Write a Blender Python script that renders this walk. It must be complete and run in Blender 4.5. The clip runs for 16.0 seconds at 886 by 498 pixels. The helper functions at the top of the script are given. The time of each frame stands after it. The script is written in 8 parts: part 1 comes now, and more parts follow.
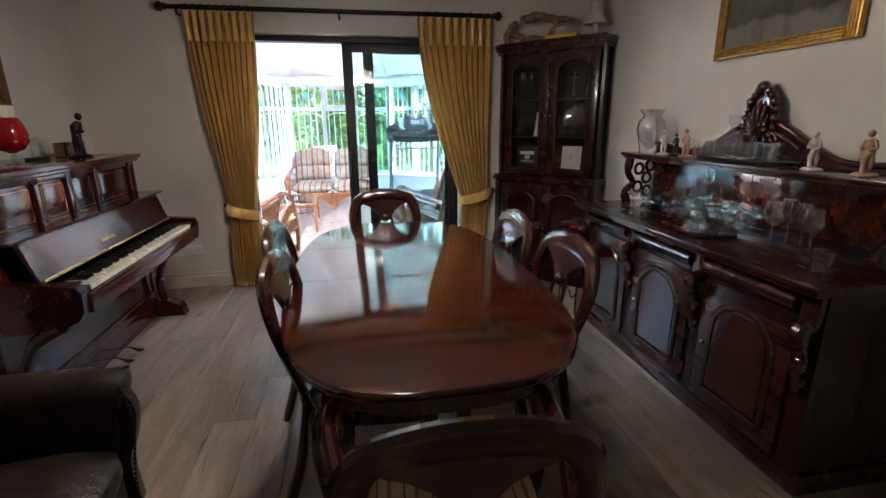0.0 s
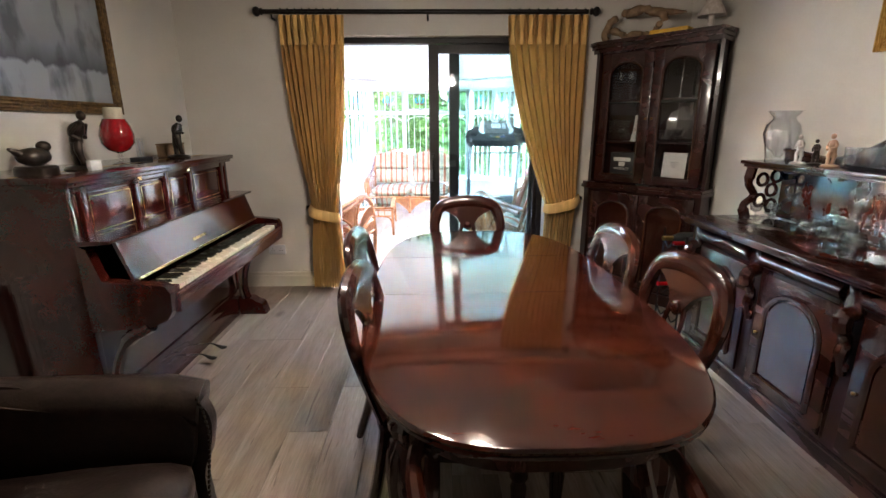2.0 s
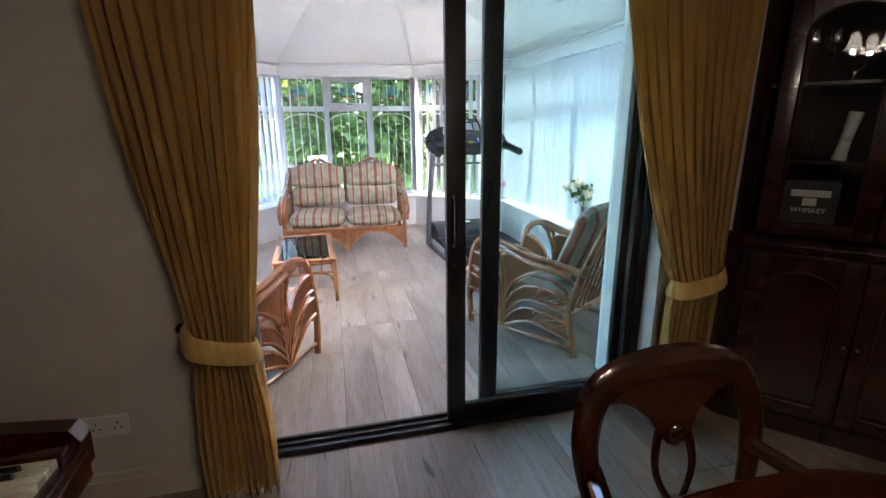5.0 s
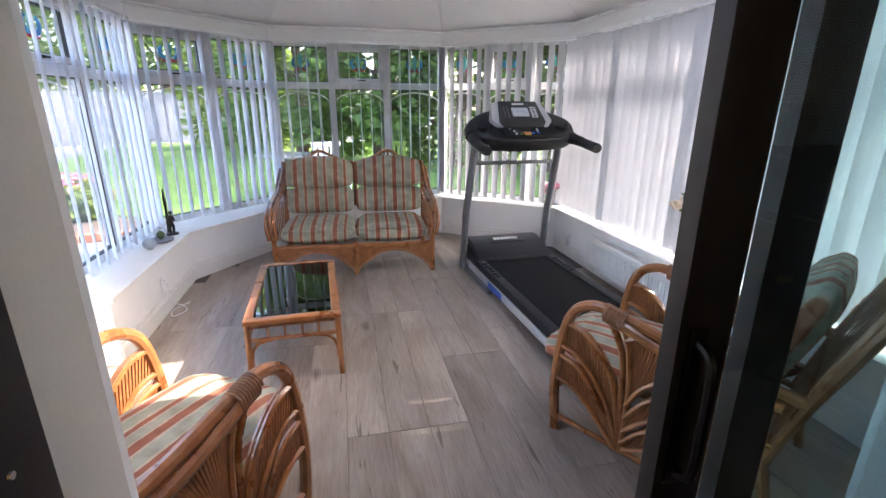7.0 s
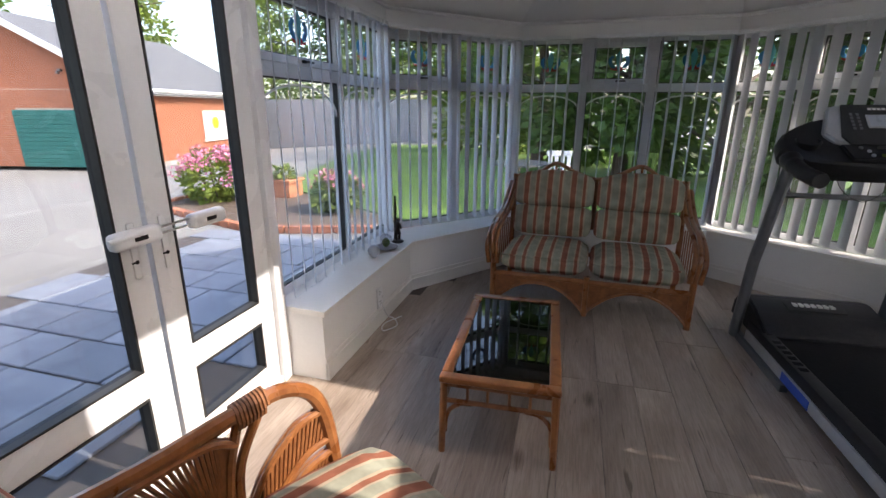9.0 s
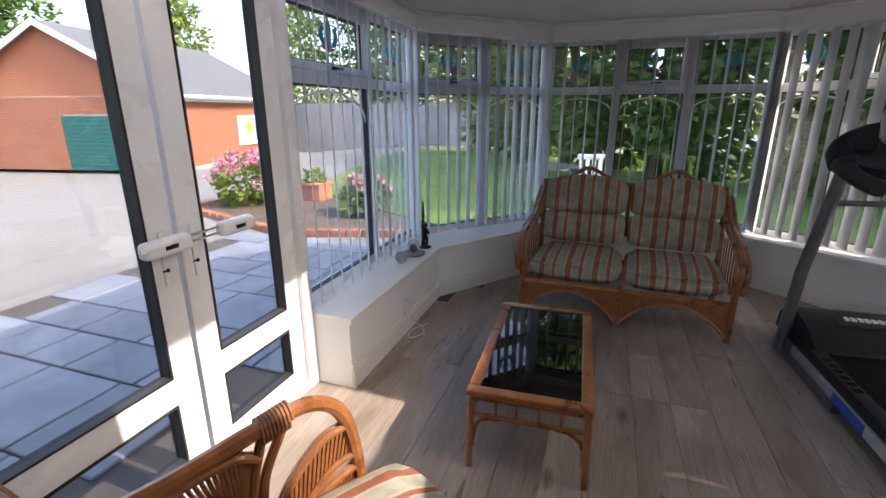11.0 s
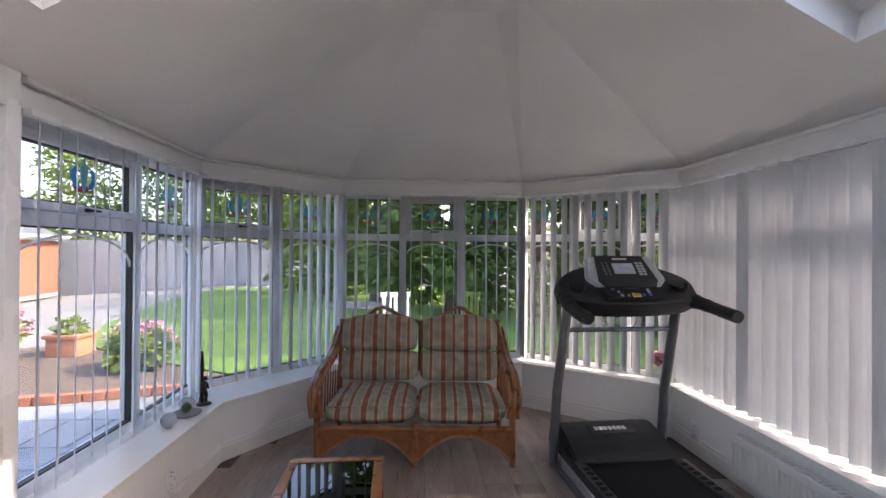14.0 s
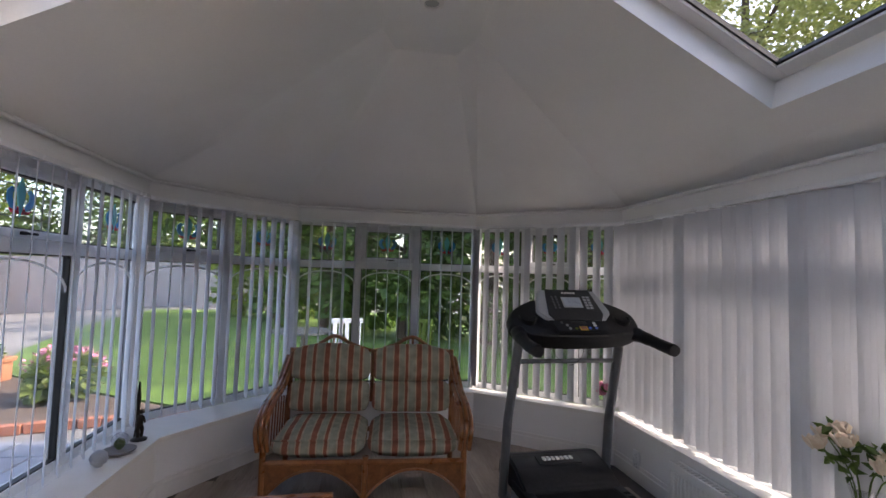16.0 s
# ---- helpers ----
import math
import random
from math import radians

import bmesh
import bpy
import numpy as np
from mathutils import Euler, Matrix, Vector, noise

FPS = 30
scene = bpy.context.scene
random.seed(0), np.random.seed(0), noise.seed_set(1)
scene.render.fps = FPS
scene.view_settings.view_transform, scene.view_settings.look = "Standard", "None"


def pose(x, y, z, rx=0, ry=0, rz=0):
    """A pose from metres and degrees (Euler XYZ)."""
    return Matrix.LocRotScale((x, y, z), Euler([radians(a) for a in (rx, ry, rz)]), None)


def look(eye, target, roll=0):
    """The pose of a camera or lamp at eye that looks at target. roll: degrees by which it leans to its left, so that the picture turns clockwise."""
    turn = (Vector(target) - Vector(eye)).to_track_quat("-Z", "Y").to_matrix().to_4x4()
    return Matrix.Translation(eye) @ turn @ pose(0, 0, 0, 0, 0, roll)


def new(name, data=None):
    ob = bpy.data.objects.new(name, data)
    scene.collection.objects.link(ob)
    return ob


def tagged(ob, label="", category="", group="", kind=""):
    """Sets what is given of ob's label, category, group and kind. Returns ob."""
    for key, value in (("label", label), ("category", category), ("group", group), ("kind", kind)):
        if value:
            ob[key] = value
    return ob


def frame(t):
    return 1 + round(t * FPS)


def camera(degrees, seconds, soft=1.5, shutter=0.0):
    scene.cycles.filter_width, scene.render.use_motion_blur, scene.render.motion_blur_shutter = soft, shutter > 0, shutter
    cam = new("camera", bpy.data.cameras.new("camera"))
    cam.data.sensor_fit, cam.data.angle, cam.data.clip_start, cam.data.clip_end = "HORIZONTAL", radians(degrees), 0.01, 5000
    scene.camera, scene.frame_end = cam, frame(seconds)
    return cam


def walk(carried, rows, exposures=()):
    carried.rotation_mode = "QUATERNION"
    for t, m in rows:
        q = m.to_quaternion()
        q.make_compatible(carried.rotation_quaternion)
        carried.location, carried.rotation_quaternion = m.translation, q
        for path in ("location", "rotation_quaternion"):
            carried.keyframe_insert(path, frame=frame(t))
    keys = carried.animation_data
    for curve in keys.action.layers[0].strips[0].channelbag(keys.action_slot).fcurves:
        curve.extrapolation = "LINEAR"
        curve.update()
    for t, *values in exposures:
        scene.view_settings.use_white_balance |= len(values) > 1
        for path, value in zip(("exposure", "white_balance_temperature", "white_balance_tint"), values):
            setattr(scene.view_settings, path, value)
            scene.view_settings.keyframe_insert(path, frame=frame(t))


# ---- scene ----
cam = camera(87.6, 16.0)
PATH = [
    (0, (0.084, -0.329, 1.399), (0.425, 1.569, 0.865), -0.5),
    (0.5, (0.096, -0.336, 1.397), (0.318, 1.581, 0.875), -0.7),
    (1, (0.094, -0.324, 1.396), (0.237, 1.602, 0.877), -0.8),
    (1.5, (0.093, -0.278, 1.396), (0.168, 1.651, 0.874), -0.6),
    (2, (0.022, -0.13, 1.389), (0.065, 1.803, 0.875), -0.3),
    (2.5, (-0.113, 0.147, 1.409), (-0.058, 2.082, 0.905), -0.1),
    (3, (-0.184, 0.454, 1.389), (-0.097, 2.391, 0.896), 0.1),
    (3.5, (-0.25, 0.869, 1.394), (-0.117, 2.805, 0.911), 0.2),
    (4, (-0.344, 1.291, 1.393), (-0.11, 3.218, 0.912), -0.0),
    (4.2, (-0.373, 1.462, 1.415), (-0.094, 3.382, 0.93), -0.3),
    (6.3, (-0.508, 3.073, 1.448), (0.052, 4.898, 0.852), 0.1),
    (6.5, (-0.486, 3.229, 1.43), (0.038, 5.066, 0.837), 0.1),
    (7, (-0.432, 3.492, 1.448), (-0.026, 5.357, 0.849), 0.3),
    (7.5, (-0.45, 3.753, 1.442), (-0.169, 5.642, 0.847), 0.2),
    (8, (-0.48, 3.965, 1.447), (-0.448, 5.875, 0.857), -0.0),
    (8.5, (-0.514, 4.112, 1.448), (-0.777, 6.007, 0.864), 0.2),
    (9, (-0.518, 4.186, 1.438), (-1.03, 6.03, 0.859), 0.3),
    (9.5, (-0.519, 4.208, 1.447), (-1.127, 6.029, 0.885), -0.2),
    (9.7, (-0.524, 4.214, 1.449), (-1.155, 6.027, 0.891), -0.2),
    (11.8, (-0.538, 4.256, 1.456), (-1.147, 6.071, 0.878), -0.1),
    (12, (-0.528, 4.265, 1.458), (-1.083, 6.1, 0.891), -0.2),
    (12.5, (-0.503, 4.288, 1.474), (-0.857, 6.182, 0.938), -0.3),
    (13, (-0.46, 4.301, 1.477), (-0.607, 6.246, 1.033), -0.6),
    (13.5, (-0.416, 4.277, 1.507), (-0.395, 6.26, 1.242), -0.3),
    (14, (-0.358, 4.217, 1.494), (-0.241, 6.214, 1.504), 0.4),
    (14.5, (-0.321, 4.182, 1.577), (-0.151, 6.162, 1.802), 1.1),
    (15, (-0.322, 4.154, 1.62), (-0.107, 6.105, 2.007), 1.7),
    (15.5, (-0.319, 4.152, 1.622), (-0.066, 6.102, 1.988), 2.3),
    (16, (-0.39, 4.167, 1.542), (-0.072, 6.138, 1.66), 1.7),
]
EXPOSURES = [(0, 6.45, 5900, 14), (0.5, 6.95, 5950, 14), (1.0, 7.2, 6050, 14), (2.0, 7.2, 6150, 14), (2.5, 7.1, 6200, 14), (3.5, 6.6, 6250, 14), (4.0, 5.9, 6250, 14), (4.3, 5.65, 6300, 15),
             (6.3, 4.9, 6600, 17), (7.0, 4.3, 6700, 18), (7.5, 3.55, 6800, 18), (8.0, 3.1, 6800, 17), (8.5, 2.9, 6800, 16), (9.0, 2.8, 6800, 16), (12.0, 2.95, 6800, 16), (13.0, 3.2, 6850, 18), (14.0, 3.3, 6950, 20), (15.0, 2.75, 7000, 21), (16.0, 2.8, 6950, 21)]
walk(cam, [(t, look(eye, target, roll)) for t, eye, target, roll in PATH], EXPOSURES)

# ---- world and light ----
world = bpy.data.worlds.new("sky")
scene.world = world
world.use_nodes = True
wn = world.node_tree
sky = wn.nodes.new("ShaderNodeTexSky")
sky.sky_type = "NISHITA"
sky.sun_disc = False
sky.dust_density, sky.ozone_density = 3.0, 0.6
sky.sun_elevation, sky.sun_rotation = radians(42), radians(93)
wn.nodes["Background"].inputs["Strength"].default_value = 0.15
wn.links.new(sky.outputs[0], wn.nodes["Background"].inputs["Color"])

sun_data = bpy.data.lights.new("sun", "SUN")
sun_data.energy, sun_data.angle, sun_data.color = 1.25, radians(0.55), (1.0, 0.95, 0.86)
sun = new("sun", sun_data)
SUN_WAY = Vector((-1.1, 0.05, -1.0))
sun.matrix_world = look((8, 4, 10), Vector((8, 4, 10)) + SUN_WAY)


# ---- materials ----
def nodes_of(name):
    m = bpy.data.materials.new(name)
    m.use_nodes = True
    t = m.node_tree
    return m, t, t.nodes["Principled BSDF"]


def surface(name, dark, light, rough=0.5, metal=0.0, scale=6.0, stretch=(1, 1, 1), bump=0.1, detail=6.0, fine=60.0,
            coat=0.0, contrast=(0.3, 0.7), rough_swing=0.12, coords="Object", per_piece=0.0, specular=0.5, sheen=0.0):
    """Two-scale procedural surface: broad stains over fine grain, with fine relief."""
    m, t, b = nodes_of(name)
    tc = t.nodes.new("ShaderNodeTexCoord")
    mp = t.nodes.new("ShaderNodeMapping")
    mp.inputs["Scale"].default_value = stretch
    if coords == "World":
        geo = t.nodes.new("ShaderNodeNewGeometry")
        src = geo.outputs["Position"]
    else:
        src = tc.outputs[coords]
    info = t.nodes.new("ShaderNodeObjectInfo")
    off = t.nodes.new("ShaderNodeVectorMath")
    off.operation = "MULTIPLY_ADD"
    comb = t.nodes.new("ShaderNodeCombineXYZ")
    for k in range(3):
        t.links.new(info.outputs["Random"], comb.inputs[k])
    t.links.new(comb.outputs[0], off.inputs[0])
    off.inputs[1].default_value = (37.0, 53.0, 19.0)
    t.links.new(src, off.inputs[2])
    t.links.new(off.outputs[0], mp.inputs["Vector"])
    n1 = t.nodes.new("ShaderNodeTexNoise")
    n1.inputs["Scale"].default_value, n1.inputs["Detail"].default_value = scale, detail
    n1.inputs["Distortion"].default_value = 0.6
    n2 = t.nodes.new("ShaderNodeTexNoise")
    n2.inputs["Scale"].default_value, n2.inputs["Detail"].default_value = fine, 3
    for n in (n1, n2):
        t.links.new(mp.outputs[0], n.inputs["Vector"])
    mix = t.nodes.new("ShaderNodeMath")
    mix.operation = "MULTIPLY_ADD"
    mix.inputs[1].default_value = 0.3
    t.links.new(n2.outputs["Fac"], mix.inputs[0])
    sc = t.nodes.new("ShaderNodeMath")
    sc.operation = "MULTIPLY"
    sc.inputs[1].default_value = 0.7
    t.links.new(n1.outputs["Fac"], sc.inputs[0])
    t.links.new(sc.outputs[0], mix.inputs[2])
    ramp = t.nodes.new("ShaderNodeValToRGB")
    ramp.color_ramp.elements[0].position, ramp.color_ramp.elements[1].position = contrast
    ramp.color_ramp.elements[0].color, ramp.color_ramp.elements[1].color = (*dark, 1), (*light, 1)
    t.links.new(mix.outputs[0], ramp.inputs["Fac"])
    colour = ramp.outputs["Color"]
    if per_piece:
        hsv = t.nodes.new("ShaderNodeHueSaturation")
        mr = t.nodes.new("ShaderNodeMapRange")
        mr.inputs["To Min"].default_value, mr.inputs["To Max"].default_value = 1 - per_piece, 1 + per_piece
        t.links.new(info.outputs["Random"], mr.inputs["Value"])
        t.links.new(mr.outputs[0], hsv.inputs["Value"])
        t.links.new(colour, hsv.inputs["Color"])
        colour = hsv.outputs["Color"]
    t.links.new(colour, b.inputs["Base Color"])
    rr = t.nodes.new("ShaderNodeMapRange")
    rr.inputs["To Min"].default_value, rr.inputs["To Max"].default_value = max(0.02, rough - rough_swing), min(1, rough + rough_swing)
    t.links.new(n1.outputs["Fac"], rr.inputs["Value"])
    t.links.new(rr.outputs[0], b.inputs["Roughness"])
    b.inputs["Metallic"].default_value = metal
    b.inputs["Coat Weight"].default_value = coat
    b.inputs["Coat Roughness"].default_value = 0.06
    b.inputs["Specular IOR Level"].default_value = specular
    b.inputs["Sheen Weight"].default_value = sheen
    if bump:
        bp = t.nodes.new("ShaderNodeBump")
        bp.inputs["Strength"].default_value, bp.inputs["Distance"].default_value = bump, 0.01
        t.links.new(mix.outputs[0], bp.inputs["Height"])
        t.links.new(bp.outputs[0], b.inputs["Normal"])
    return m


def clear(name, tint=(1, 1, 1), rough=0.0, ior=1.5):
    """Thin clear pane: straight through with a mirror sheen."""
    m, t, b = nodes_of(name)
    out = t.nodes["Material Output"]
    tr = t.nodes.new("ShaderNodeBsdfTransparent")
    tr.inputs[0].default_value = (*tint, 1)
    gl = t.nodes.new("ShaderNodeBsdfGlossy")
    gl.inputs["Roughness"].default_value = rough
    lw = t.nodes.new("ShaderNodeLayerWeight")
    lw.inputs["Blend"].default_value = 0.5
    pw = t.nodes.new("ShaderNodeMath")
    pw.operation = "POWER"
    pw.inputs[1].default_value = 4.0
    t.links.new(lw.outputs["Facing"], pw.inputs[0])
    fr = t.nodes.new("ShaderNodeMath")
    fr.operation = "MULTIPLY_ADD"
    base = ((ior - 1) / (ior + 1)) ** 2
    fr.inputs[1].default_value, fr.inputs[2].default_value = 0.9 - base, base
    t.links.new(pw.outputs[0], fr.inputs[0])
    mx = t.nodes.new("ShaderNodeMixShader")
    t.links.new(fr.outputs[0], mx.inputs[0])
    t.links.new(tr.outputs[0], mx.inputs[1])
    t.links.new(gl.outputs[0], mx.inputs[2])
    t.links.new(mx.outputs[0], out.inputs["Surface"])
    return m


def fabric_see_through(name, colour, share):
    """Cloth that lets some light through."""
    m, t, b = nodes_of(name)
    out = t.nodes["Material Output"]
    df = t.nodes.new("ShaderNodeBsdfDiffuse")
    tl = t.nodes.new("ShaderNodeBsdfTranslucent")
    no = t.nodes.new("ShaderNodeTexNoise")
    no.inputs["Scale"].default_value = 40
    ra = t.nodes.new("ShaderNodeValToRGB")
    ra.color_ramp.elements[0].color = (*[c * 0.9 for c in colour], 1)
    ra.color_ramp.elements[1].color = (*colour, 1)
    t.links.new(no.outputs["Fac"], ra.inputs[0])
    for n in (df, tl):
        t.links.new(ra.outputs[0], n.inputs[0])
    mx = t.nodes.new("ShaderNodeMixShader")
    mx.inputs[0].default_value = share
    t.links.new(df.outputs[0], mx.inputs[1])
    t.links.new(tl.outputs[0], mx.inputs[2])
    t.links.new(mx.outputs[0], out.inputs["Surface"])
    return m


def glow(name, colour, strength):
    m, t, b = nodes_of(name)
    b.inputs["Base Color"].default_value = (*colour, 1)
    b.inputs["Emission Color"].default_value = (*colour, 1)
    b.inputs["Emission Strength"].default_value = strength
    return m


def striped(name, colours, width, axis=0, rough=0.9):
    """Woven stripes across one axis, with mottling."""
    m, t, b = nodes_of(name)
    tc = t.nodes.new("ShaderNodeTexCoord")
    sep = t.nodes.new("ShaderNodeSeparateXYZ")
    t.links.new(tc.outputs["Object"], sep.inputs[0])
    no = t.nodes.new("ShaderNodeTexNoise")
    no.inputs["Scale"].default_value, no.inputs["Detail"].default_value = 14, 5
    t.links.new(tc.outputs["Object"], no.inputs["Vector"])
    ma = t.nodes.new("ShaderNodeMath")
    ma.operation = "MULTIPLY_ADD"
    ma.inputs[1].default_value, ma.inputs[2].default_value = 1 / width, 100.0
    t.links.new(sep.outputs[axis], ma.inputs[0])
    wob = t.nodes.new("ShaderNodeMath")
    wob.operation = "MULTIPLY_ADD"
    wob.inputs[1].default_value = 0.05
    t.links.new(no.outputs["Fac"], wob.inputs[0])
    t.links.new(ma.outputs[0], wob.inputs[2])
    fr = t.nodes.new("ShaderNodeMath")
    fr.operation = "FRACT"
    t.links.new(wob.outputs[0], fr.inputs[0])
    ra = t.nodes.new("ShaderNodeValToRGB")
    ra.color_ramp.interpolation = "CONSTANT"
    while len(ra.color_ramp.elements) < len(colours):
        ra.color_ramp.elements.new(0.5)
    for e, (p, c) in zip(ra.color_ramp.elements, colours):
        e.position, e.color = p, (*c, 1)
    t.links.new(fr.outputs[0], ra.inputs[0])
    mot = t.nodes.new("ShaderNodeMixRGB")
    mot.blend_type = "MULTIPLY"
    mot.inputs[0].default_value = 0.65
    r2 = t.nodes.new("ShaderNodeValToRGB")
    r2.color_ramp.elements[0].position, r2.color_ramp.elements[1].position = 0.35, 0.65
    r2.color_ramp.elements[0].color = (0.5, 0.5, 0.5, 1)
    t.links.new(no.outputs["Fac"], r2.inputs[0])
    t.links.new(ra.outputs[0], mot.inputs[1])
    t.links.new(r2.outputs[0], mot.inputs[2])
    t.links.new(mot.outputs[0], b.inputs["Base Color"])
    b.inputs["Roughness"].default_value = rough
    b.inputs["Specular IOR Level"].default_value = 0.2
    wv = t.nodes.new("ShaderNodeTexNoise")
    wv.inputs["Scale"].default_value = 350
    t.links.new(tc.outputs["Object"], wv.inputs["Vector"])
    bp = t.nodes.new("ShaderNodeBump")
    bp.inputs["Strength"].default_value, bp.inputs["Distance"].default_value = 0.35, 0.004
    t.links.new(wv.outputs["Fac"], bp.inputs["Height"])
    t.links.new(bp.outputs[0], b.inputs["Normal"])
    return m


MAHOGANY = surface("mahogany", (0.012, 0.003, 0.002), (0.052, 0.011, 0.006), 0.26, scale=3, stretch=(3, 0.7, 3), bump=0.02, coat=0.3, fine=25, contrast=(0.36, 0.66))
TABLETOP = surface("polished_mahogany", (0.016, 0.003, 0.002), (0.085, 0.0165, 0.008), 0.09, scale=3.2, stretch=(1.0, 4.2, 3), bump=0.003, coat=0.5, fine=22, rough_swing=0.02, contrast=(0.36, 0.64))
CHAIR_WOOD = surface("chair_mahogany", (0.014, 0.0035, 0.002), (0.06, 0.013, 0.006), 0.18, scale=5, stretch=(1, 1, 2), bump=0.02, coat=0.7)
DARK_WOOD = surface("dark_cabinet_wood", (0.009, 0.0028, 0.002), (0.034, 0.0085, 0.005), 0.3, scale=3, stretch=(3, 3, 0.5), bump=0.03, coat=0.15, specular=0.3)
PIANO_WOOD = surface("piano_mahogany", (0.022, 0.003, 0.002), (0.085, 0.011, 0.007), 0.16, scale=2.5, stretch=(2, 0.6, 2), bump=0, coat=0.3, rough_swing=0.03)
PLASTER = surface("cream_plaster", (0.61, 0.58, 0.52), (0.69, 0.66, 0.6), 0.85, scale=1.6, bump=0.08, fine=90, coords="World")
WHITE_PLASTER = surface("white_plaster", (0.76, 0.76, 0.75), (0.84, 0.84, 0.83), 0.8, scale=1.3, bump=0.06, fine=90, coords="World")
WHITE_PAINT = surface("white_gloss_paint", (0.74, 0.73, 0.7), (0.82, 0.81, 0.79), 0.35, scale=4, bump=0.02)
CREAM_PAINT = surface("cream_gloss_paint", (0.6, 0.55, 0.46), (0.68, 0.63, 0.54), 0.4, scale=4, bump=0.02)
UPVC = surface("white_upvc", (0.76, 0.77, 0.78), (0.84, 0.85, 0.86), 0.28, scale=3, bump=0.01)
GASKET = surface("black_rubber_gasket", (0.012, 0.012, 0.012), (0.03, 0.03, 0.03), 0.6, scale=20, bump=0.02)
BROWN_ALU = surface("dark_brown_aluminium", (0.008, 0.006, 0.005), (0.018, 0.013, 0.011), 0.5, 0.0, scale=8, bump=0.02)


def oak_boards(name):
    """Grey-brown oak with long grain, cloudy patches, cracks and dark knots; each board has its own tone."""
    m, t, b = nodes_of(name)
    geo = t.nodes.new("ShaderNodeNewGeometry")
    info = t.nodes.new("ShaderNodeObjectInfo")
    comb = t.nodes.new("ShaderNodeCombineXYZ")
    for k in range(3):
        t.links.new(info.outputs["Random"], comb.inputs[k])
    off = t.nodes.new("ShaderNodeVectorMath")
    off.operation = "MULTIPLY_ADD"
    off.inputs[1].default_value = (31.0, 47.0, 11.0)
    t.links.new(comb.outputs[0], off.inputs[0])
    t.links.new(geo.outputs["Position"], off.inputs[2])

    def grain(scale, stretch, detail, rough, lo, hi, dark, light):
        mp = t.nodes.new("ShaderNodeMapping")
        mp.inputs["Scale"].default_value = stretch
        t.links.new(off.outputs[0], mp.inputs["Vector"])
        n = t.nodes.new("ShaderNodeTexNoise")
        n.inputs["Scale"].default_value, n.inputs["Detail"].default_value = scale, detail
        n.inputs["Roughness"].default_value, n.inputs["Distortion"].default_value = rough, 0.8
        t.links.new(mp.outputs[0], n.inputs["Vector"])
        r = t.nodes.new("ShaderNodeValToRGB")
        r.color_ramp.elements[0].position, r.color_ramp.elements[1].position = lo, hi
        r.color_ramp.elements[0].color, r.color_ramp.elements[1].color = (*dark, 1), (*light, 1)
        t.links.new(n.outputs["Fac"], r.inputs[0])
        return n, r.outputs["Color"]

    def times(a, c, share):
        mx = t.nodes.new("ShaderNodeMixRGB")
        mx.blend_type = "MULTIPLY"
        mx.inputs[0].default_value = share
        t.links.new(a, mx.inputs[1])
        t.links.new(c, mx.inputs[2])
        return mx.outputs[0]

    broad, col = grain(1.5, (3.5, 0.7, 1), 4, 0.5, 0.3, 0.7, (0.235, 0.18, 0.142), (0.41, 0.338, 0.28))
    fine, streak = grain(9, (12, 0.8, 1), 8, 0.65, 0.32, 0.62, (0.6, 0.57, 0.54), (1, 1, 1))
    col = times(col, streak, 0.75)
    crack, lines = grain(5, (9, 0.6, 1), 3, 0.4, 0.27, 0.33, (0.3, 0.26, 0.22), (1, 1, 1))
    col = times(col, lines, 0.8)
    mp = t.nodes.new("ShaderNodeMapping")
    mp.inputs["Scale"].default_value = (3.4, 1.5, 1)
    t.links.new(off.outputs[0], mp.inputs["Vector"])
    vo = t.nodes.new("ShaderNodeTexVoronoi")
    vo.inputs["Scale"].default_value = 1.0
    t.links.new(mp.outputs[0], vo.inputs["Vector"])
    wob = t.nodes.new("ShaderNodeMath")
    wob.operation = "MULTIPLY_ADD"
    wob.inputs[1].default_value = 0.12
    t.links.new(fine.outputs["Fac"], wob.inputs[0])
    t.links.new(vo.outputs["Distance"], wob.inputs[2])
    kr = t.nodes.new("ShaderNodeValToRGB")
    kr.color_ramp.elements[0].position, kr.color_ramp.elements[1].position = 0.09, 0.2
    kr.color_ramp.elements[0].color = (0.22, 0.17, 0.13, 1)
    t.links.new(wob.outputs[0], kr.inputs[0])
    col = times(col, kr.outputs["Color"], 0.8)
    hsv = t.nodes.new("ShaderNodeHueSaturation")
    mr = t.nodes.new("ShaderNodeMapRange")
    mr.inputs["To Min"].default_value, mr.inputs["To Max"].default_value = 0.86, 1.14
    t.links.new(info.outputs["Random"], mr.inputs["Value"])
    t.links.new(mr.outputs[0], hsv.inputs["Value"])
    t.links.new(col, hsv.inputs["Color"])
    t.links.new(hsv.outputs["Color"], b.inputs["Base Color"])
    b.inputs["Roughness"].default_value = 0.4
    bp = t.nodes.new("ShaderNodeBump")
    bp.inputs["Strength"].default_value, bp.inputs["Distance"].default_value = 0.08, 0.004
    t.links.new(fine.outputs["Fac"], bp.inputs["Height"])
    t.links.new(bp.outputs[0], b.inputs["Normal"])
    return m


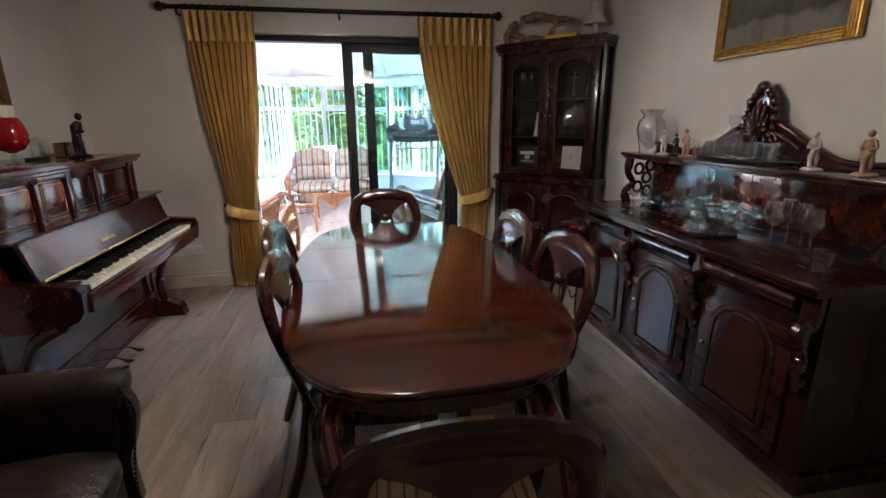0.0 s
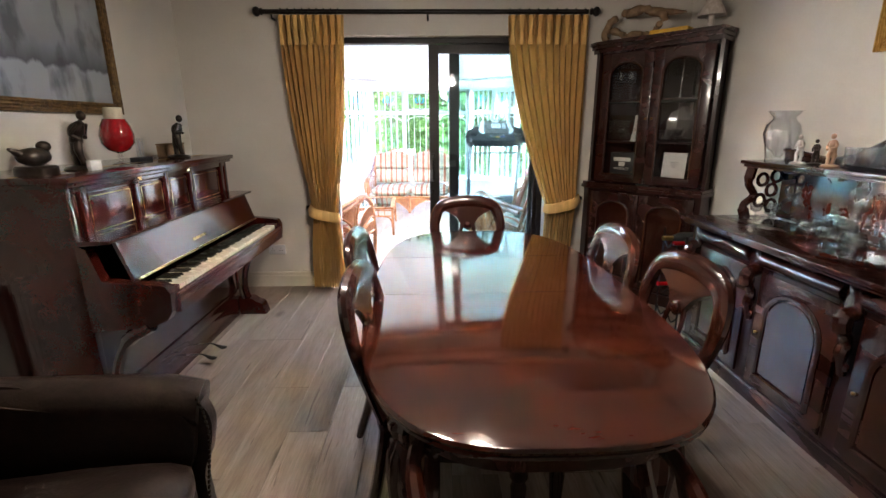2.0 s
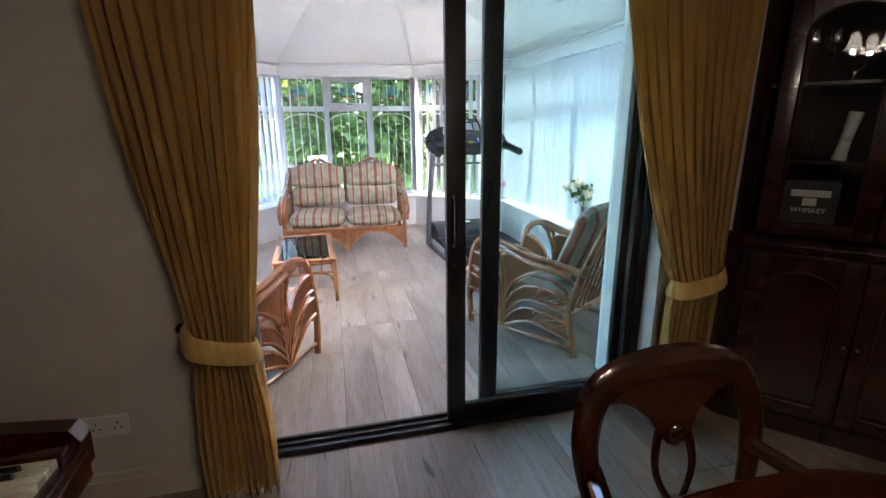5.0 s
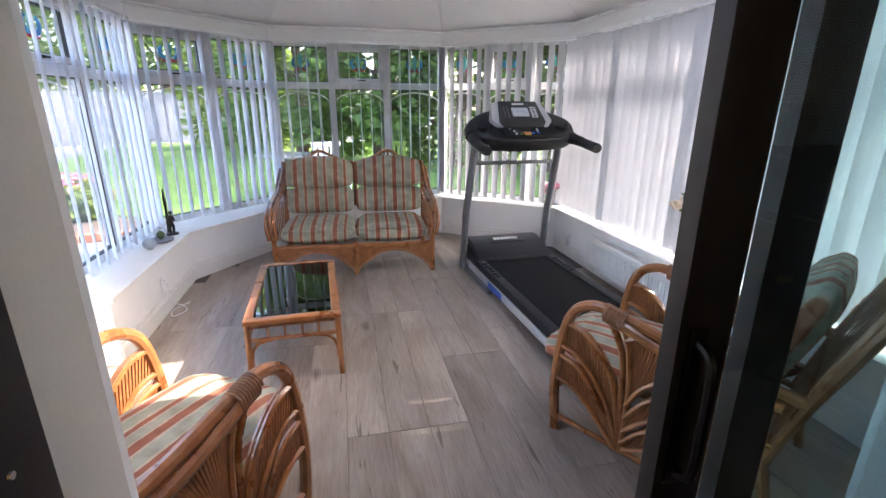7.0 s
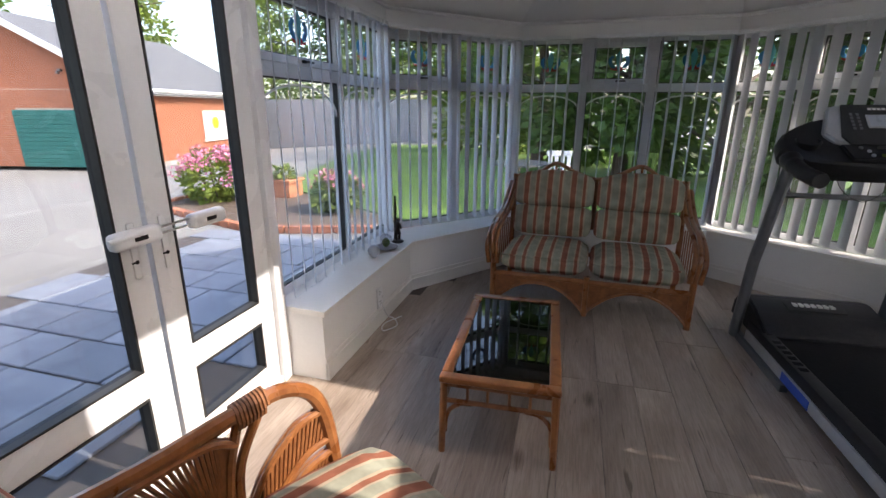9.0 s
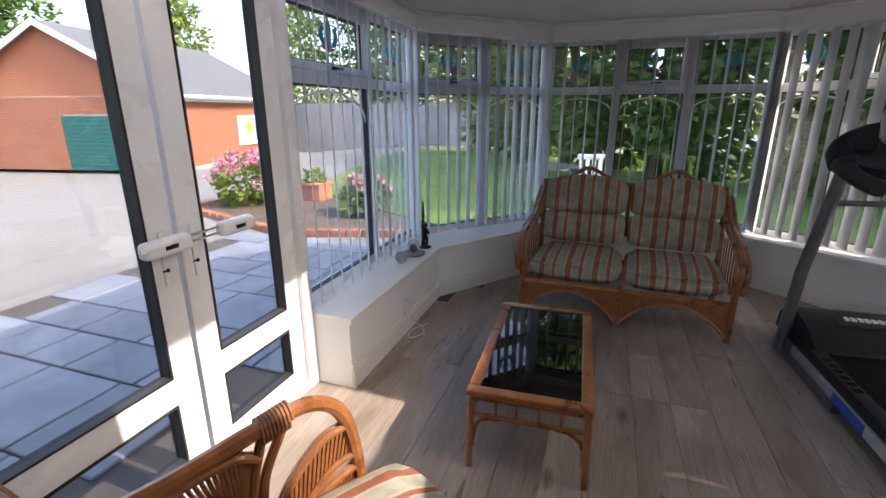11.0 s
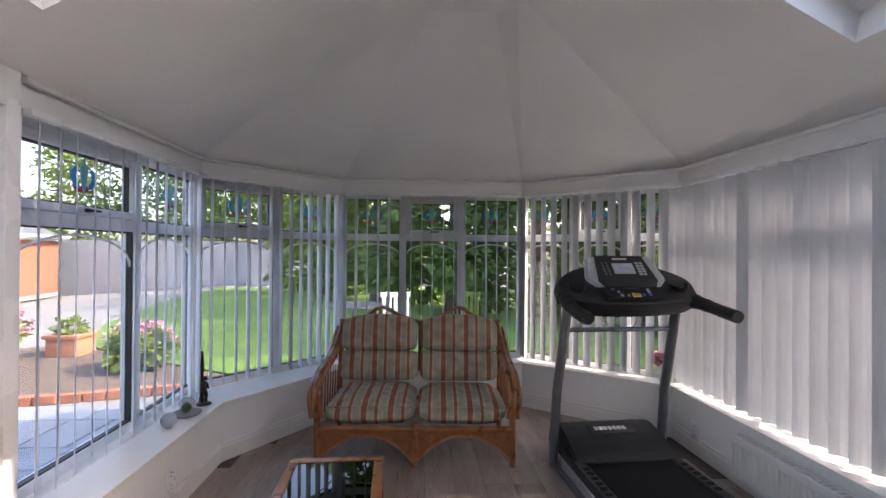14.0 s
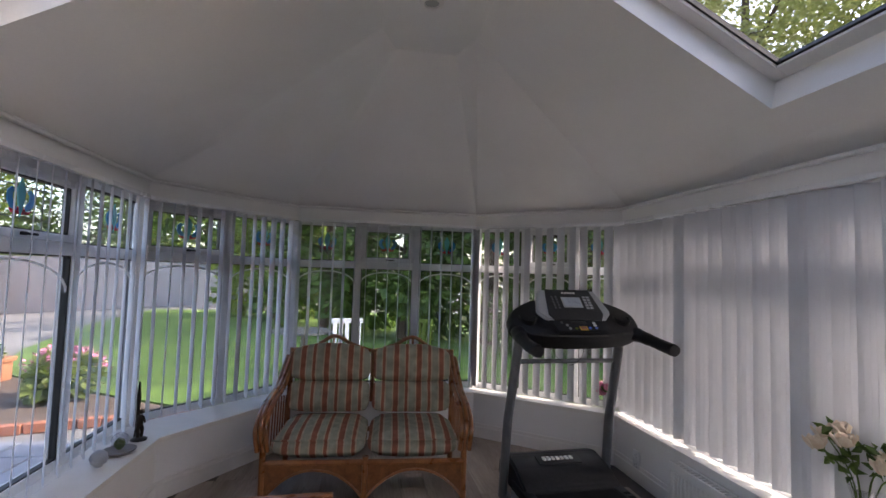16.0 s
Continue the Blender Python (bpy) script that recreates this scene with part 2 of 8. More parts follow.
LAMINATE = oak_boards("grey_oak_laminate")
JOINT = surface("dark_joint", (0.06, 0.05, 0.045), (0.1, 0.085, 0.075), 0.8, scale=10, coords="World")
CURTAIN = surface("gold_curtain_cloth", (0.64, 0.39, 0.11), (0.84, 0.55, 0.19), 0.8, scale=30, stretch=(1, 1, 0.15), bump=0.15, sheen=0.2)
RATTAN = surface("honey_rattan", (0.16, 0.052, 0.016), (0.36, 0.142, 0.046), 0.3, scale=9, bump=0.12, coat=0.35)
WICKER = surface("woven_reed", (0.13, 0.044, 0.015), (0.3, 0.118, 0.04), 0.45, scale=18, bump=0.2)
LEATHER = surface("dark_brown_leather", (0.012, 0.008, 0.007), (0.04, 0.024, 0.019), 0.33, scale=22, bump=0.35, fine=120)
BRASS = surface("worn_brass", (0.35, 0.23, 0.07), (0.62, 0.44, 0.16), 0.3, 1.0, scale=14, bump=0.05)
GILT = surface("gilt_frame", (0.32, 0.17, 0.035), (0.66, 0.42, 0.11), 0.38, 0.8, scale=30, bump=0.4)
DARK_GILT = surface("dark_gilt", (0.05, 0.03, 0.014), (0.26, 0.16, 0.055), 0.45, 0.5, scale=30, bump=0.3)
CHROME = surface("chrome", (0.6, 0.6, 0.6), (0.75, 0.75, 0.75), 0.12, 1.0, scale=10, bump=0.01)
IRON = surface("black_iron", (0.01, 0.008, 0.007), (0.025, 0.02, 0.018), 0.45, 0.5, scale=12, bump=0.08)
BRONZE = surface("dark_bronze", (0.014, 0.01, 0.008), (0.05, 0.036, 0.026), 0.35, 0.6, scale=25, bump=0.2)
BLACK_PLASTIC = surface("black_plastic", (0.012, 0.012, 0.013), (0.024, 0.024, 0.026), 0.42, scale=30, bump=0.06, specular=0.2)
BELT = surface("running_belt", (0.01, 0.01, 0.011), (0.016, 0.016, 0.017), 0.75, scale=60, bump=0.2, specular=0.06)
STEEL = surface("grey_painted_steel", (0.13, 0.135, 0.145), (0.19, 0.195, 0.205), 0.38, 0.5, scale=10, bump=0.03)
SILVER_PLASTIC = surface("silver_plastic", (0.4, 0.41, 0.42), (0.5, 0.51, 0.52), 0.35, 0.3, scale=10, bump=0.02)
BLUE_LABEL = surface("blue_label", (0.02, 0.07, 0.4), (0.03, 0.1, 0.5), 0.4, scale=10, bump=0)
IVORY = surface("ivory_keys", (0.6, 0.54, 0.4), (0.74, 0.68, 0.54), 0.25, scale=20, bump=0.02)
EBONY = surface("ebony_keys", (0.008, 0.008, 0.008), (0.02, 0.019, 0.018), 0.25, scale=20, bump=0.02)
PAPER = surface("white_paper", (0.74, 0.72, 0.68), (0.82, 0.8, 0.76), 0.8, scale=20, bump=0.02)
YELLOW_CARD = surface("yellow_card", (0.62, 0.36, 0.02), (0.72, 0.45, 0.04), 0.5, scale=15, bump=0.03)
CERAMIC = surface("painted_porcelain", (0.5, 0.42, 0.36), (0.76, 0.72, 0.68), 0.25, scale=22, bump=0.1)
DRIFTWOOD = surface("driftwood", (0.1, 0.06, 0.03), (0.3, 0.2, 0.11), 0.75, scale=20, stretch=(1, 1, 1), bump=0.5)
SKIN_CLAY = surface("tan_porcelain", (0.4, 0.24, 0.15), (0.55, 0.36, 0.25), 0.35, scale=20, bump=0.05)
RED_GLASS = surface("red_glass", (0.24, 0.002, 0.004), (0.38, 0.006, 0.01), 0.06, scale=5, bump=0, coat=1.0, rough_swing=0.02)
# grey tint added to dim the view outdoors, not the panes' own colour
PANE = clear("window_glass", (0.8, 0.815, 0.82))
DOOR_PANE = clear("tinted_door_glass", (0.86, 0.96, 0.965))
CABINET_PANE = clear("cabinet_glass", (0.95, 0.96, 0.96))
CRYSTAL = clear("cut_crystal", (0.94, 0.95, 0.96), 0.06, 2.3)
SMOKED = clear("smoked_glass", (0.045, 0.04, 0.045), 0.0, 1.75)
BLIND = surface("white_blind_cloth", (0.6, 0.61, 0.635), (0.68, 0.69, 0.715), 0.85, scale=4, bump=0.05, fine=300, specular=0.1)
SHADE_GLASS = glow("frosted_lamp_glass", (1.0, 0.9, 0.76), 0.12)
RUST, SAGE, SAND = (0.33, 0.125, 0.075), (0.35, 0.35, 0.27), (0.5, 0.4, 0.29)
STRIPE_SEAT = striped("green_rust_stripe", [(0.0, RUST), (0.2, SAND), (0.25, SAGE), (0.46, SAND), (0.5, RUST), (0.62, SAND), (0.68, SAGE), (0.94, SAND)], 0.185)
CREAM_STRIPE = striped("cream_brown_stripe", [(0.0, (0.55, 0.42, 0.26)), (0.45, (0.14, 0.07, 0.05)), (0.52, (0.6, 0.48, 0.3)), (0.85, (0.3, 0.16, 0.1))], 0.07)
BRICK = surface("red_brick", (0.3, 0.1, 0.05), (0.46, 0.18, 0.1), 0.85, scale=7, bump=0.3, coords="World", per_piece=0.15)
MORTAR = surface("mortar", (0.36, 0.3, 0.25), (0.45, 0.39, 0.33), 0.95, scale=8, bump=0.3, coords="World")
SLATE = surface("roof_slate", (0.08, 0.085, 0.095), (0.15, 0.155, 0.165), 0.7, scale=6, bump=0.3, coords="World", per_piece=0.12)
TEAL = surface("teal_paint", (0.008, 0.09, 0.08), (0.016, 0.13, 0.115), 0.45, scale=5, bump=0.05)
CONCRETE = surface("concrete_drive", (0.17, 0.163, 0.152), (0.24, 0.232, 0.215), 0.9, scale=1.1, bump=0.2, fine=40, coords="World")
PAVER = surface("imprinted_paving", (0.15, 0.17, 0.21), (0.28, 0.3, 0.34), 0.7, scale=3, bump=0.35, coords="World", per_piece=0.15)
GRASS = surface("lawn_grass", (0.05, 0.1, 0.015), (0.13, 0.23, 0.035), 0.9, scale=2.5, bump=0.6, fine=80, coords="World")
LEAF = surface("leaf_green", (0.045, 0.1, 0.02), (0.17, 0.27, 0.055), 0.55, scale=2.5, bump=0.1, coords="World", contrast=(0.35, 0.65))
LEAF_LIGHT = surface("leaf_yellow_green", (0.1, 0.17, 0.025), (0.3, 0.38, 0.08), 0.55, scale=3, bump=0.1, coords="World", contrast=(0.35, 0.65))
LEAF_DARK = surface("leaf_dark_green", (0.04, 0.085, 0.02), (0.16, 0.26, 0.055), 0.6, scale=3, bump=0.1, coords="World", contrast=(0.35, 0.65))
LEAF_PALE = surface("pale_yellow_leaf", (0.24, 0.27, 0.07), (0.5, 0.52, 0.2), 0.6, scale=3, bump=0.1, coords="World", contrast=(0.35, 0.65))


def leafy(m, share=0.35):
    """Leaves and thin cloth let part of the sun through."""
    t = m.node_tree
    out = t.nodes["Material Output"]
    front = out.inputs["Surface"].links[0].from_socket
    src = front.node.inputs["Base Color"].links[0].from_socket
    tl = t.nodes.new("ShaderNodeBsdfTranslucent")
    mx = t.nodes.new("ShaderNodeMixShader")
    mx.inputs[0].default_value = share
    t.links.new(src, tl.inputs["Color"])
    t.links.new(front, mx.inputs[1])
    t.links.new(tl.outputs[0], mx.inputs[2])
    t.links.new(mx.outputs[0], out.inputs["Surface"])


for leaf in (LEAF, LEAF_LIGHT, LEAF_DARK, LEAF_PALE):
    leafy(leaf, 0.5)
leafy(BLIND, 0.08)

BARK = surface("bark", (0.06, 0.04, 0.028), (0.15, 0.11, 0.08), 0.9, scale=9, stretch=(1, 1, 0.2), bump=0.6)
PINK_PETAL = surface("pink_petal", (0.52, 0.12, 0.24), (0.72, 0.3, 0.42), 0.6, scale=20, bump=0.05, coords="World")
CREAM_PETAL = surface("cream_petal", (0.66, 0.5, 0.36), (0.78, 0.68, 0.54), 0.6, scale=20, bump=0.05)
TERRACOTTA = surface("terracotta", (0.4, 0.16, 0.08), (0.52, 0.23, 0.12), 0.85, scale=9, bump=0.15)
GREY_RENDER = surface("grey_block_wall", (0.26, 0.26, 0.27), (0.38, 0.37, 0.37), 0.95, scale=2, bump=0.3, coords="World")
BLUE_GLASS = surface("blue_stained_glass", (0.03, 0.16, 0.42), (0.06, 0.32, 0.55), 0.1, scale=12, bump=0.02)
RED_STAINED = surface("red_stained_glass", (0.36, 0.015, 0.03), (0.48, 0.03, 0.05), 0.1, scale=12, bump=0.02)
TEAL_GLASS = surface("turquoise_stained_glass", (0.08, 0.38, 0.42), (0.16, 0.5, 0.52), 0.1, scale=12, bump=0.02)
LEAD = surface("lead_strip", (0.1, 0.1, 0.105), (0.2, 0.2, 0.205), 0.5, 0.5, scale=20, bump=0.1)
LCD = surface("grey_display", (0.36, 0.4, 0.46), (0.46, 0.5, 0.56), 0.3, scale=10, bump=0)
SKYLIGHT_PVC = surface("white_roof_window_frame", (0.7, 0.7, 0.69), (0.8, 0.8, 0.79), 0.35, scale=3, bump=0.02)


# ---- mesh helpers ----
def box(bm, x0, y0, z0, x1, y1, z1, bevel=0.0, m=None, segments=2):
    b2 = bmesh.new()
    bmesh.ops.create_cube(b2, size=1)
    bmesh.ops.scale(b2, vec=(abs(x1 - x0), abs(y1 - y0), abs(z1 - z0)), verts=b2.verts)
    if bevel:
        bmesh.ops.bevel(b2, geom=b2.edges[:], offset=bevel, segments=segments, affect="EDGES", profile=0.6)
    bmesh.ops.translate(b2, vec=((x0 + x1) / 2, (y0 + y1) / 2, (z0 + z1) / 2), verts=b2.verts)
    add(bm, b2, m)


def add(bm, b2, m=None):
    if m is not None:
        bmesh.ops.transform(b2, matrix=m, verts=b2.verts)
    tmp = bpy.data.meshes.new("tmp")
    b2.to_mesh(tmp)
    b2.free()
    bm.from_mesh(tmp)
    bpy.data.meshes.remove(tmp)


def tube(bm, path, radius, segs=8, flat=1.0, up=None):
    """A bar swept along points; radius one number or one per point; flat squashes it along the second axis."""
    pts = [Vector(p) for p in path]
    rad = radius if isinstance(radius, (list, tuple)) else [radius] * len(pts)
    rings, prev = [], None
    for i, p in enumerate(pts):
        d = (pts[min(i + 1, len(pts) - 1)] - pts[max(i - 1, 0)]).normalized()
        if prev is None:
            ref = Vector(up) if up else (Vector((0, 0, 1)) if abs(d.z) < 0.9 else Vector((0, 1, 0)))
        else:
            ref = prev
        s = d.cross(ref).normalized()
        u = s.cross(d).normalized()
        prev = u
        rings.append([bm.verts.new(p + rad[i] * (math.cos(a) * s + flat * math.sin(a) * u)) for a in [2 * math.pi * k / segs for k in range(segs)]])
    for a, b in zip(rings, rings[1:]):
        for k in range(segs):
            bm.faces.new((a[k], a[(k + 1) % segs], b[(k + 1) % segs], b[k]))
    bm.faces.new(rings[0][::-1])
    bm.faces.new(rings[-1])


def lathe(bm, profile, segs=16, at=(0, 0, 0), ribs=0, rib_depth=0.0, cap=True):
    """Turned shape from (radius, height) pairs."""
    rings = []
    for r, z in profile:
        ring = []
        for k in range(segs):
            a = 2 * math.pi * k / segs
            rr = r * (1 + (rib_depth * math.cos(ribs * a) if ribs else 0))
            ring.append(bm.verts.new((at[0] + rr * math.cos(a), at[1] + rr * math.sin(a), at[2] + z)))
        rings.append(ring)
    for a, b in zip(rings, rings[1:]):
        for k in range(segs):
            bm.faces.new((a[k], a[(k + 1) % segs], b[(k + 1) % segs], b[k]))
    if cap:
        bm.faces.new(rings[0][::-1])
        bm.faces.new(rings[-1])


def prism(bm, outline, depth, m=None):
    """A flat outline in xy, thickened along z from 0 to depth."""
    b2 = bmesh.new()
    lo = [b2.verts.new((x, y, 0)) for x, y in outline]
    hi = [b2.verts.new((x, y, depth)) for x, y in outline]
    n = len(outline)
    b2.faces.new(lo[::-1])
    b2.faces.new(hi)
    for k in range(n):
        b2.faces.new((lo[k], lo[(k + 1) % n], hi[(k + 1) % n], hi[k]))
    add(bm, b2, m)


def ball(bm, at, r, scale=(1, 1, 1), sub=2):
    b2 = bmesh.new()
    bmesh.ops.create_icosphere(b2, subdivisions=sub, radius=r)
    bmesh.ops.scale(b2, vec=scale, verts=b2.verts)
    bmesh.ops.translate(b2, vec=at, verts=b2.verts)
    add(bm, b2)


def loft(bm, rings):
    vs = [[bm.verts.new(p) for p in r] for r in rings]
    n = len(rings[0])
    for a, b in zip(vs, vs[1:]):
        for k in range(n):
            bm.faces.new((a[k], a[(k + 1) % n], b[(k + 1) % n], b[k]))
    bm.faces.new(vs[0][::-1])
    bm.faces.new(vs[-1])


def mesh_of(name, bm, material, smooth=True, angle=35):
    me = bpy.data.meshes.new(name)
    bmesh.ops.recalc_face_normals(bm, faces=bm.faces[:])
    if smooth:
        for f in bm.faces:
            f.smooth = True
        for e in bm.edges:
            if len(e.link_faces) == 2 and e.calc_face_angle(0) > radians(angle):
                e.smooth = False
    bm.to_mesh(me)
    bm.free()
    me.materials.append(material)
    return me


def part(name, bm, material, parent=None, label="", smooth=True, angle=35):
    ob = new(name, mesh_of(name, bm, material, smooth, angle))
    if parent is not None:
        ob.parent = parent
    return tagged(ob, label)


def thing(name, label, category, group="", at=None, kind=""):
    ob = new(name)
    ob.empty_display_size = 0.1
    if at is not None:
        ob.matrix_world = at
    return tagged(ob, label, category, group, kind)


def solid(name, material, boxes, label="", category="", kind="structure", bevel=0.0):
    bm = bmesh.new()
    for b in boxes:
        box(bm, *b, bevel=bevel)
    ob = part(name, bm, material, None, "", smooth=bool(bevel))
    return tagged(ob, label, category, "", kind)


def arc(cx, cy, r, a0, a1, n, ry=None):
    ry = r if ry is None else ry
    return [(cx + r * math.cos(radians(a0 + (a1 - a0) * k / n)), cy + ry * math.sin(radians(a0 + (a1 - a0) * k / n))) for k in range(n + 1)]


def smooth_line(points, n=6):
    """Catmull-Rom curve through points."""
    p = [Vector(q) for q in points]
    p = [2 * p[0] - p[1]] + p + [2 * p[-1] - p[-2]]
    out = []
    for i in range(1, len(p) - 2):
        for k in range(n):
            t = k / n
            a, b, c, d = p[i - 1], p[i], p[i + 1], p[i + 2]
            out.append(0.5 * (2 * b + (c - a) * t + (2 * a - 5 * b + 4 * c - d) * t * t + (3 * b - a - 3 * c + d) * t ** 3))
    out.append(p[-2])
    return out


# ---- plan ----
LX, RX, BY, FY, H1 = -1.99, 2.11, 3.87, -1.7, 2.42
CY = 4.3
DL, DR, DH = -0.86, 1.0, 2.09

# dining room shell
solid("wall_west", PLASTER, [(LX - 0.15, FY - 0.15, 0, LX, BY, H1)], "cream painted plaster wall beside the piano", "wall")
solid("wall_east", PLASTER, [(RX, FY - 0.15, 0, RX + 0.15, BY, H1)], "cream painted plaster wall behind the sideboard", "wall")
solid("wall_north", PLASTER, [(LX - 0.15, BY, 0, DL, CY - 0.004, H1), (DR, BY, 0, RX + 0.15, CY - 0.004, H1), (DL, BY, DH, DR, CY - 0.004, H1)],
      "cream plaster wall with a wide sliding door opening", "wall")
solid("wall_south", PLASTER, [(LX, FY - 0.15, 0, RX, FY, H1)], "plain cream plaster wall behind the dining table", "wall")
solid("ceiling", PLASTER, [(LX - 0.15, FY - 0.15, H1, RX + 0.15, CY + 0.1, H1 + 0.12)], "flat painted dining room ceiling", "ceiling")
# unseen slab added well beyond the room, to block sun and shade the patio
solid("house_roof", SLATE, [(-7.5, -9, 2.9, 4.4, CY - 0.03, 3.1)], "unseen slab added above the house to block the sun", "roof")
solid("baseboard_west", CREAM_PAINT, [(LX, FY, 0, LX + 0.018, BY, 0.1), (LX, FY, 0.1, LX + 0.011, BY, 0.13)], "cream painted skirting board", "skirting")
solid("baseboard_north", CREAM_PAINT, [(LX + 0.02, BY - 0.018, 0, DL - 0.06, BY, 0.1), (LX + 0.02, BY - 0.011, 0.1, DL - 0.06, BY, 0.13), (DR + 0.06, BY - 0.018, 0, RX, BY, 0.1)],
      "cream painted skirting board", "skirting")
solid("baseboard_east", CREAM_PAINT, [(RX - 0.018, FY, 0, RX, BY - 0.02, 0.1)], "cream painted skirting board", "skirting")
# conservatory shell: inner face of the dwarf wall, and the window line outside it
INNER = [(-1.73, 6.17), (-1.73, 7.56), (-0.96, 8.63), (0.68, 8.66), (1.73, 7.86), (1.76, CY)]
OUTER = [(-2.02, 6.17), (-2.04, 7.84), (-1.1, 8.86), (0.72, 8.86), (1.86, 7.95), (1.97, CY)]
SILL, HEAD, EAVE = 0.42, 2.035, 2.17


def wall_strip(name, a, b, c, d, z0, z1, material, label, category):
    """Wall between inner edge a-b and outer edge d-c."""
    bm = bmesh.new()
    prism(bm, [a, b, c, d], z1 - z0, pose(0, 0, z0))
    return tagged(part(name, bm, material, None, smooth=False), label, category, "", "structure")


def outward(p, q, d):
    v = Vector((q[0] - p[0], q[1] - p[1]))
    n = Vector((-v.y, v.x)).normalized()
    return n * d


def offset_line(pts, d):
    """Polyline moved to its left by d, with mitred corners."""
    out = []
    for i, p in enumerate(pts):
        ns = []
        if i > 0:
            ns.append(outward(pts[i - 1], p, 1))
        if i < len(pts) - 1:
            ns.append(outward(p, pts[i + 1], 1))
        n = sum(ns, Vector((0, 0)))
        n = n / max(n.length_squared, 1e-6) * len(ns) if len(ns) > 1 else ns[0]
        if len(ns) > 1:
            h = (ns[0] + ns[1]).normalized()
            n = h / max(0.3, h.dot(ns[0]))
        out.append((p[0] + n.x * d, p[1] + n.y * d))
    return out


OUTSIDE = offset_line(OUTER, 0.09)
INNER_OUT = offset_line(INNER, 0.018)
NAMES = ["wall_side_west", "wall_bay_west", "wall_bay_north", "wall_bay_east", "wall_side_east"]
for i in range(5):
    wall_strip(NAMES[i], INNER[i], INNER[i + 1], OUTSIDE[i + 1], OUTSIDE[i], -0.2, SILL - 0.03, WHITE_PLASTER, "low white plastered wall under the conservatory windows", "wall")
    s0, s1 = offset_line(INNER, -0.025)[i], offset_line(INNER, -0.025)[i + 1]
    if i == 0:
        s0 = (s0[0], s0[1] - 0.02)
    wall_strip("sill_" + str(i + 1), s0, s1, OUTER[i + 1], OUTER[i], SILL - 0.03, SILL, WHITE_PAINT, "white painted window sill board", "window sill")
    k0, k1 = offset_line(INNER, -0.016)[i], offset_line(INNER, -0.016)[i + 1]
    kb = bmesh.new()
    prism(kb, [k0, k1, INNER[i + 1], INNER[i]], 0.1)
    h0, h1 = offset_line(INNER, -0.009)[i], offset_line(INNER, -0.009)[i + 1]
    prism(kb, [h0, h1, INNER[i + 1], INNER[i]], 0.13)
    tagged(part("baseboard_" + str(i + 1), kb, WHITE_PAINT, None, smooth=False), "white painted moulded skirting board", "skirting", "", "structure")
    # plastered band above the windows
    e0, e1 = offset_line(OUTER, -0.05)[i], offset_line(OUTER, -0.05)[i + 1]
    wall_strip("wall_band_" + str(i + 1), e0, e1, OUTSIDE[i + 1], OUTSIDE[i], HEAD + 0.03, EAVE + 0.03, WHITE_PLASTER, "white plaster band above the conservatory windows", "wall")
wall_strip("wall_band_6", (-1.95, CY), (-1.95, 6.17), (-2.09, 6.17), (-2.09, CY), 2.08, EAVE + 0.03, WHITE_PLASTER, "white plaster band above the garden doors", "wall")
solid("wall_conservatory_south", WHITE_PLASTER, [(-2.09, CY - 0.003, -0.2, DL, CY + 0.02, EAVE), (DR, CY - 0.003, -0.2, 2.09, CY + 0.02, EAVE), (DL, CY - 0.003, DH, DR, CY + 0.02, 3.3),
      (-2.09, CY - 0.003, EAVE, DL, CY + 0.02, 3.3), (DR, CY - 0.003, EAVE, 2.09, CY + 0.02, 3.3)], "white plaster wall round the sliding door", "wall")

# conservatory ceiling: four slopes up to a flat crown, with two roof window wells
CROWN = 3.08
CE = [(-2.03, CY), (-2.03, 7.84), (-1.1, 8.86), (0.72, 8.86), (1.92, 7.95), (1.98, CY)]
CI = [(-0.36, CY), (-0.36, 7.0), (-0.26, 7.25), (0.16, 7.25), (0.25, 7.0), (0.25, CY)]


def slope_point(x, side):
    """Height of the side slopes at x."""
    lo, hi = (CE[0][0], CI[0][0]) if side < 0 else (CE[5][0], CI[5][0])
    return EAVE + (CROWN - EAVE) * (x - lo) / (hi - lo)


WELLS = {-1: (-1.7, -0.66, 4.75, 5.95), 1: (1.53, 0.55, 4.9, 6.1)}
bm = bmesh.new()


def face(bm, *pts):
    bm.faces.new([bm.verts.new(p) for p in pts])


for i in range(1, 4):
    a, b, c, d = CE[i], CE[i + 1], CI[i + 1], CI[i]
    face(bm, (*a, EAVE), (*b, EAVE), (*c, CROWN), (*d, CROWN))
face(bm, *[(x, y, CROWN) for x, y in CI])
for side in (-1, 1):
    lo = CE[0][0] if side < 0 else CE[5][0]
    hi = CI[0][0] if side < 0 else CI[5][0]
    far_e, far_i = (CE[1], CI[1]) if side < 0 else (CE[4], CI[4])
    xa, xb, ya, yb = WELLS[side]
    za, zb = slope_point(xa, side), slope_point(xb, side)
    el = EAVE
    face(bm, (lo, CY, el), (xa, CY, za), (xa, ya, za), (xa, yb, za), (*far_e, el))
    face(bm, (xa, yb, za), (xb, yb, zb), (*far_i, CROWN), (*far_e, el))
    face(bm, (xb, CY, zb), (hi, CY, CROWN), (*far_i, CROWN), (xb, yb, zb), (xb, ya, zb))
    face(bm, (xa, CY, za), (xb, CY, zb), (xb, ya, zb), (xa, ya, za))
    # well sides, straight up to the glass
    up = 0.16
    for p, q in (((xa, ya, za), (xb, ya, zb)), ((xb, ya, zb), (xb, yb, zb)), ((xb, yb, zb), (xa, yb, za)), ((xa, yb, za), (xa, ya, za))):
        face(bm, p, q, (q[0] + side * 0.03, q[1], q[2] + up), (p[0] + side * 0.03, p[1], p[2] + up))
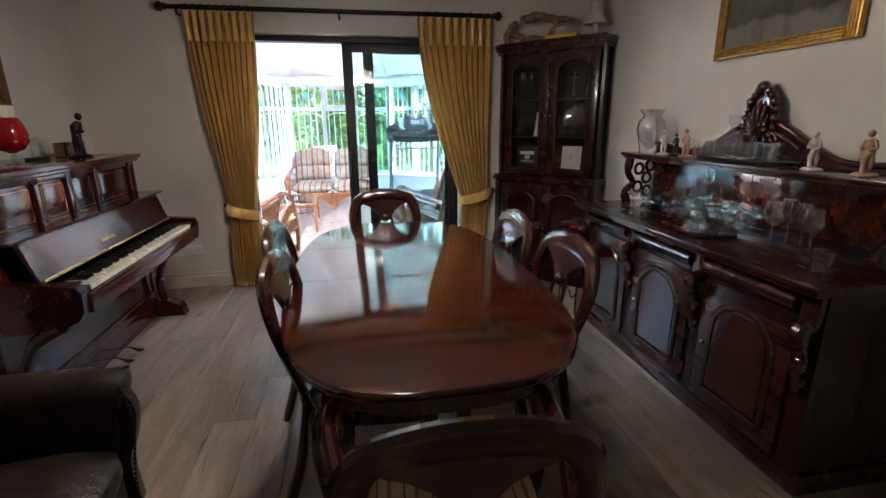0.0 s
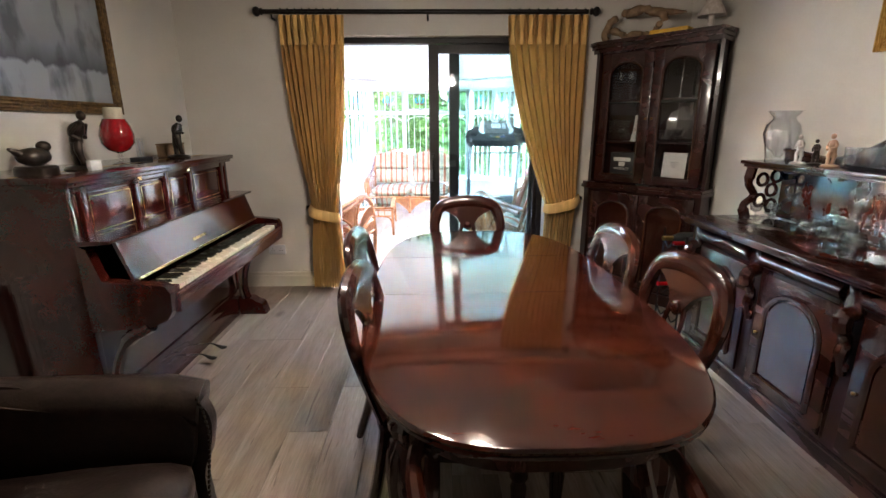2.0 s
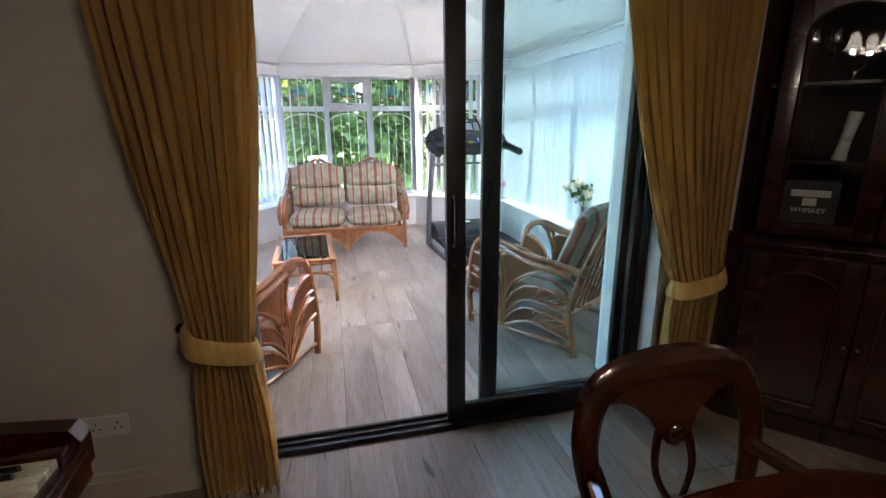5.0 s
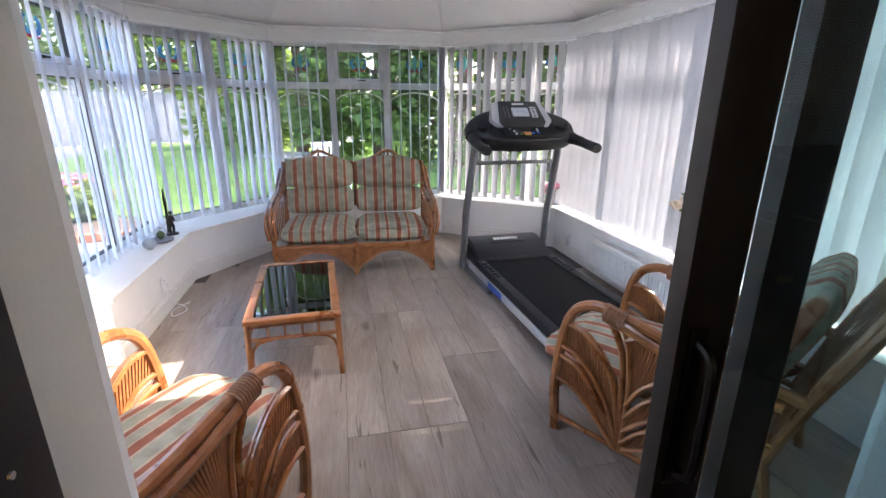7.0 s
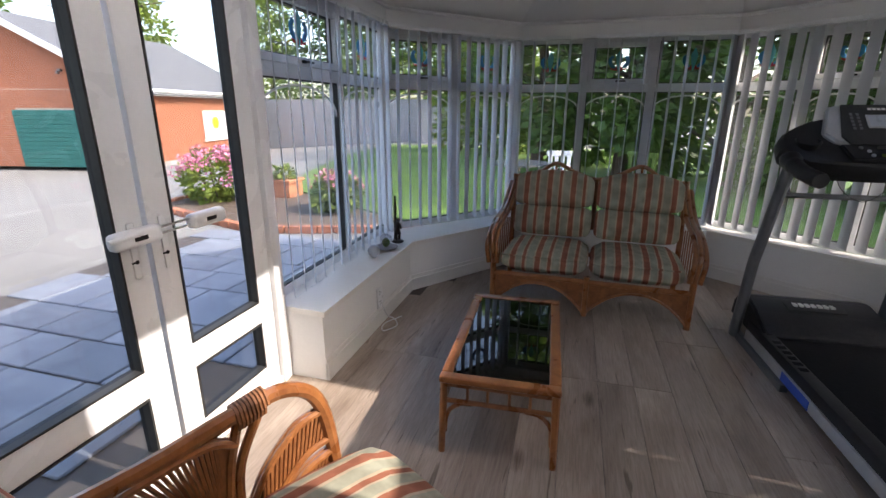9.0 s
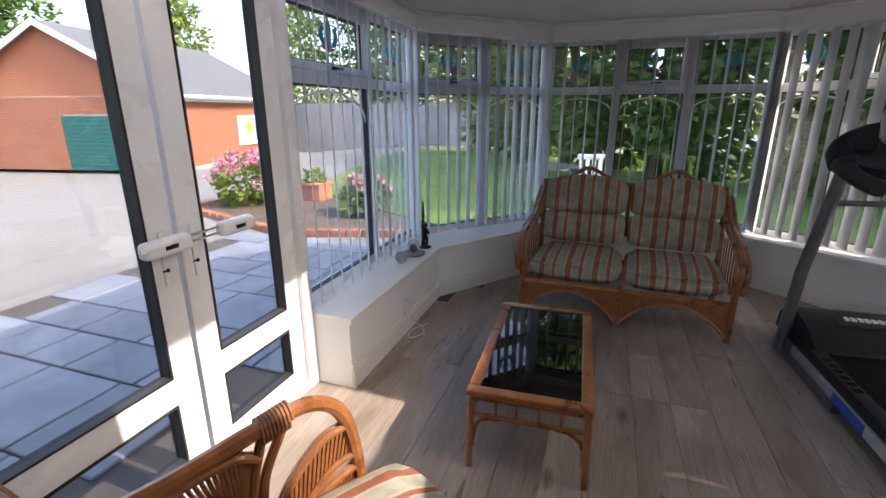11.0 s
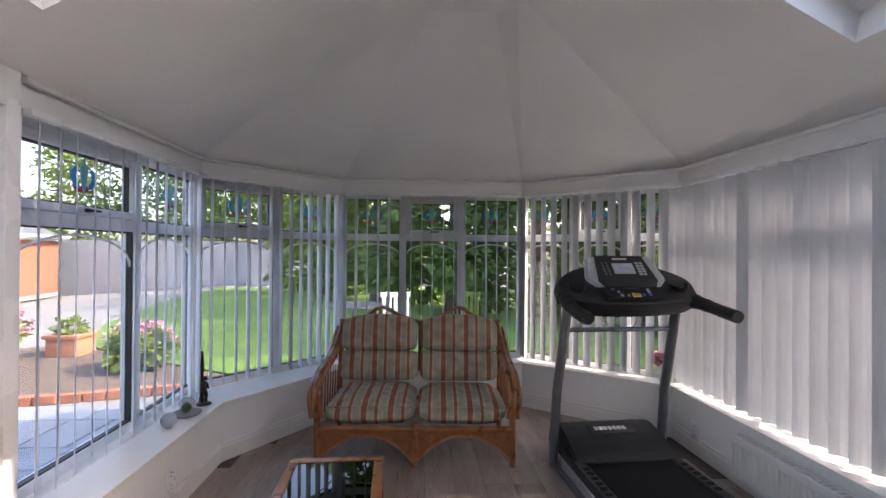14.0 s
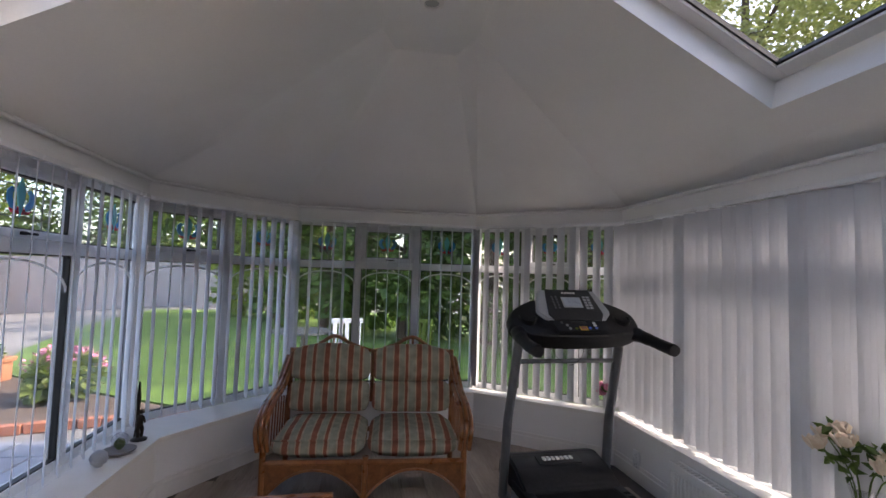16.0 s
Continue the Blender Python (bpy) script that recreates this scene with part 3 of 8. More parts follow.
bmesh.ops.remove_doubles(bm, verts=bm.verts, dist=0.001)
ceil2 = part("ceiling_conservatory", bm, WHITE_PLASTER, None, smooth=False)
tagged(ceil2, "white sloping plaster ceiling with a flat crown", "ceiling", "", "structure")
# outer roof skin above the plaster, so that sun enters only through the wells
bm = bmesh.new()
up = 0.14
for i in range(1, 4):
    a, b, c, d = CE[i], CE[i + 1], CI[i + 1], CI[i]
    face(bm, (*a, EAVE + up), (*b, EAVE + up), (*c, CROWN + up), (*d, CROWN + up))
face(bm, *[(x, y, CROWN + up) for x, y in CI])
for side in (-1, 1):
    lo = CE[0][0] if side < 0 else CE[5][0]
    hi = CI[0][0] if side < 0 else CI[5][0]
    far_e, far_i = (CE[1], CI[1]) if side < 0 else (CE[4], CI[4])
    xa, xb, ya, yb = WELLS[side]
    xa, xb = xa + side * 0.03, xb + side * 0.03
    za, zb = slope_point(xa, side) + up, slope_point(xb, side) + up
    face(bm, (lo, CY, EAVE + up), (xa, CY, za), (xa, yb, za), (*far_e, EAVE + up))
    face(bm, (xa, yb, za), (xb, yb, zb), (*far_i, CROWN + up), (*far_e, EAVE + up))
    face(bm, (xb, CY, zb), (hi, CY, CROWN + up), (*far_i, CROWN + up), (xb, yb, zb))
    face(bm, (xa, CY, za), (xb, CY, zb), (xb, ya, zb), (xa, ya, za))
tagged(part("roof_conservatory", bm, SLATE, None, smooth=False), "slate roof over the conservatory", "roof", "", "structure")
# cornice bead along the foot of the slopes
bm = bmesh.new()
for i in range(5):
    a, b = offset_line(OUTER, -0.075)[i], offset_line(OUTER, -0.075)[i + 1]
    tube(bm, [(*a, EAVE + 0.006), (*b, EAVE + 0.006)], 0.022, 8, 0.6)
tagged(part("trim_cornice", bm, WHITE_PLASTER), "white plaster cornice above the windows", "cornice", "", "structure")

# floor base under the planks
solid("floor", JOINT, [(LX - 0.1, FY - 0.1, -0.2, RX + 0.1, CY + 0.05, -0.006), (-2.05, CY + 0.05, -0.2, 2.0, 8.8, -0.006)], "grey oak laminate plank floor", "floor")

# ---- windows of the conservatory ----
def local_frame(p, q, z):
    """Pose whose x runs from p to q, y points outwards, z up."""
    v = Vector((q[0] - p[0], q[1] - p[1], 0)).normalized()
    n = Vector((-v.y, v.x, 0))
    return Matrix(((v.x, n.x, 0, p[0]), (v.y, n.y, 0, p[1]), (0, 0, 1, z), (0, 0, 0, 1)))


def stained_motif(parent, cx, cz, s):
    bm = bmesh.new()
    prism(bm, [(x * s, z * s) for x, z in [(0, 0.09), (0.022, 0.045), (0.016, 0.0), (0, -0.06), (-0.016, 0.0), (-0.022, 0.045)]], 0.006, pose(cx, 0.004, cz, 90))
    part("pane_piece", bm, TEAL_GLASS, parent, "turquoise stained glass drop", smooth=False)
    for sg in (-1, 1):
        bm = bmesh.new()
        out = [(sg * x * s, z * s) for x, z in [(0.02, -0.035), (0.05, -0.03), (0.072, 0.0), (0.07, 0.032), (0.05, 0.05), (0.032, 0.04), (0.046, 0.028), (0.046, 0.004), (0.032, -0.012)]]
        prism(bm, out if sg > 0 else out[::-1], 0.006, pose(cx, 0.004, cz, 90))
        part("pane_piece", bm, BLUE_GLASS, parent, "deep blue stained glass curl", smooth=False)
        bm = bmesh.new()
        out = [(sg * x * s, z * s) for x, z in [(0.008, -0.05), (0.045, -0.046), (0.06, -0.03), (0.03, -0.038), (0.012, -0.02)]]
        prism(bm, out if sg > 0 else out[::-1], 0.006, pose(cx, 0.004, cz, 90))
        part("pane_piece", bm, RED_STAINED, parent, "red stained glass leaf", smooth=False)
    bm = bmesh.new()
    for sx in (-0.13, 0.13):
        tube(bm, [(cx + sx * s, 0.006, cz - 0.15), (cx + sx * s, 0.006, cz + 0.15)], 0.003, 5)
    for sz in (-0.075, 0.075):
        tube(bm, [(cx - 0.2 * s, 0.006, cz + sz), (cx + 0.2 * s, 0.006, cz + sz)], 0.003, 5)
    part("lead_strip", bm, LEAD, parent)


def window_run(number, p, q, lights, openers, handle=True):
    """A frame from p to q: lights are the split positions 0..1; top lights above a transom."""
    m = local_frame(p, q, 0)
    length = (Vector(q) - Vector(p)).length
    w = thing("window_" + str(number), "white upvc window with stained glass top lights and lead arches", "window", at=m, kind="structure")
    z0, z1, tz = SILL, HEAD + 0.03, 1.63
    bm = bmesh.new()
    box(bm, 0.0, 0, z0, length, 0.07, z0 + 0.055, 0.006)
    box(bm, 0.0, 0, z1 - 0.055, length, 0.07, z1, 0.006)
    for s in [0.0] + lights + [1.0]:
        x = s * length
        hw = 0.035
        box(bm, max(0, x - hw), -0.002, z0 + 0.05, min(length, x + hw), 0.068, z1 - 0.05, 0.006)
    box(bm, 0.03, -0.001, tz - 0.035, length - 0.03, 0.067, tz + 0.035, 0.006)
    part("window_frame", bm, UPVC, w)
    edges = [0.0] + lights + [1.0]
    for k in range(len(edges) - 1):
        x0, x1 = edges[k] * length + 0.036, edges[k + 1] * length - 0.036
        for za, zb, top in ((z0 + 0.056, tz - 0.036, False), (tz + 0.036, z1 - 0.056, True)):
            if top and openers[k] or (not top and openers[k] == 2):
                bm = bmesh.new()
                for bx in ((x0, za, x1, za + 0.04), (x0, zb - 0.04, x1, zb), (x0, za + 0.04, x0 + 0.04, zb - 0.04), (x1 - 0.04, za + 0.04, x1, zb - 0.04)):
                    box(bm, bx[0], -0.014, bx[1], bx[2], 0.05, bx[3], 0.005)
                sash = part("sash", bm, UPVC, w, "white upvc opening sash")
                bm = bmesh.new()
                box(bm, (x0 + x1) / 2 - 0.015, -0.03, za + 0.012, (x0 + x1) / 2 + 0.015, -0.014, za + 0.03, 0.003)
                box(bm, (x0 + x1) / 2 - 0.01, -0.045, za + 0.014, (x0 + x1) / 2 + 0.07, -0.03, za + 0.026, 0.004)
                part("handle", bm, BLACK_PLASTIC, sash, "dark window handle")
                g0, g1, h0, h1 = x0 + 0.041, x1 - 0.041, za + 0.041, zb - 0.041
            else:
                g0, g1, h0, h1 = x0, x1, za, zb
            bm = bmesh.new()
            for bx in ((g0, h0, g1, h0 + 0.007), (g0, h1 - 0.007, g1, h1), (g0, h0 + 0.007, g0 + 0.007, h1 - 0.007), (g1 - 0.007, h0 + 0.007, g1, h1 - 0.007)):
                box(bm, bx[0], 0.01, bx[1], bx[2], 0.045, bx[3])
            part("gasket", bm, GASKET, w, smooth=False)
            bm = bmesh.new()
            box(bm, g0 + 0.002, 0.026, h0 + 0.002, g1 - 0.002, 0.03, h1 - 0.002)
            pane = part("pane", bm, PANE, w, smooth=False)
            pane.visible_shadow = False
            cx = (g0 + g1) / 2
            if top:
                stained_motif(w, cx, (h0 + h1) / 2, min(1.25, (g1 - g0) / 0.34))
            else:
                bm = bmesh.new()
                rr = (g1 - g0) / 2
                tube(bm, [(x, 0.022, z) for x, z in arc(cx, h1 - rr * 0.42 - 0.03, rr, 0, 180, 14, rr * 0.42)], 0.0065, 6)
                part("lead_arch", bm, WHITE_PAINT, w)
    return w


window_run(2, OUTER[0], OUTER[1], [0.56], [1, 0])
window_run(3, OUTER[1], OUTER[2], [0.5], [1, 0])
window_run(4, OUTER[2], OUTER[3], [0.335, 0.655], [0, 1, 0])
window_run(5, OUTER[3], OUTER[4], [0.36, 0.7], [0, 1, 0])
window_run(6, OUTER[4], OUTER[5], [0.25, 0.5, 0.75], [0, 1, 1, 0])
# corner posts
bm = bmesh.new()
for x, y in OUTER[1:5]:
    lathe(bm, [(0.055, SILL), (0.055, HEAD + 0.03)], 10, (x, y, 0))
tagged(part("trim_corner_posts", bm, UPVC), "white upvc bay corner posts", "window post", "", "structure")


# ---- vertical blinds ----
def slat_mesh(h, bow):
    """Bowed cloth slat, closed all round."""
    bm = bmesh.new()
    n = 6
    rings = []
    for z in (0, h):
        face = [(-0.0635 + 0.127 * k / n, bow * math.cos(math.pi * (k / n - 0.5))) for k in range(n + 1)]
        loop = [(x, y + 0.0008) for x, y in face] + [(x, y - 0.0008) for x, y in face[::-1]]
        rings.append([bm.verts.new((x, y, z)) for x, y in loop])
    m = len(rings[0])
    for k in range(m):
        bm.faces.new((rings[0][k], rings[0][(k + 1) % m], rings[1][(k + 1) % m], rings[1][k]))
    for r in rings:
        for k in range(n):
            bm.faces.new((r[k], r[k + 1], r[m - 2 - k], r[m - 1 - k]))
    bmesh.ops.recalc_face_normals(bm, faces=bm.faces)
    return mesh_of("slat", bm, BLIND, False)


SLAT = slat_mesh(HEAD - SILL - 0.045, 0.004)
BOWED_SLAT = slat_mesh(HEAD - SILL - 0.045, 0.022)


def blind(p, q, turn, pitch, label, inset=0.085, swing=4.0, start=0.05, slat=SLAT):
    m = local_frame(p, q, 0)
    length = (Vector(q) - Vector(p)).length
    b = thing("vertical_blind", label, "blind", "vertical blinds of the conservatory", at=m)
    bm = bmesh.new()
    box(bm, 0.01, -inset - 0.02, HEAD - 0.0, length - 0.01, -inset + 0.02, HEAD + 0.028, 0.004)
    part("headrail", bm, UPVC, b, "white headrail")
    rnd = random.Random(int(length * 1000))
    x = start
    while x < length - 0.03:
        s = new("slat", slat)
        s.parent = b
        s.matrix_basis = pose(x, -inset + rnd.uniform(-0.002, 0.002), SILL + 0.035, rnd.uniform(-0.2, 0.2), 0, turn + rnd.uniform(-swing, swing))
        x += pitch
    bm = bmesh.new()
    for dy in (-0.04, 0.04):
        pts = []
        k = 0
        while k * 0.04 < length - 0.04:
            pts.append((0.02 + k * 0.04, -inset + dy * math.cos(radians(turn)) * 0 + dy * 0.9, SILL + 0.045 - (0.006 if k % 2 else 0)))
            k += 1
        tube(bm, pts, 0.0015, 4)
    part("chain", bm, UPVC, b, "thin white link chain")
    return b


blind(OUTER[0], OUTER[1], 34, 0.112, "white vertical blind with slats turned open", swing=2.5, start=0.08)
blind(OUTER[1], OUTER[2], 72, 0.098, "white vertical blind with slats turned open", swing=4, start=0.09)
blind(OUTER[2], OUTER[3], 86, 0.107, "white vertical blind with slats turned fully open")
blind(OUTER[3], OUTER[4], 134, 0.107, "white vertical blind with half turned slats")
blind(OUTER[4], OUTER[5], 27, 0.1115, "white vertical blind with nearly closed overlapping slats", 0.085, 2.0, slat=BOWED_SLAT)


# ---- garden doors in the west side ----
def upvc_leaf(name, y0, y1, label):
    d = thing(name, label, "door", kind="structure")
    x0, x1 = -2.03, -1.965
    zt, zb = 2.04, 0.04
    bm = bmesh.new()
    st = 0.105
    box(bm, x0, y0, zb, x1, y0 + st, zt, 0.006)
    box(bm, x0, y1 - st, zb, x1, y1, zt, 0.006)
    for za, zc in ((zb, zb + 0.11), (0.40, 0.51), (zt - 0.1, zt)):
        box(bm, x0 + 0.001, y0 + st - 0.004, za, x1 - 0.001, y1 - st + 0.004, zc, 0.006)
    part("door_frame", bm, UPVC, d)
    for za, zc in ((zb + 0.11, 0.40), (0.51, zt - 0.1)):
        a, b = y0 + st, y1 - st
        bm = bmesh.new()
        for bx in ((a, za, b, za + 0.009), (a, zc - 0.009, b, zc), (a, za + 0.009, a + 0.009, zc - 0.009), (b - 0.009, za + 0.009, b, zc - 0.009)):
            box(bm, x0 + 0.012, bx[0], bx[1], x1 + 0.002, bx[2], bx[3])
        part("gasket", bm, GASKET, d, smooth=False)
        bm = bmesh.new()
        box(bm, -2.0, a + 0.004, za + 0.004, -1.995, b - 0.004, zc - 0.004)
        g = part("pane", bm, PANE, d, smooth=False)
        g.visible_shadow = False
    return d


d1 = upvc_leaf("door_1", 5.45, 6.09, "white upvc glazed garden door, closed")
d2 = upvc_leaf("door_2", 4.46, 5.43, "white upvc glazed garden door with lever handle, closed")
for d, yy, hole in ((d2, 5.375, True), (d1, 5.505, False)):
    bm = bmesh.new()
    box(bm, -1.965, yy - 0.014, 0.86, -1.957, yy + 0.014, 1.06, 0.006)
    plate = part("handle_plate", bm, UPVC, d, "white keyhole plate")
    bm = bmesh.new()
    lathe(bm, [(0.0075, 0), (0.0075, 0.003)], 10)
    box(bm, -0.003, -0.02, 0, 0.003, -0.004, 0.003)
    bmesh.ops.transform(bm, matrix=pose(-1.958, yy, 0.92, 0, 90, 0), verts=bm.verts)
    part("keyhole", bm, BLACK_PLASTIC, plate, "dark keyhole")
bm = bmesh.new()
tube(bm, [(-1.955, 5.375, 1.03), (-1.92, 5.375, 1.03), (-1.91, 5.36, 1.03), (-1.91, 5.25, 1.025)], [0.012, 0.012, 0.011, 0.009], 8)
part("lever", bm, UPVC, d2, "white lever handle")
lock = thing("door_lock", "white plastic child lock bar across both garden doors", "lock")
for y0, y1 in ((5.27, 5.46), (5.6, 5.78)):
    bm = bmesh.new()
    box(bm, -1.955, y0, 0.985, -1.905, y1, 1.045, 0.022, segments=4)
    case = part("case", bm, UPVC, lock, "rounded white lock case")
    bm = bmesh.new()
    box(bm, -1.906, (y0 + y1) / 2 - 0.025, 1.007, -1.902, (y0 + y1) / 2 + 0.025, 1.022, 0.001)
    part("slot", bm, BLACK_PLASTIC, case, "dark slot")
bm = bmesh.new()
tube(bm, [(-1.93, 5.44, 1.005), (-1.93, 5.63, 1.005)], 0.005, 6)
tube(bm, [(-1.93, 5.44, 1.028), (-1.93, 5.63, 1.028)], 0.005, 6)
part("bar", bm, CHROME, lock, "steel sliding bar")
fr = thing("door_3", "white upvc frame round the garden doors", "door frame", kind="structure")
for nm, bx in (("jamb", (-2.06, 4.38, 0, -1.94, 4.455, 2.08)), ("jamb", (-2.06, 6.095, 0, -1.94, 6.165, 2.08)), ("head", (-2.06, 4.455, 2.045, -1.94, 6.095, 2.08)), ("threshold", (-2.06, 4.455, -0.02, -1.95, 6.095, 0.035))):
    bm = bmesh.new()
    box(bm, *bx, bevel=0.005)
    part(nm, bm, UPVC, fr)
solid("wall_side_south_west", WHITE_PLASTER, [(-2.08, CY + 0.02, -0.2, -1.95, 4.378, 2.08)], "white plastered wall end beside the garden doors", "wall")

# ---- brown sliding door between the rooms ----
sd = thing("door_4", "dark brown aluminium sliding patio door, half open", "sliding door", kind="structure")
Y0, Y1 = 3.96, 4.07
for nm, bx in (("jamb", (DL, Y0, 0, DL + 0.045, Y1, DH)), ("jamb", (DR - 0.045, Y0, 0, DR, Y1, DH)), ("head", (DL + 0.045, Y0, DH - 0.045, DR - 0.045, Y1, DH)), ("track", (DL + 0.045, Y0, 0, DR - 0.045, Y1, 0.03))):
    bm = bmesh.new()
    box(bm, *bx, bevel=0.004)
    if nm == "track":
        box(bm, DL + 0.045, 3.985, 0.028, DR - 0.045, 3.995, 0.045)
        box(bm, DL + 0.045, 4.03, 0.028, DR - 0.045, 4.04, 0.045)
    part(nm, bm, BROWN_ALU, sd)
for nm, xa, xb, y in (("sliding_panel", 0.0, DR - 0.02, 3.99), ("fixed_panel", 0.175, DR - 0.05, 4.04)):
    bm = bmesh.new()
    for bx in ((xa, 0.05, xa + 0.085, DH - 0.05), (xb - 0.062, 0.05, xb, DH - 0.05), (xa + 0.083, 0.05, xb - 0.06, 0.12), (xa + 0.083, DH - 0.12, xb - 0.06, DH - 0.05)):
        box(bm, bx[0], y - 0.017, bx[1], bx[2], y + 0.017, bx[3], 0.003)
    pn = part(nm, bm, BROWN_ALU, sd)
    bm = bmesh.new()
    box(bm, xa + 0.08, y - 0.003, 0.115, xb - 0.055, y + 0.003, DH - 0.115)
    g = part("pane", bm, DOOR_PANE, pn, "faintly green tinted glass", smooth=False)
    g.visible_shadow = False
bm = bmesh.new()
tube(bm, smooth_line([(0.03, 3.973, 0.92), (0.03, 3.94, 0.94), (0.03, 3.935, 1.03), (0.03, 3.94, 1.12), (0.03, 3.973, 1.14)], 4), 0.008, 8)
box(bm, 0.015, 3.968, 0.9, 0.045, 3.974, 1.16, 0.003)
part("handle", bm, IRON, sd, "black pull handle")
bm = bmesh.new()
lathe(bm, [(0.011, 0), (0.011, 0.008)], 10)
bmesh.ops.transform(bm, matrix=pose(0.03, 3.974, 0.83, 90), verts=bm.verts)
part("lock_barrel", bm, CHROME, sd, "steel lock barrel")
bm = bmesh.new()
for z in (0.35, 0.7, 1.05, 1.4, 1.75):
    b2 = bmesh.new()
    lathe(b2, [(0.006, 0), (0.005, 0.003)], 8)
    add(bm, b2, pose(DL + 0.046, 4.0, z, 0, 90, 0))
part("screw", bm, CHROME, sd, "steel frame screws")
solid("trim_door_lintel", CREAM_PAINT, [(DL, BY + 0.002, DH - 0.001, DR, Y0 - 0.002, DH + 0.03)], "white painted lintel over the sliding door", "lintel")

# ---- roof windows ----
for side, no in ((-1, 7), (1, 8)):
    xa, xb, ya, yb = WELLS[side]
    za, zb = slope_point(xa, side) + 0.15, slope_point(xb, side) + 0.15
    xa, xb = xa + side * 0.028, xb + side * 0.028
    v = Vector((xb - xa, 0, zb - za))
    ln = v.length
    v.normalize()
    n = Vector((-v.z, 0, v.x)) * (1 if v.x > 0 else -1)
    m = Matrix(((v.x, 0, n.x, xa), (0, 1, 0, ya), (v.z, 0, n.z, za), (0, 0, 0, 1)))
    w = thing("window_" + str(no), "white framed roof window showing sky and treetops", "roof window", at=m, kind="structure")
    wd = yb - ya
    bm = bmesh.new()
    for bx in ((0, 0, ln, 0.075), (0, wd - 0.075, ln, wd), (0, 0.073, 0.075, wd - 0.073), (ln - 0.075, 0.073, ln, wd - 0.073)):
        box(bm, bx[0], bx[1], -0.02, bx[2], bx[3], 0.035, 0.008)
    part("window_frame", bm, SKYLIGHT_PVC, w)
    bm = bmesh.new()
    for bx in ((0.075, 0.075, ln - 0.075, 0.087), (0.075, wd - 0.087, ln - 0.075, wd - 0.075), (0.075, 0.087, 0.087, wd - 0.087), (ln - 0.087, 0.087, ln - 0.075, wd - 0.087)):
        box(bm, bx[0], bx[1], -0.005, bx[2], bx[3], 0.02)
    part("gasket", bm, GASKET, w, smooth=False)
    bm = bmesh.new()
    box(bm, 0.08, 0.08, 0.008, ln - 0.08, wd - 0.08, 0.014)
    g = part("pane", bm, PANE, w, smooth=False)
    g.visible_shadow = False
spot = thing("ceiling_light", "small white recessed ceiling spotlight, off", "ceiling light", at=pose(-0.09, 6.67, CROWN))
bm = bmesh.new()
lathe(bm, [(0.042, -0.002), (0.045, -0.012), (0.068, -0.008), (0.072, 0.0)], 24, cap=False)
part("rim", bm, WHITE_PAINT, spot)
bm = bmesh.new()
lathe(bm, [(0.042, -0.0015), (0.01, -0.001)], 20)
part("lens", bm, SILVER_PLASTIC, spot, "dull lamp lens")


# ---- rattan furniture ----
def cushion(bm, x0, y0, z0, x1, y1, z1, puff=0.02, n=10):
    b2 = bmesh.new()
    bmesh.ops.create_cube(b2, size=1)
    bmesh.ops.subdivide_edges(b2, edges=b2.edges[:], cuts=n, use_grid_fill=True)
    sx, sy, sz = x1 - x0, y1 - y0, z1 - z0
    for v in b2.verts:
        u = [c * 2 for c in v.co]
        w = [math.copysign(abs(c) ** 1.0, c) for c in u]
        k = Vector(w)
        # superellipse rounding with a crown
        rx = (1 - 0.10 * abs(w[1]) ** 6 - 0.06 * abs(w[2]) ** 4)
        ry = (1 - 0.10 * abs(w[0]) ** 6 - 0.06 * abs(w[2]) ** 4)
        rz = (1 - 0.5 * max(abs(w[0]), abs(w[1])) ** 8)
        v.co = Vector(((x0 + x1) / 2 + w[0] * sx / 2 * rx, (y0 + y1) / 2 + w[1] * sy / 2 * ry,
                       (z0 + z1) / 2 + w[2] * (sz / 2 * rz + puff * (1 - w[0] ** 2) * (1 - w[1] ** 2))))
        v.co += noise.noise_vector(v.co * 7) * 0.004
    add(bm, b2)


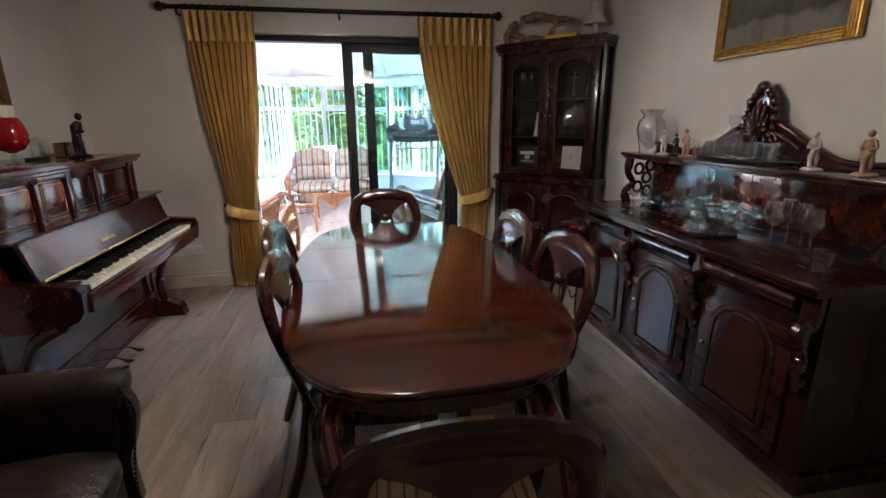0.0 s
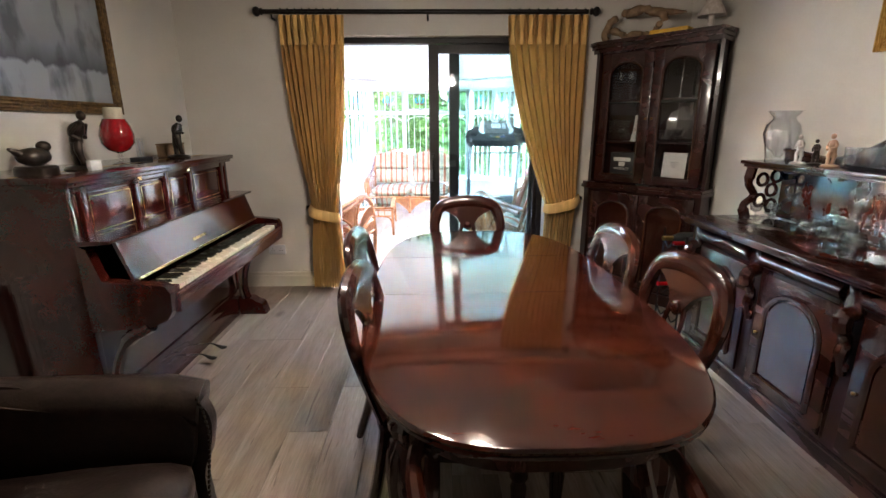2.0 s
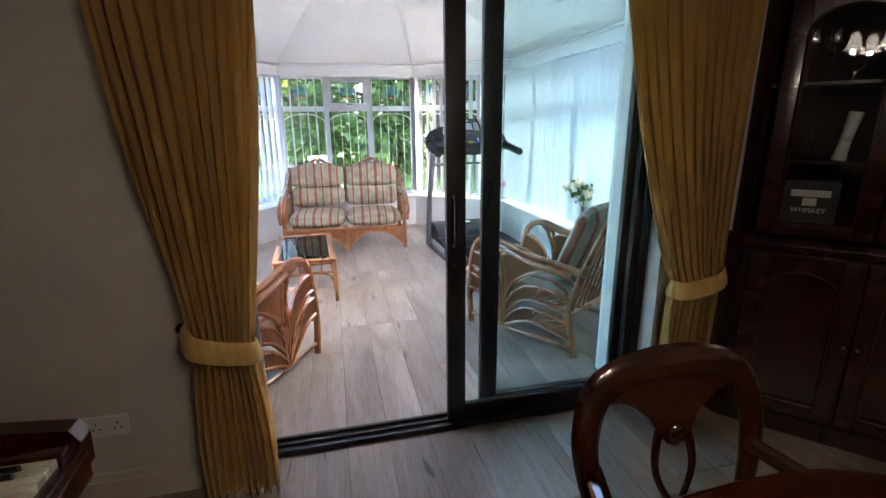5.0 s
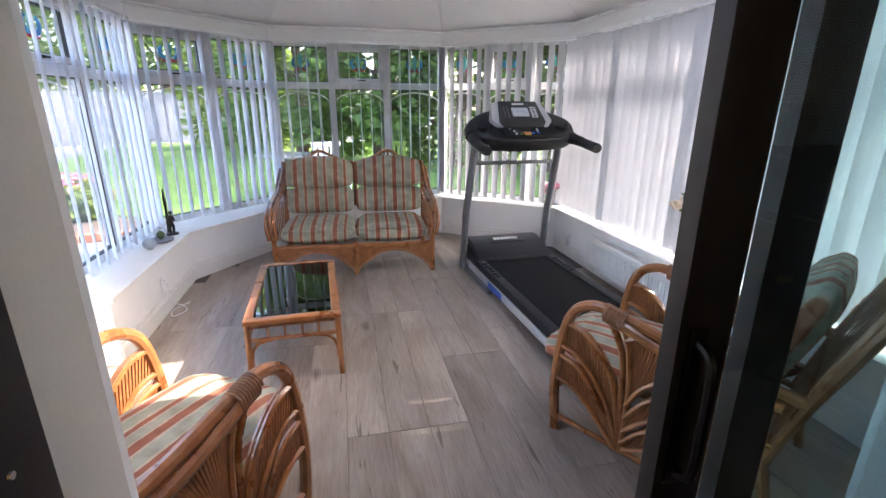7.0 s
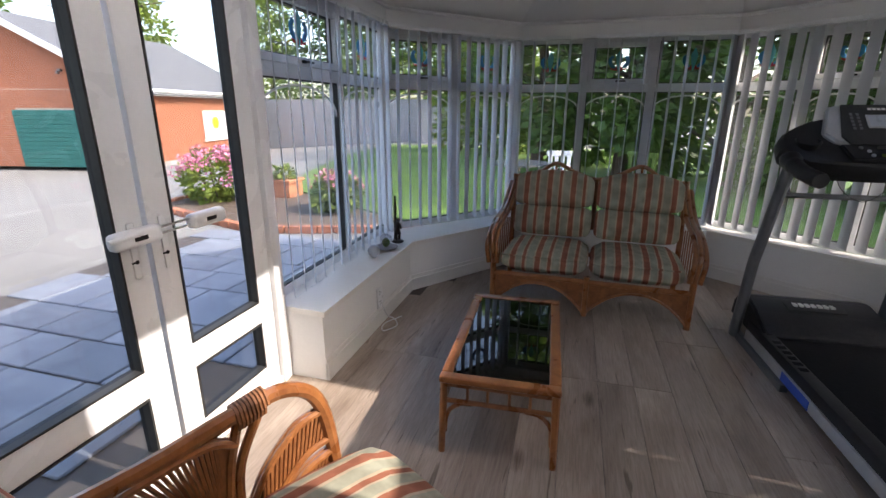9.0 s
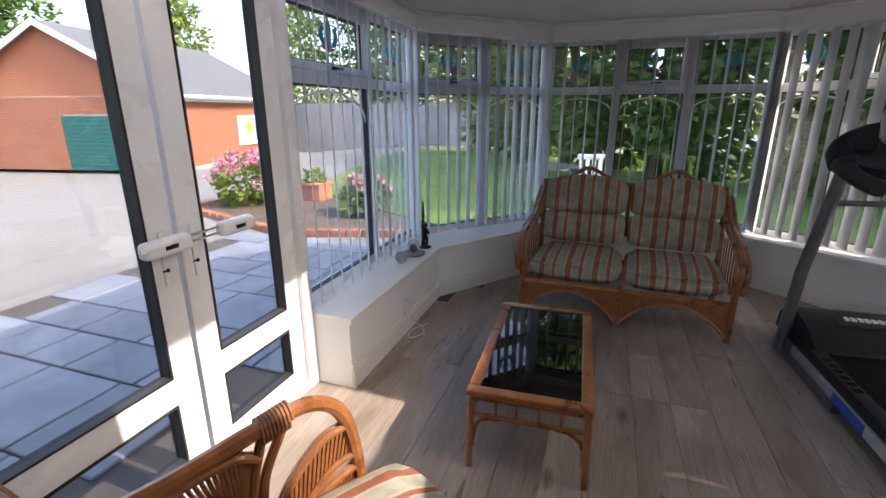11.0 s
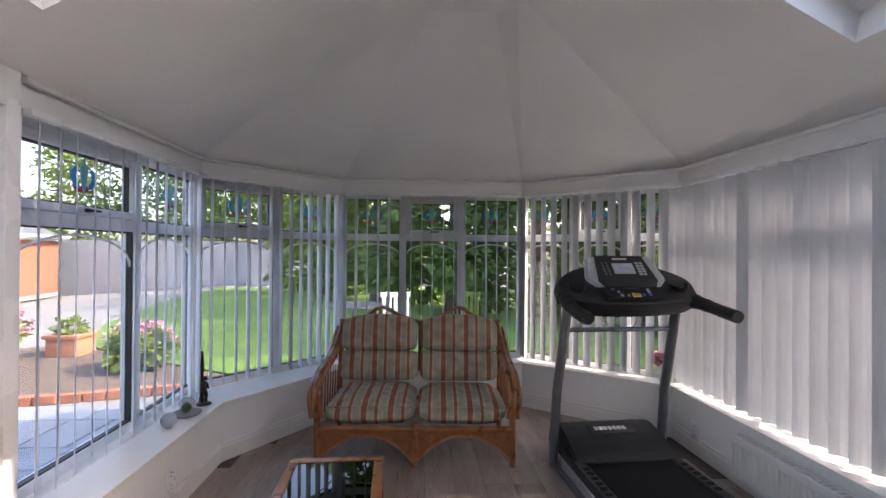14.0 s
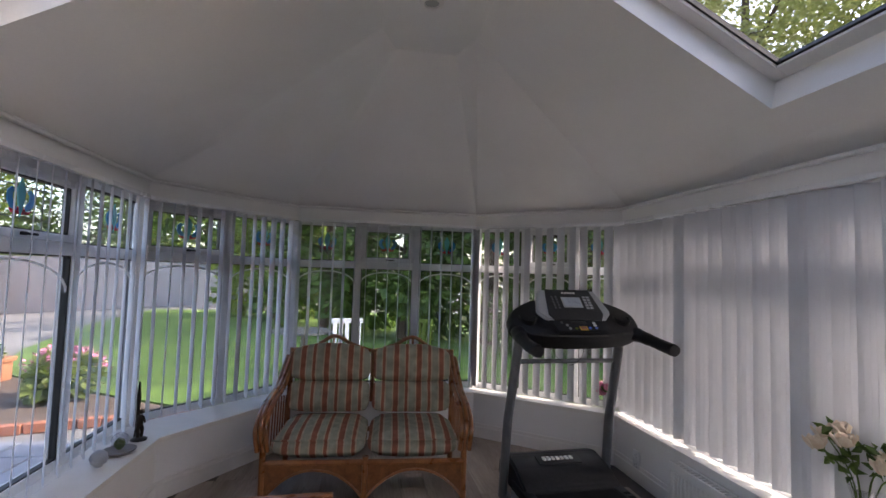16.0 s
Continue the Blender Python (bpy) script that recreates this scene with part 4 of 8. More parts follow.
def rattan_sofa():
    s = thing("rattan_sofa", "two seat honey rattan sofa with green and rust striped cushions", "sofa", at=pose(-0.335, 7.86, 0, 0, 0, -3))
    W, D = 0.68, 0.42
    for sx in (-1, 1):
        bm = bmesh.new()
        tube(bm, [(sx * W, -D, 0.0), (sx * W, -D, 0.44)], 0.022, 8)
        part("front_leg", bm, RATTAN, s)
        bm = bmesh.new()
        tube(bm, [(sx * W, D - 0.12, 0.0), (sx * W, D - 0.1, 0.4), (sx * W, D - 0.02, 0.9)], 0.021, 8)
        part("back_leg", bm, RATTAN, s)
        for k, (off, drop) in enumerate(((0.0, 0.0), (0.035, 0.03), (-0.03, 0.015))):
            bm = bmesh.new()
            path = smooth_line([(sx * (W + off), D - 0.03, 0.86 - drop), (sx * (W + off + 0.01), 0.08, 0.68 - drop), (sx * (W + off + 0.015), -0.25, 0.62 - drop), (sx * (W + off + 0.01), -D - 0.03, 0.52 - drop), (sx * (W + off), -D - 0.01, 0.34)], 6)
            tube(bm, path, 0.017, 8)
            part("arm", bm, RATTAN, s)
        for k in range(7):
            bm = bmesh.new()
            y = -0.3 + k * 0.085
            tube(bm, [(sx * W, y, 0.3), (sx * W, y + 0.03, 0.6 - 0.02 * abs(k - 3))], 0.006, 5)
            part("spindle", bm, WICKER, s)
    bm = bmesh.new()
    tube(bm, [(0, -D, 0.0), (0, -D, 0.3)], 0.022, 8)
    part("middle_leg", bm, RATTAN, s)
    for z, y in ((0.26, -D), (0.25, D - 0.12)):
        bm = bmesh.new()
        tube(bm, [(-W, y, z), (W, y, z)], 0.02, 8)
        part("seat_rail", bm, RATTAN, s)
    # woven arched aprons
    for x0, x1 in ((-W, 0), (0, W)):
        bm = bmesh.new()
        n = 16
        for k in range(n):
            u0, u1 = k / n, (k + 1) / n
            a, b = x0 + (x1 - x0) * u0, x0 + (x1 - x0) * u1
            h0, h1 = 0.2 * (abs(2 * u0 - 1) ** 2.2), 0.2 * (abs(2 * u1 - 1) ** 2.2)
            prism(bm, [(a, 0.25), (a, 0.215 - h0), (b, 0.215 - h1), (b, 0.25)], 0.012, pose(0, -D + 0.006, 0, 90))
        part("apron", bm, WICKER, s, "woven reed apron", smooth=False)
        bm = bmesh.new()
        tube(bm, [(x0 + (x1 - x0) * k / 16, -D - 0.008, 0.212 - 0.2 * abs(2 * k / 16 - 1) ** 2.2) for k in range(17)], 0.009, 6)
        part("apron_edge", bm, RATTAN, s)
    # back with two peaks
    bm = bmesh.new()
    pts = [(-W, D - 0.02, 0.88), (-0.5, D - 0.005, 0.91), (-0.34, D, 1.0), (-0.18, D - 0.005, 0.93), (0, D - 0.01, 0.88), (0.18, D - 0.005, 0.93), (0.34, D, 1.0), (0.5, D - 0.005, 0.91), (W, D - 0.02, 0.88)]
    tube(bm, smooth_line(pts, 6), 0.017, 8)
    part("top_rail", bm, RATTAN, s)
    bm = bmesh.new()
    pts2 = [(x, y - 0.005, z - 0.075) for x, y, z in pts]
    tube(bm, smooth_line(pts2, 6), 0.011, 6)
    part("lower_rail", bm, RATTAN, s)
    bm = bmesh.new()
    for x in (-0.46, -0.34, -0.22, 0.0, 0.22, 0.34, 0.46):
        z = 0.885 + 0.11 * math.exp(-((abs(x) - 0.34) / 0.12) ** 2)
        tube(bm, [(x, D - 0.02, 0.45), (x, D - 0.01, z)], 0.01 if x else 0.019, 6)
    part("back_spindles", bm, RATTAN, s)
    for sx in (-1, 1):
        x0, x1 = (-W + 0.03, -0.006) if sx < 0 else (0.006, W - 0.03)
        bm = bmesh.new()
        cushion(bm, x0, -D - 0.01, 0.27, x1, D - 0.18, 0.42, 0.025)
        part("seat_cushion", bm, STRIPE_SEAT, s, angle=60)
        bm = bmesh.new()
        lo = [x0 + 0.004, -D - 0.012, 0.405]
        tube(bm, [(x0 + 0.02, -D + 0.012, 0.405), (x0 + 0.04, -D - 0.004, 0.408), (x1 - 0.04, -D - 0.004, 0.408), (x1 - 0.02, -D + 0.012, 0.405)], 0.006, 6)
        part("piping", bm, STRIPE_SEAT, s)
        for za, zb, yo in ((0.42, 0.67, 0.0), (0.67, 0.9, 0.03)):
            bm = bmesh.new()
            cushion(bm, x0 + 0.005, -0.125, 0.0, x1 - 0.005, 0.125, 0.11, 0.02)
            if zb > 0.8:
                for v in bm.verts:
                    if v.co.y > 0:
                        v.co.y += 0.05 * (1 - ((v.co.x - (x0 + x1) / 2) / 0.33) ** 2)
            bmesh.ops.transform(bm, matrix=pose(0, D - 0.2 + yo, (za + zb) / 2, 76), verts=bm.verts)
            part("back_cushion", bm, STRIPE_SEAT, s, angle=60)
    return s


rattan_sofa()


def rattan_chair(m, label):
    """Low armchair; faces -y in its own frame."""
    c = thing("rattan_armchair", label, "armchair", "rattan armchairs of the conservatory", at=m)
    W, D = 0.33, 0.4
    for sx in (-1, 1):
        bm = bmesh.new()
        tube(bm, smooth_line([(sx * W, D + 0.06, 0.56), (sx * W, 0.1, 0.6), (sx * W, -0.12, 0.645), (sx * W, -0.28, 0.66), (sx * W, -D + 0.02, 0.56), (sx * W, -D - 0.02, 0.25), (sx * W, -D, 0.0)], 6), 0.023, 9)
        part("arm", bm, RATTAN, c)
        bm = bmesh.new()
        tube(bm, smooth_line([(sx * (W + 0.02), D, 0.53), (sx * (W + 0.025), 0.1, 0.56), (sx * (W + 0.025), -0.15, 0.63)], 6), 0.02, 8)
        part("arm", bm, RATTAN, c)
        # bound joint
        bm = bmesh.new()
        coil = [(sx * (W + 0.008) + 0.036 * math.cos(a), -0.13 - 0.0016 * a, 0.633 + 0.0004 * a + 0.036 * math.sin(a)) for a in [2 * math.pi * j / 10 for j in range(86)]]
        tube(bm, coil, 0.0055, 5)
        part("binding", bm, WICKER, c, "wound cane binding")
        # twin stem from which the reed panels fan out to the front leg and to the back
        for dy in (-0.014, 0.014):
            bm = bmesh.new()
            tube(bm, smooth_line([(sx * W, -0.1 + 0.4 * dy, 0.05), (sx * W, -0.1 + dy, 0.28), (sx * W, -0.115 + dy, 0.48), (sx * W, -0.165 + 2 * dy, 0.625)], 6), 0.0145, 8)
            part("stem", bm, RATTAN, c)
        fans = (
            ([(-0.395, 0.55), (-0.28, 0.515), (-0.16, 0.37), (-0.108, 0.14)], [(-0.405, 0.44), (-0.3, 0.405), (-0.185, 0.27), (-0.11, 0.1)]),
            ([(-0.405, 0.39), (-0.3, 0.35), (-0.19, 0.22), (-0.108, 0.08)], [(-0.41, 0.275), (-0.31, 0.245), (-0.2, 0.15), (-0.11, 0.05)]),
            ([(-0.125, 0.56), (-0.06, 0.59), (0.06, 0.575), (0.22, 0.54)], [(-0.09, 0.28), (-0.03, 0.39), (0.07, 0.465), (0.22, 0.525)]),
            ([(-0.09, 0.22), (0.0, 0.345), (0.14, 0.405), (0.41, 0.37)], [(-0.085, 0.16), (0.02, 0.265), (0.16, 0.305), (0.4, 0.27)]),
            ([(-0.09, 0.1), (0.0, 0.2), (0.14, 0.245), (0.41, 0.21)], [(-0.08, 0.07), (0.03, 0.125), (0.16, 0.15), (0.4, 0.11)]),
        )
        for f, (upper, lower) in enumerate(fans):
            lines = []
            for edge in (upper, lower):
                line = smooth_line([(sx * W, y, z) for y, z in edge], 6)
                for dx in (-0.008, 0.008):
                    bm = bmesh.new()
                    tube(bm, [q + Vector((dx, 0, 0)) for q in line], 0.0115, 7)
                    part("fan_rim", bm, RATTAN, c)
                lines.append(line)
            n = len(lines[0])
            count = 24
            for k in range(count):
                u = (k + 0.5) / count
                ends = []
                for ln, shift in zip(lines, (-0.06, 0.06) if f < 2 else (0.1, -0.1)):
                    w = min(0.995, max(0.0, u + shift)) * (n - 1)
                    ends.append(ln[int(w)].lerp(ln[min(n - 1, int(w) + 1)], w - int(w)))
                bm = bmesh.new()
                tube(bm, ends, 0.0068, 5)
                part("fan_reed", bm, WICKER, c)
        bm = bmesh.new()
        tube(bm, [(sx * W, -D + 0.005, 0.07), (sx * W, 0.02, 0.05), (sx * W, D + 0.04, 0.06)], 0.013, 7)
        part("runner", bm, RATTAN, c)
        bm = bmesh.new()
        tube(bm, [(sx * W, D + 0.04, 0.0), (sx * W, D - 0.02, 0.3), (sx * W, D + 0.06, 0.56), (sx * (W - 0.02), D + 0.22, 0.97)], 0.02, 8)
        part("back_post", bm, RATTAN, c)
    for y, z in ((-D, 0.24), (D - 0.03, 0.24)):
        bm = bmesh.new()
        tube(bm, [(-W, y, z), (W, y, z)], 0.018, 8)
        part("seat_rail", bm, RATTAN, c)
    for k in range(9):
        bm = bmesh.new()
        x = -0.27 + k * 0.0675
        tube(bm, [(x, D - 0.02, 0.28), (x, D + 0.07, 0.6), (x, D + 0.21, 0.98)], 0.009, 6)
        part("back_spindle", bm, RATTAN, c)
    bm = bmesh.new()
    tube(bm, smooth_line([(-W + 0.02, D + 0.22, 0.97), (0, D + 0.24, 1.02), (W - 0.02, D + 0.22, 0.97)], 6), 0.017, 8)
    part("top_rail", bm, RATTAN, c)
    bm = bmesh.new()
    cushion(bm, -W + 0.03, -D - 0.16, 0.275, W - 0.03, D - 0.1, 0.415, 0.02)
    part("seat_cushion", bm, STRIPE_SEAT, c, angle=60)
    bm = bmesh.new()
    cushion(bm, -W + 0.04, -0.27, 0, W - 0.04, 0.27, 0.13, 0.02)
    bmesh.ops.transform(bm, matrix=pose(0, D - 0.0, 0.66, 68), verts=bm.verts)
    part("back_cushion", bm, STRIPE_SEAT, c, angle=60)
    return c


rattan_chair(pose(-1.13, 4.77, 0, 0, 0, 148), "honey rattan armchair with striped cushion beside the garden doors")
rattan_chair(pose(0.97, 5.01, 0, 0, 0, -147), "honey rattan armchair with striped cushion beside the treadmill")


def coffee_table():
    t = thing("coffee_table", "small rattan coffee table with a smoked glass top", "table", at=pose(-0.755, 6.29, 0, 0, 0, 2.5))
    W, L, Z = 0.25, 0.475, 0.375
    for sx in (-1, 1):
        for sy in (-1, 1):
            bm = bmesh.new()
            tube(bm, [(sx * (W - 0.012), sy * (L - 0.012), 0), (sx * (W - 0.02), sy * (L - 0.02), Z - 0.03)], [0.015, 0.018], 9)
            part("leg", bm, RATTAN, t)
    bm = bmesh.new()
    for bx in ((-W, -L, W, -L + 0.05), (-W, L - 0.05, W, L), (-W, -L + 0.05, -W + 0.05, L - 0.05), (W - 0.05, -L + 0.05, W, L - 0.05)):
        box(bm, bx[0], bx[1], Z - 0.03, bx[2], bx[3], Z, 0.01, segments=3)
    part("top_frame", bm, RATTAN, t)
    bm = bmesh.new()
    box(bm, -W + 0.05, -L + 0.05, Z - 0.014, W - 0.05, L - 0.05, Z - 0.008)
    part("glass_top", bm, SMOKED, t, "dark smoked glass", smooth=False)
    bm = bmesh.new()
    box(bm, -W + 0.045, -L + 0.045, Z - 0.024, W - 0.045, L - 0.045, Z - 0.017)
    part("under_panel", bm, WICKER, t, smooth=False)
    for sy in (-1, 1):
        bm = bmesh.new()
        for z, r in ((Z - 0.045, 0.008), (Z - 0.12, 0.011)):
            tube(bm, [(-W + 0.02, sy * (L - 0.02), z), (W - 0.02, sy * (L - 0.02), z)], r, 7)
        for x in (-0.13, -0.045, 0.045, 0.13):
            tube(bm, [(x, sy * (L - 0.02), Z - 0.12), (x, sy * (L - 0.02), Z - 0.03)], 0.007, 6)
        part("end_rail", bm, RATTAN, t)
        for sx in (-1, 1):
            bm = bmesh.new()
            tube(bm, smooth_line([(sx * (W - 0.025), sy * (L - 0.02), 0.1), (sx * (W - 0.035), sy * (L - 0.02), 0.19), (sx * (W - 0.08), sy * (L - 0.02), 0.24), (sx * (W - 0.14), sy * (L - 0.02), 0.25)], 5), 0.01, 7)
            part("bracket", bm, RATTAN, t)
    for sx in (-1, 1):
        bm = bmesh.new()
        for z in (Z - 0.045, Z - 0.12):
            tube(bm, [(sx * (W - 0.02), -L + 0.02, z), (sx * (W - 0.02), L - 0.02, z)], 0.009, 7)
        for k in range(7):
            y = -0.36 + k * 0.12
            tube(bm, [(sx * (W - 0.02), y, Z - 0.12), (sx * (W - 0.02), y, Z - 0.03)], 0.007, 6)
        part("side_rail", bm, RATTAN, t)
    return t


coffee_table()


# ---- treadmill ----
def treadmill():
    t = thing("treadmill", "black folding treadmill with silver console and grey uprights", "treadmill", at=pose(1.0, 7.3, 0, 0, 0, 3.0))
    W = 0.36
    # deck runs towards -y
    bm = bmesh.new()
    box(bm, -W + 0.07, -1.55, 0.135, W - 0.07, 0.0, 0.15, 0.004)
    part("running_belt", bm, BELT, t, "black running belt")
    for sx in (-1, 1):
        bm = bmesh.new()
        box(bm, sx * (W - 0.075), -1.62, 0.07, sx * W, 0.02, 0.165, 0.014)
        part("side_rail", bm, BLACK_PLASTIC, t, "black ribbed foot rail")
        bm = bmesh.new()
        box(bm, sx * W - 0.012, -1.6, 0.045, sx * W + 0.012, 0.0, 0.105, 0.006)
        part("side_trim", bm, SILVER_PLASTIC, t, "silver side strip")
        for k in range(6):
            bm = bmesh.new()
            box(bm, sx * (W - 0.038) - 0.02, -0.3 - k * 0.06, 0.165, sx * (W - 0.038) + 0.02, -0.27 - k * 0.06, 0.168)
            part("grip_pad", bm, BELT, t, smooth=False)
        bm = bmesh.new()
        box(bm, sx * (W - 0.06) - 0.03, -1.68, 0.03, sx * (W - 0.06) + 0.03, -1.57, 0.15, 0.015)
        part("end_cap", bm, BLACK_PLASTIC, t)
        # base frame on the floor
        bm = bmesh.new()
        box(bm, sx * (W + 0.01) - 0.022, -0.55, 0.0, sx * (W + 0.01) + 0.022, 0.2, 0.045, 0.008)
        part("base_bar", bm, STEEL, t)
        bm = bmesh.new()
        tube(bm, [(sx * (W + 0.035), 0.1, 0.02), (sx * (W + 0.03), 0.04, 0.55), (sx * (W + 0.015), -0.11, 1.14)], 0.03, 12, 1.35)
        part("upright", bm, STEEL, t, "grey steel upright")
        bm = bmesh.new()
        lathe(bm, [(0.03, -0.015), (0.03, 0.015)], 14)
        bmesh.ops.transform(bm, matrix=pose(sx * (W - 0.03), -1.63, 0.03, 0, 90, 0), verts=bm.verts)
        part("wheel", bm, BLACK_PLASTIC, t)
    bm = bmesh.new()
    box(bm, -W + 0.075, -1.6, 0.06, W - 0.075, -0.02, 0.125)
    part("deck", bm, BLACK_PLASTIC, t, smooth=False)
    # motor hood
    bm = bmesh.new()
    prof = [(-0.2, 0.15), (-0.17, 0.185), (-0.02, 0.25), (0.14, 0.285), (0.25, 0.26), (0.31, 0.2), (0.33, 0.08), (-0.2, 0.08)]
    prism(bm, [(y, z) for y, z in prof], 2 * W - 0.02, Matrix(((0, 0, 1, -W + 0.01), (1, 0, 0, 0), (0, 1, 0, 0), (0, 0, 0, 1))))
    bmesh.ops.bevel(bm, geom=bm.edges[:], offset=0.015, segments=3, affect="EDGES")
    hood = part("motor_hood", bm, BLACK_PLASTIC, t)
    bm = bmesh.new()
    box(bm, -0.16, 0.0, 0.252, 0.16, 0.1, 0.276, 0.004)
    bmesh.ops.rotate(bm, verts=bm.verts, cent=(0, 0.05, 0.262), matrix=Matrix.Rotation(radians(12), 3, "X"))
    badge = part("badge", bm, GASKET, hood, "raised black badge plate")
    bm = bmesh.new()
    for k in range(7):
        box(bm, -0.12 + k * 0.034, 0.03, 0.274, -0.1 + k * 0.034, 0.07, 0.285)
    part("badge_marks", bm, PAPER, badge, smooth=False)
    bm = bmesh.new()
    box(bm, -W - 0.0145, -0.78, 0.05, -W - 0.012, -0.5, 0.1)
    part("brand_strip", bm, BLUE_LABEL, t, "blue printed strip", smooth=False)
    bm = bmesh.new()
    tube(bm, [(-W - 0.02, -0.06, 0.98), (W + 0.02, -0.06, 0.98)], 0.016, 10)
    part("cross_bar", bm, STEEL, t)
    # console: broad hooded body, leaning back
    cm = pose(0, -0.12, 1.215, 43)
    out = smooth_line([(-0.465, -0.03, 0), (-0.455, 0.06, 0), (-0.38, 0.13, 0), (-0.24, 0.19, 0), (0, 0.2, 0), (0.24, 0.19, 0), (0.38, 0.13, 0), (0.455, 0.06, 0), (0.465, -0.03, 0), (0.43, -0.11, 0), (0.25, -0.14, 0), (0, -0.15, 0), (-0.25, -0.14, 0), (-0.43, -0.11, 0)], 3)
    bm = bmesh.new()
    levels = ((0.86, -0.06), (0.95, -0.05), (1.0, -0.01), (1.0, 0.05), (0.97, 0.075), (0.9, 0.085))
    loft(bm, [[(p.x * s, p.y * s, z) for p in out[:-1]] for s, z in levels])
    bmesh.ops.transform(bm, matrix=cm, verts=bm.verts)
    part("console_body", bm, BLACK_PLASTIC, t, "deep black moulded console body")
    # display head: silver wings round a glossy black face
    bm = bmesh.new()
    prism(bm, [(-0.215, -0.015), (0.215, -0.015), (0.275, 0.05), (0.225, 0.235), (0.2, 0.25), (-0.2, 0.25), (-0.225, 0.235), (-0.275, 0.05)], 0.04)
    bmesh.ops.bevel(bm, geom=bm.edges[:], offset=0.012, segments=3, affect="EDGES")
    bmesh.ops.transform(bm, matrix=cm @ pose(0, 0, 0.068, 3), verts=bm.verts)
    pan = part("console", bm, SILVER_PLASTIC, t, "silver display surround")
    pm = cm @ pose(0, 0, 0.11, 3)
    bm = bmesh.new()
    prism(bm, [(-0.17, -0.03), (0.17, -0.03), (0.2, 0.02), (0.165, 0.238), (-0.165, 0.238), (-0.2, 0.02)], 0.008, pm)
    part("face_plate", bm, GASKET, pan, "glossy black control panel", smooth=False)
    bm = bmesh.new()
    box(bm, -0.072, 0.075, 0.008, 0.072, 0.165, 0.013, 0.003, m=pm)
    part("display_rim", bm, SILVER_PLASTIC, pan)
    bm = bmesh.new()
    box(bm, -0.062, 0.085, 0.0125, 0.062, 0.156, 0.0145, m=pm)
    part("display", bm, LCD, pan, "pale blue grey display", smooth=False)
    for sx in (-1, 1):
        for i in range(2):
            for j in range(5):
                x = sx * (0.105 + 0.03 * i)
                bm = bmesh.new()
                box(bm, x - (0.006 if sx < 0 else 0.011), 0.065 + j * 0.024, 0.008, x + (0.006 if sx < 0 else 0.011), 0.08 + j * 0.024, 0.0115, m=pm)
                part("key", bm, STEEL if sx < 0 else SILVER_PLASTIC, pan, "small grey key", smooth=False)
    bm = bmesh.new()
    for k in range(5):
        box(bm, -0.05 + k * 0.021, 0.2, 0.008, -0.034 + k * 0.021, 0.214, 0.0095, m=pm)
    part("maker_mark", bm, PAPER, pan, "white printed bars", smooth=False)
    # lower control shelf with round buttons
    bm = bmesh.new()
    prism(bm, [(-0.18, -0.135), (0.18, -0.135), (0.21, -0.02), (-0.21, -0.02)], 0.022)
    bmesh.ops.bevel(bm, geom=bm.edges[:], offset=0.008, segments=2, affect="EDGES")
    bmesh.ops.transform(bm, matrix=cm @ pose(0, 0, 0.08, -6), verts=bm.verts)
    shelf = part("control_shelf", bm, BLACK_PLASTIC, t)
    bmat = cm @ pose(0, 0, 0.103, -6)
    for x, y, mt in ((-0.13, -0.05, STEEL), (-0.1, -0.075, SILVER_PLASTIC), (-0.09, -0.105, SILVER_PLASTIC), (-0.045, -0.105, LEAF_LIGHT), (0.055, -0.1, BLUE_LABEL), (0.1, -0.1, BLUE_LABEL), (0.1, -0.055, SILVER_PLASTIC), (0.1, -0.075, SILVER_PLASTIC)):
        bm = bmesh.new()
        lathe(bm, [(0.0105, 0), (0.0095, 0.005)], 12)
        bmesh.ops.transform(bm, matrix=bmat @ pose(x, y, 0), verts=bm.verts)
        part("button", bm, mt, shelf)
    bm = bmesh.new()
    box(bm, -0.02, -0.122, 0, 0.035, -0.086, 0.004, 0.002, m=bmat)
    part("key_rim", bm, YELLOW_CARD, shelf, "amber key surround")
    bm = bmesh.new()
    box(bm, -0.012, -0.116, 0.003, 0.027, -0.092, 0.008, 0.002, m=bmat)
    part("stop_key", bm, TERRACOTTA, shelf, "orange red stop key")
    bm = bmesh.new()
    box(bm, -0.06, -0.062, 0, 0.04, -0.045, 0.012, 0.004, m=bmat)
    part("ledge", bm, GASKET, shelf)
    for sx in (-1, 1):
        bm = bmesh.new()
        tube(bm, smooth_line([(sx * 0.4, -0.14, 1.2), (sx * 0.44, -0.3, 1.17), (sx * 0.45, -0.45, 1.145), (sx * 0.445, -0.58, 1.13)], 5), [0.05] * 4 + [0.042] * 3 + [0.036, 0.039] * 4 + [0.036], 12)
        h = part("handlebar", bm, BLACK_PLASTIC, t)
        bm = bmesh.new()
        lathe(bm, [(0.05, -0.07), (0.055, 0.0), (0.062, 0.012), (0.056, 0.014), (0.048, 0.0), (0.042, -0.04), (0.01, -0.045)], 18, cap=False)
        bmesh.ops.transform(bm, matrix=cm @ pose(sx * 0.345, 0.0, 0.085, -25), verts=bm.verts)
        part("cup_holder", bm, BLACK_PLASTIC, t, "round black cup holder")
    bm = bmesh.new()
    tube(bm, smooth_line([(-0.2, -0.2, 1.12), (-0.17, -0.25, 1.04), (-0.08, -0.26, 0.99), (0.0, -0.26, 1.04), (0.02, -0.26, 1.12)], 6), 0.002, 5)
    part("safety_cord", bm, BLACK_PLASTIC, t, "thin black safety cord")
    return t


treadmill()

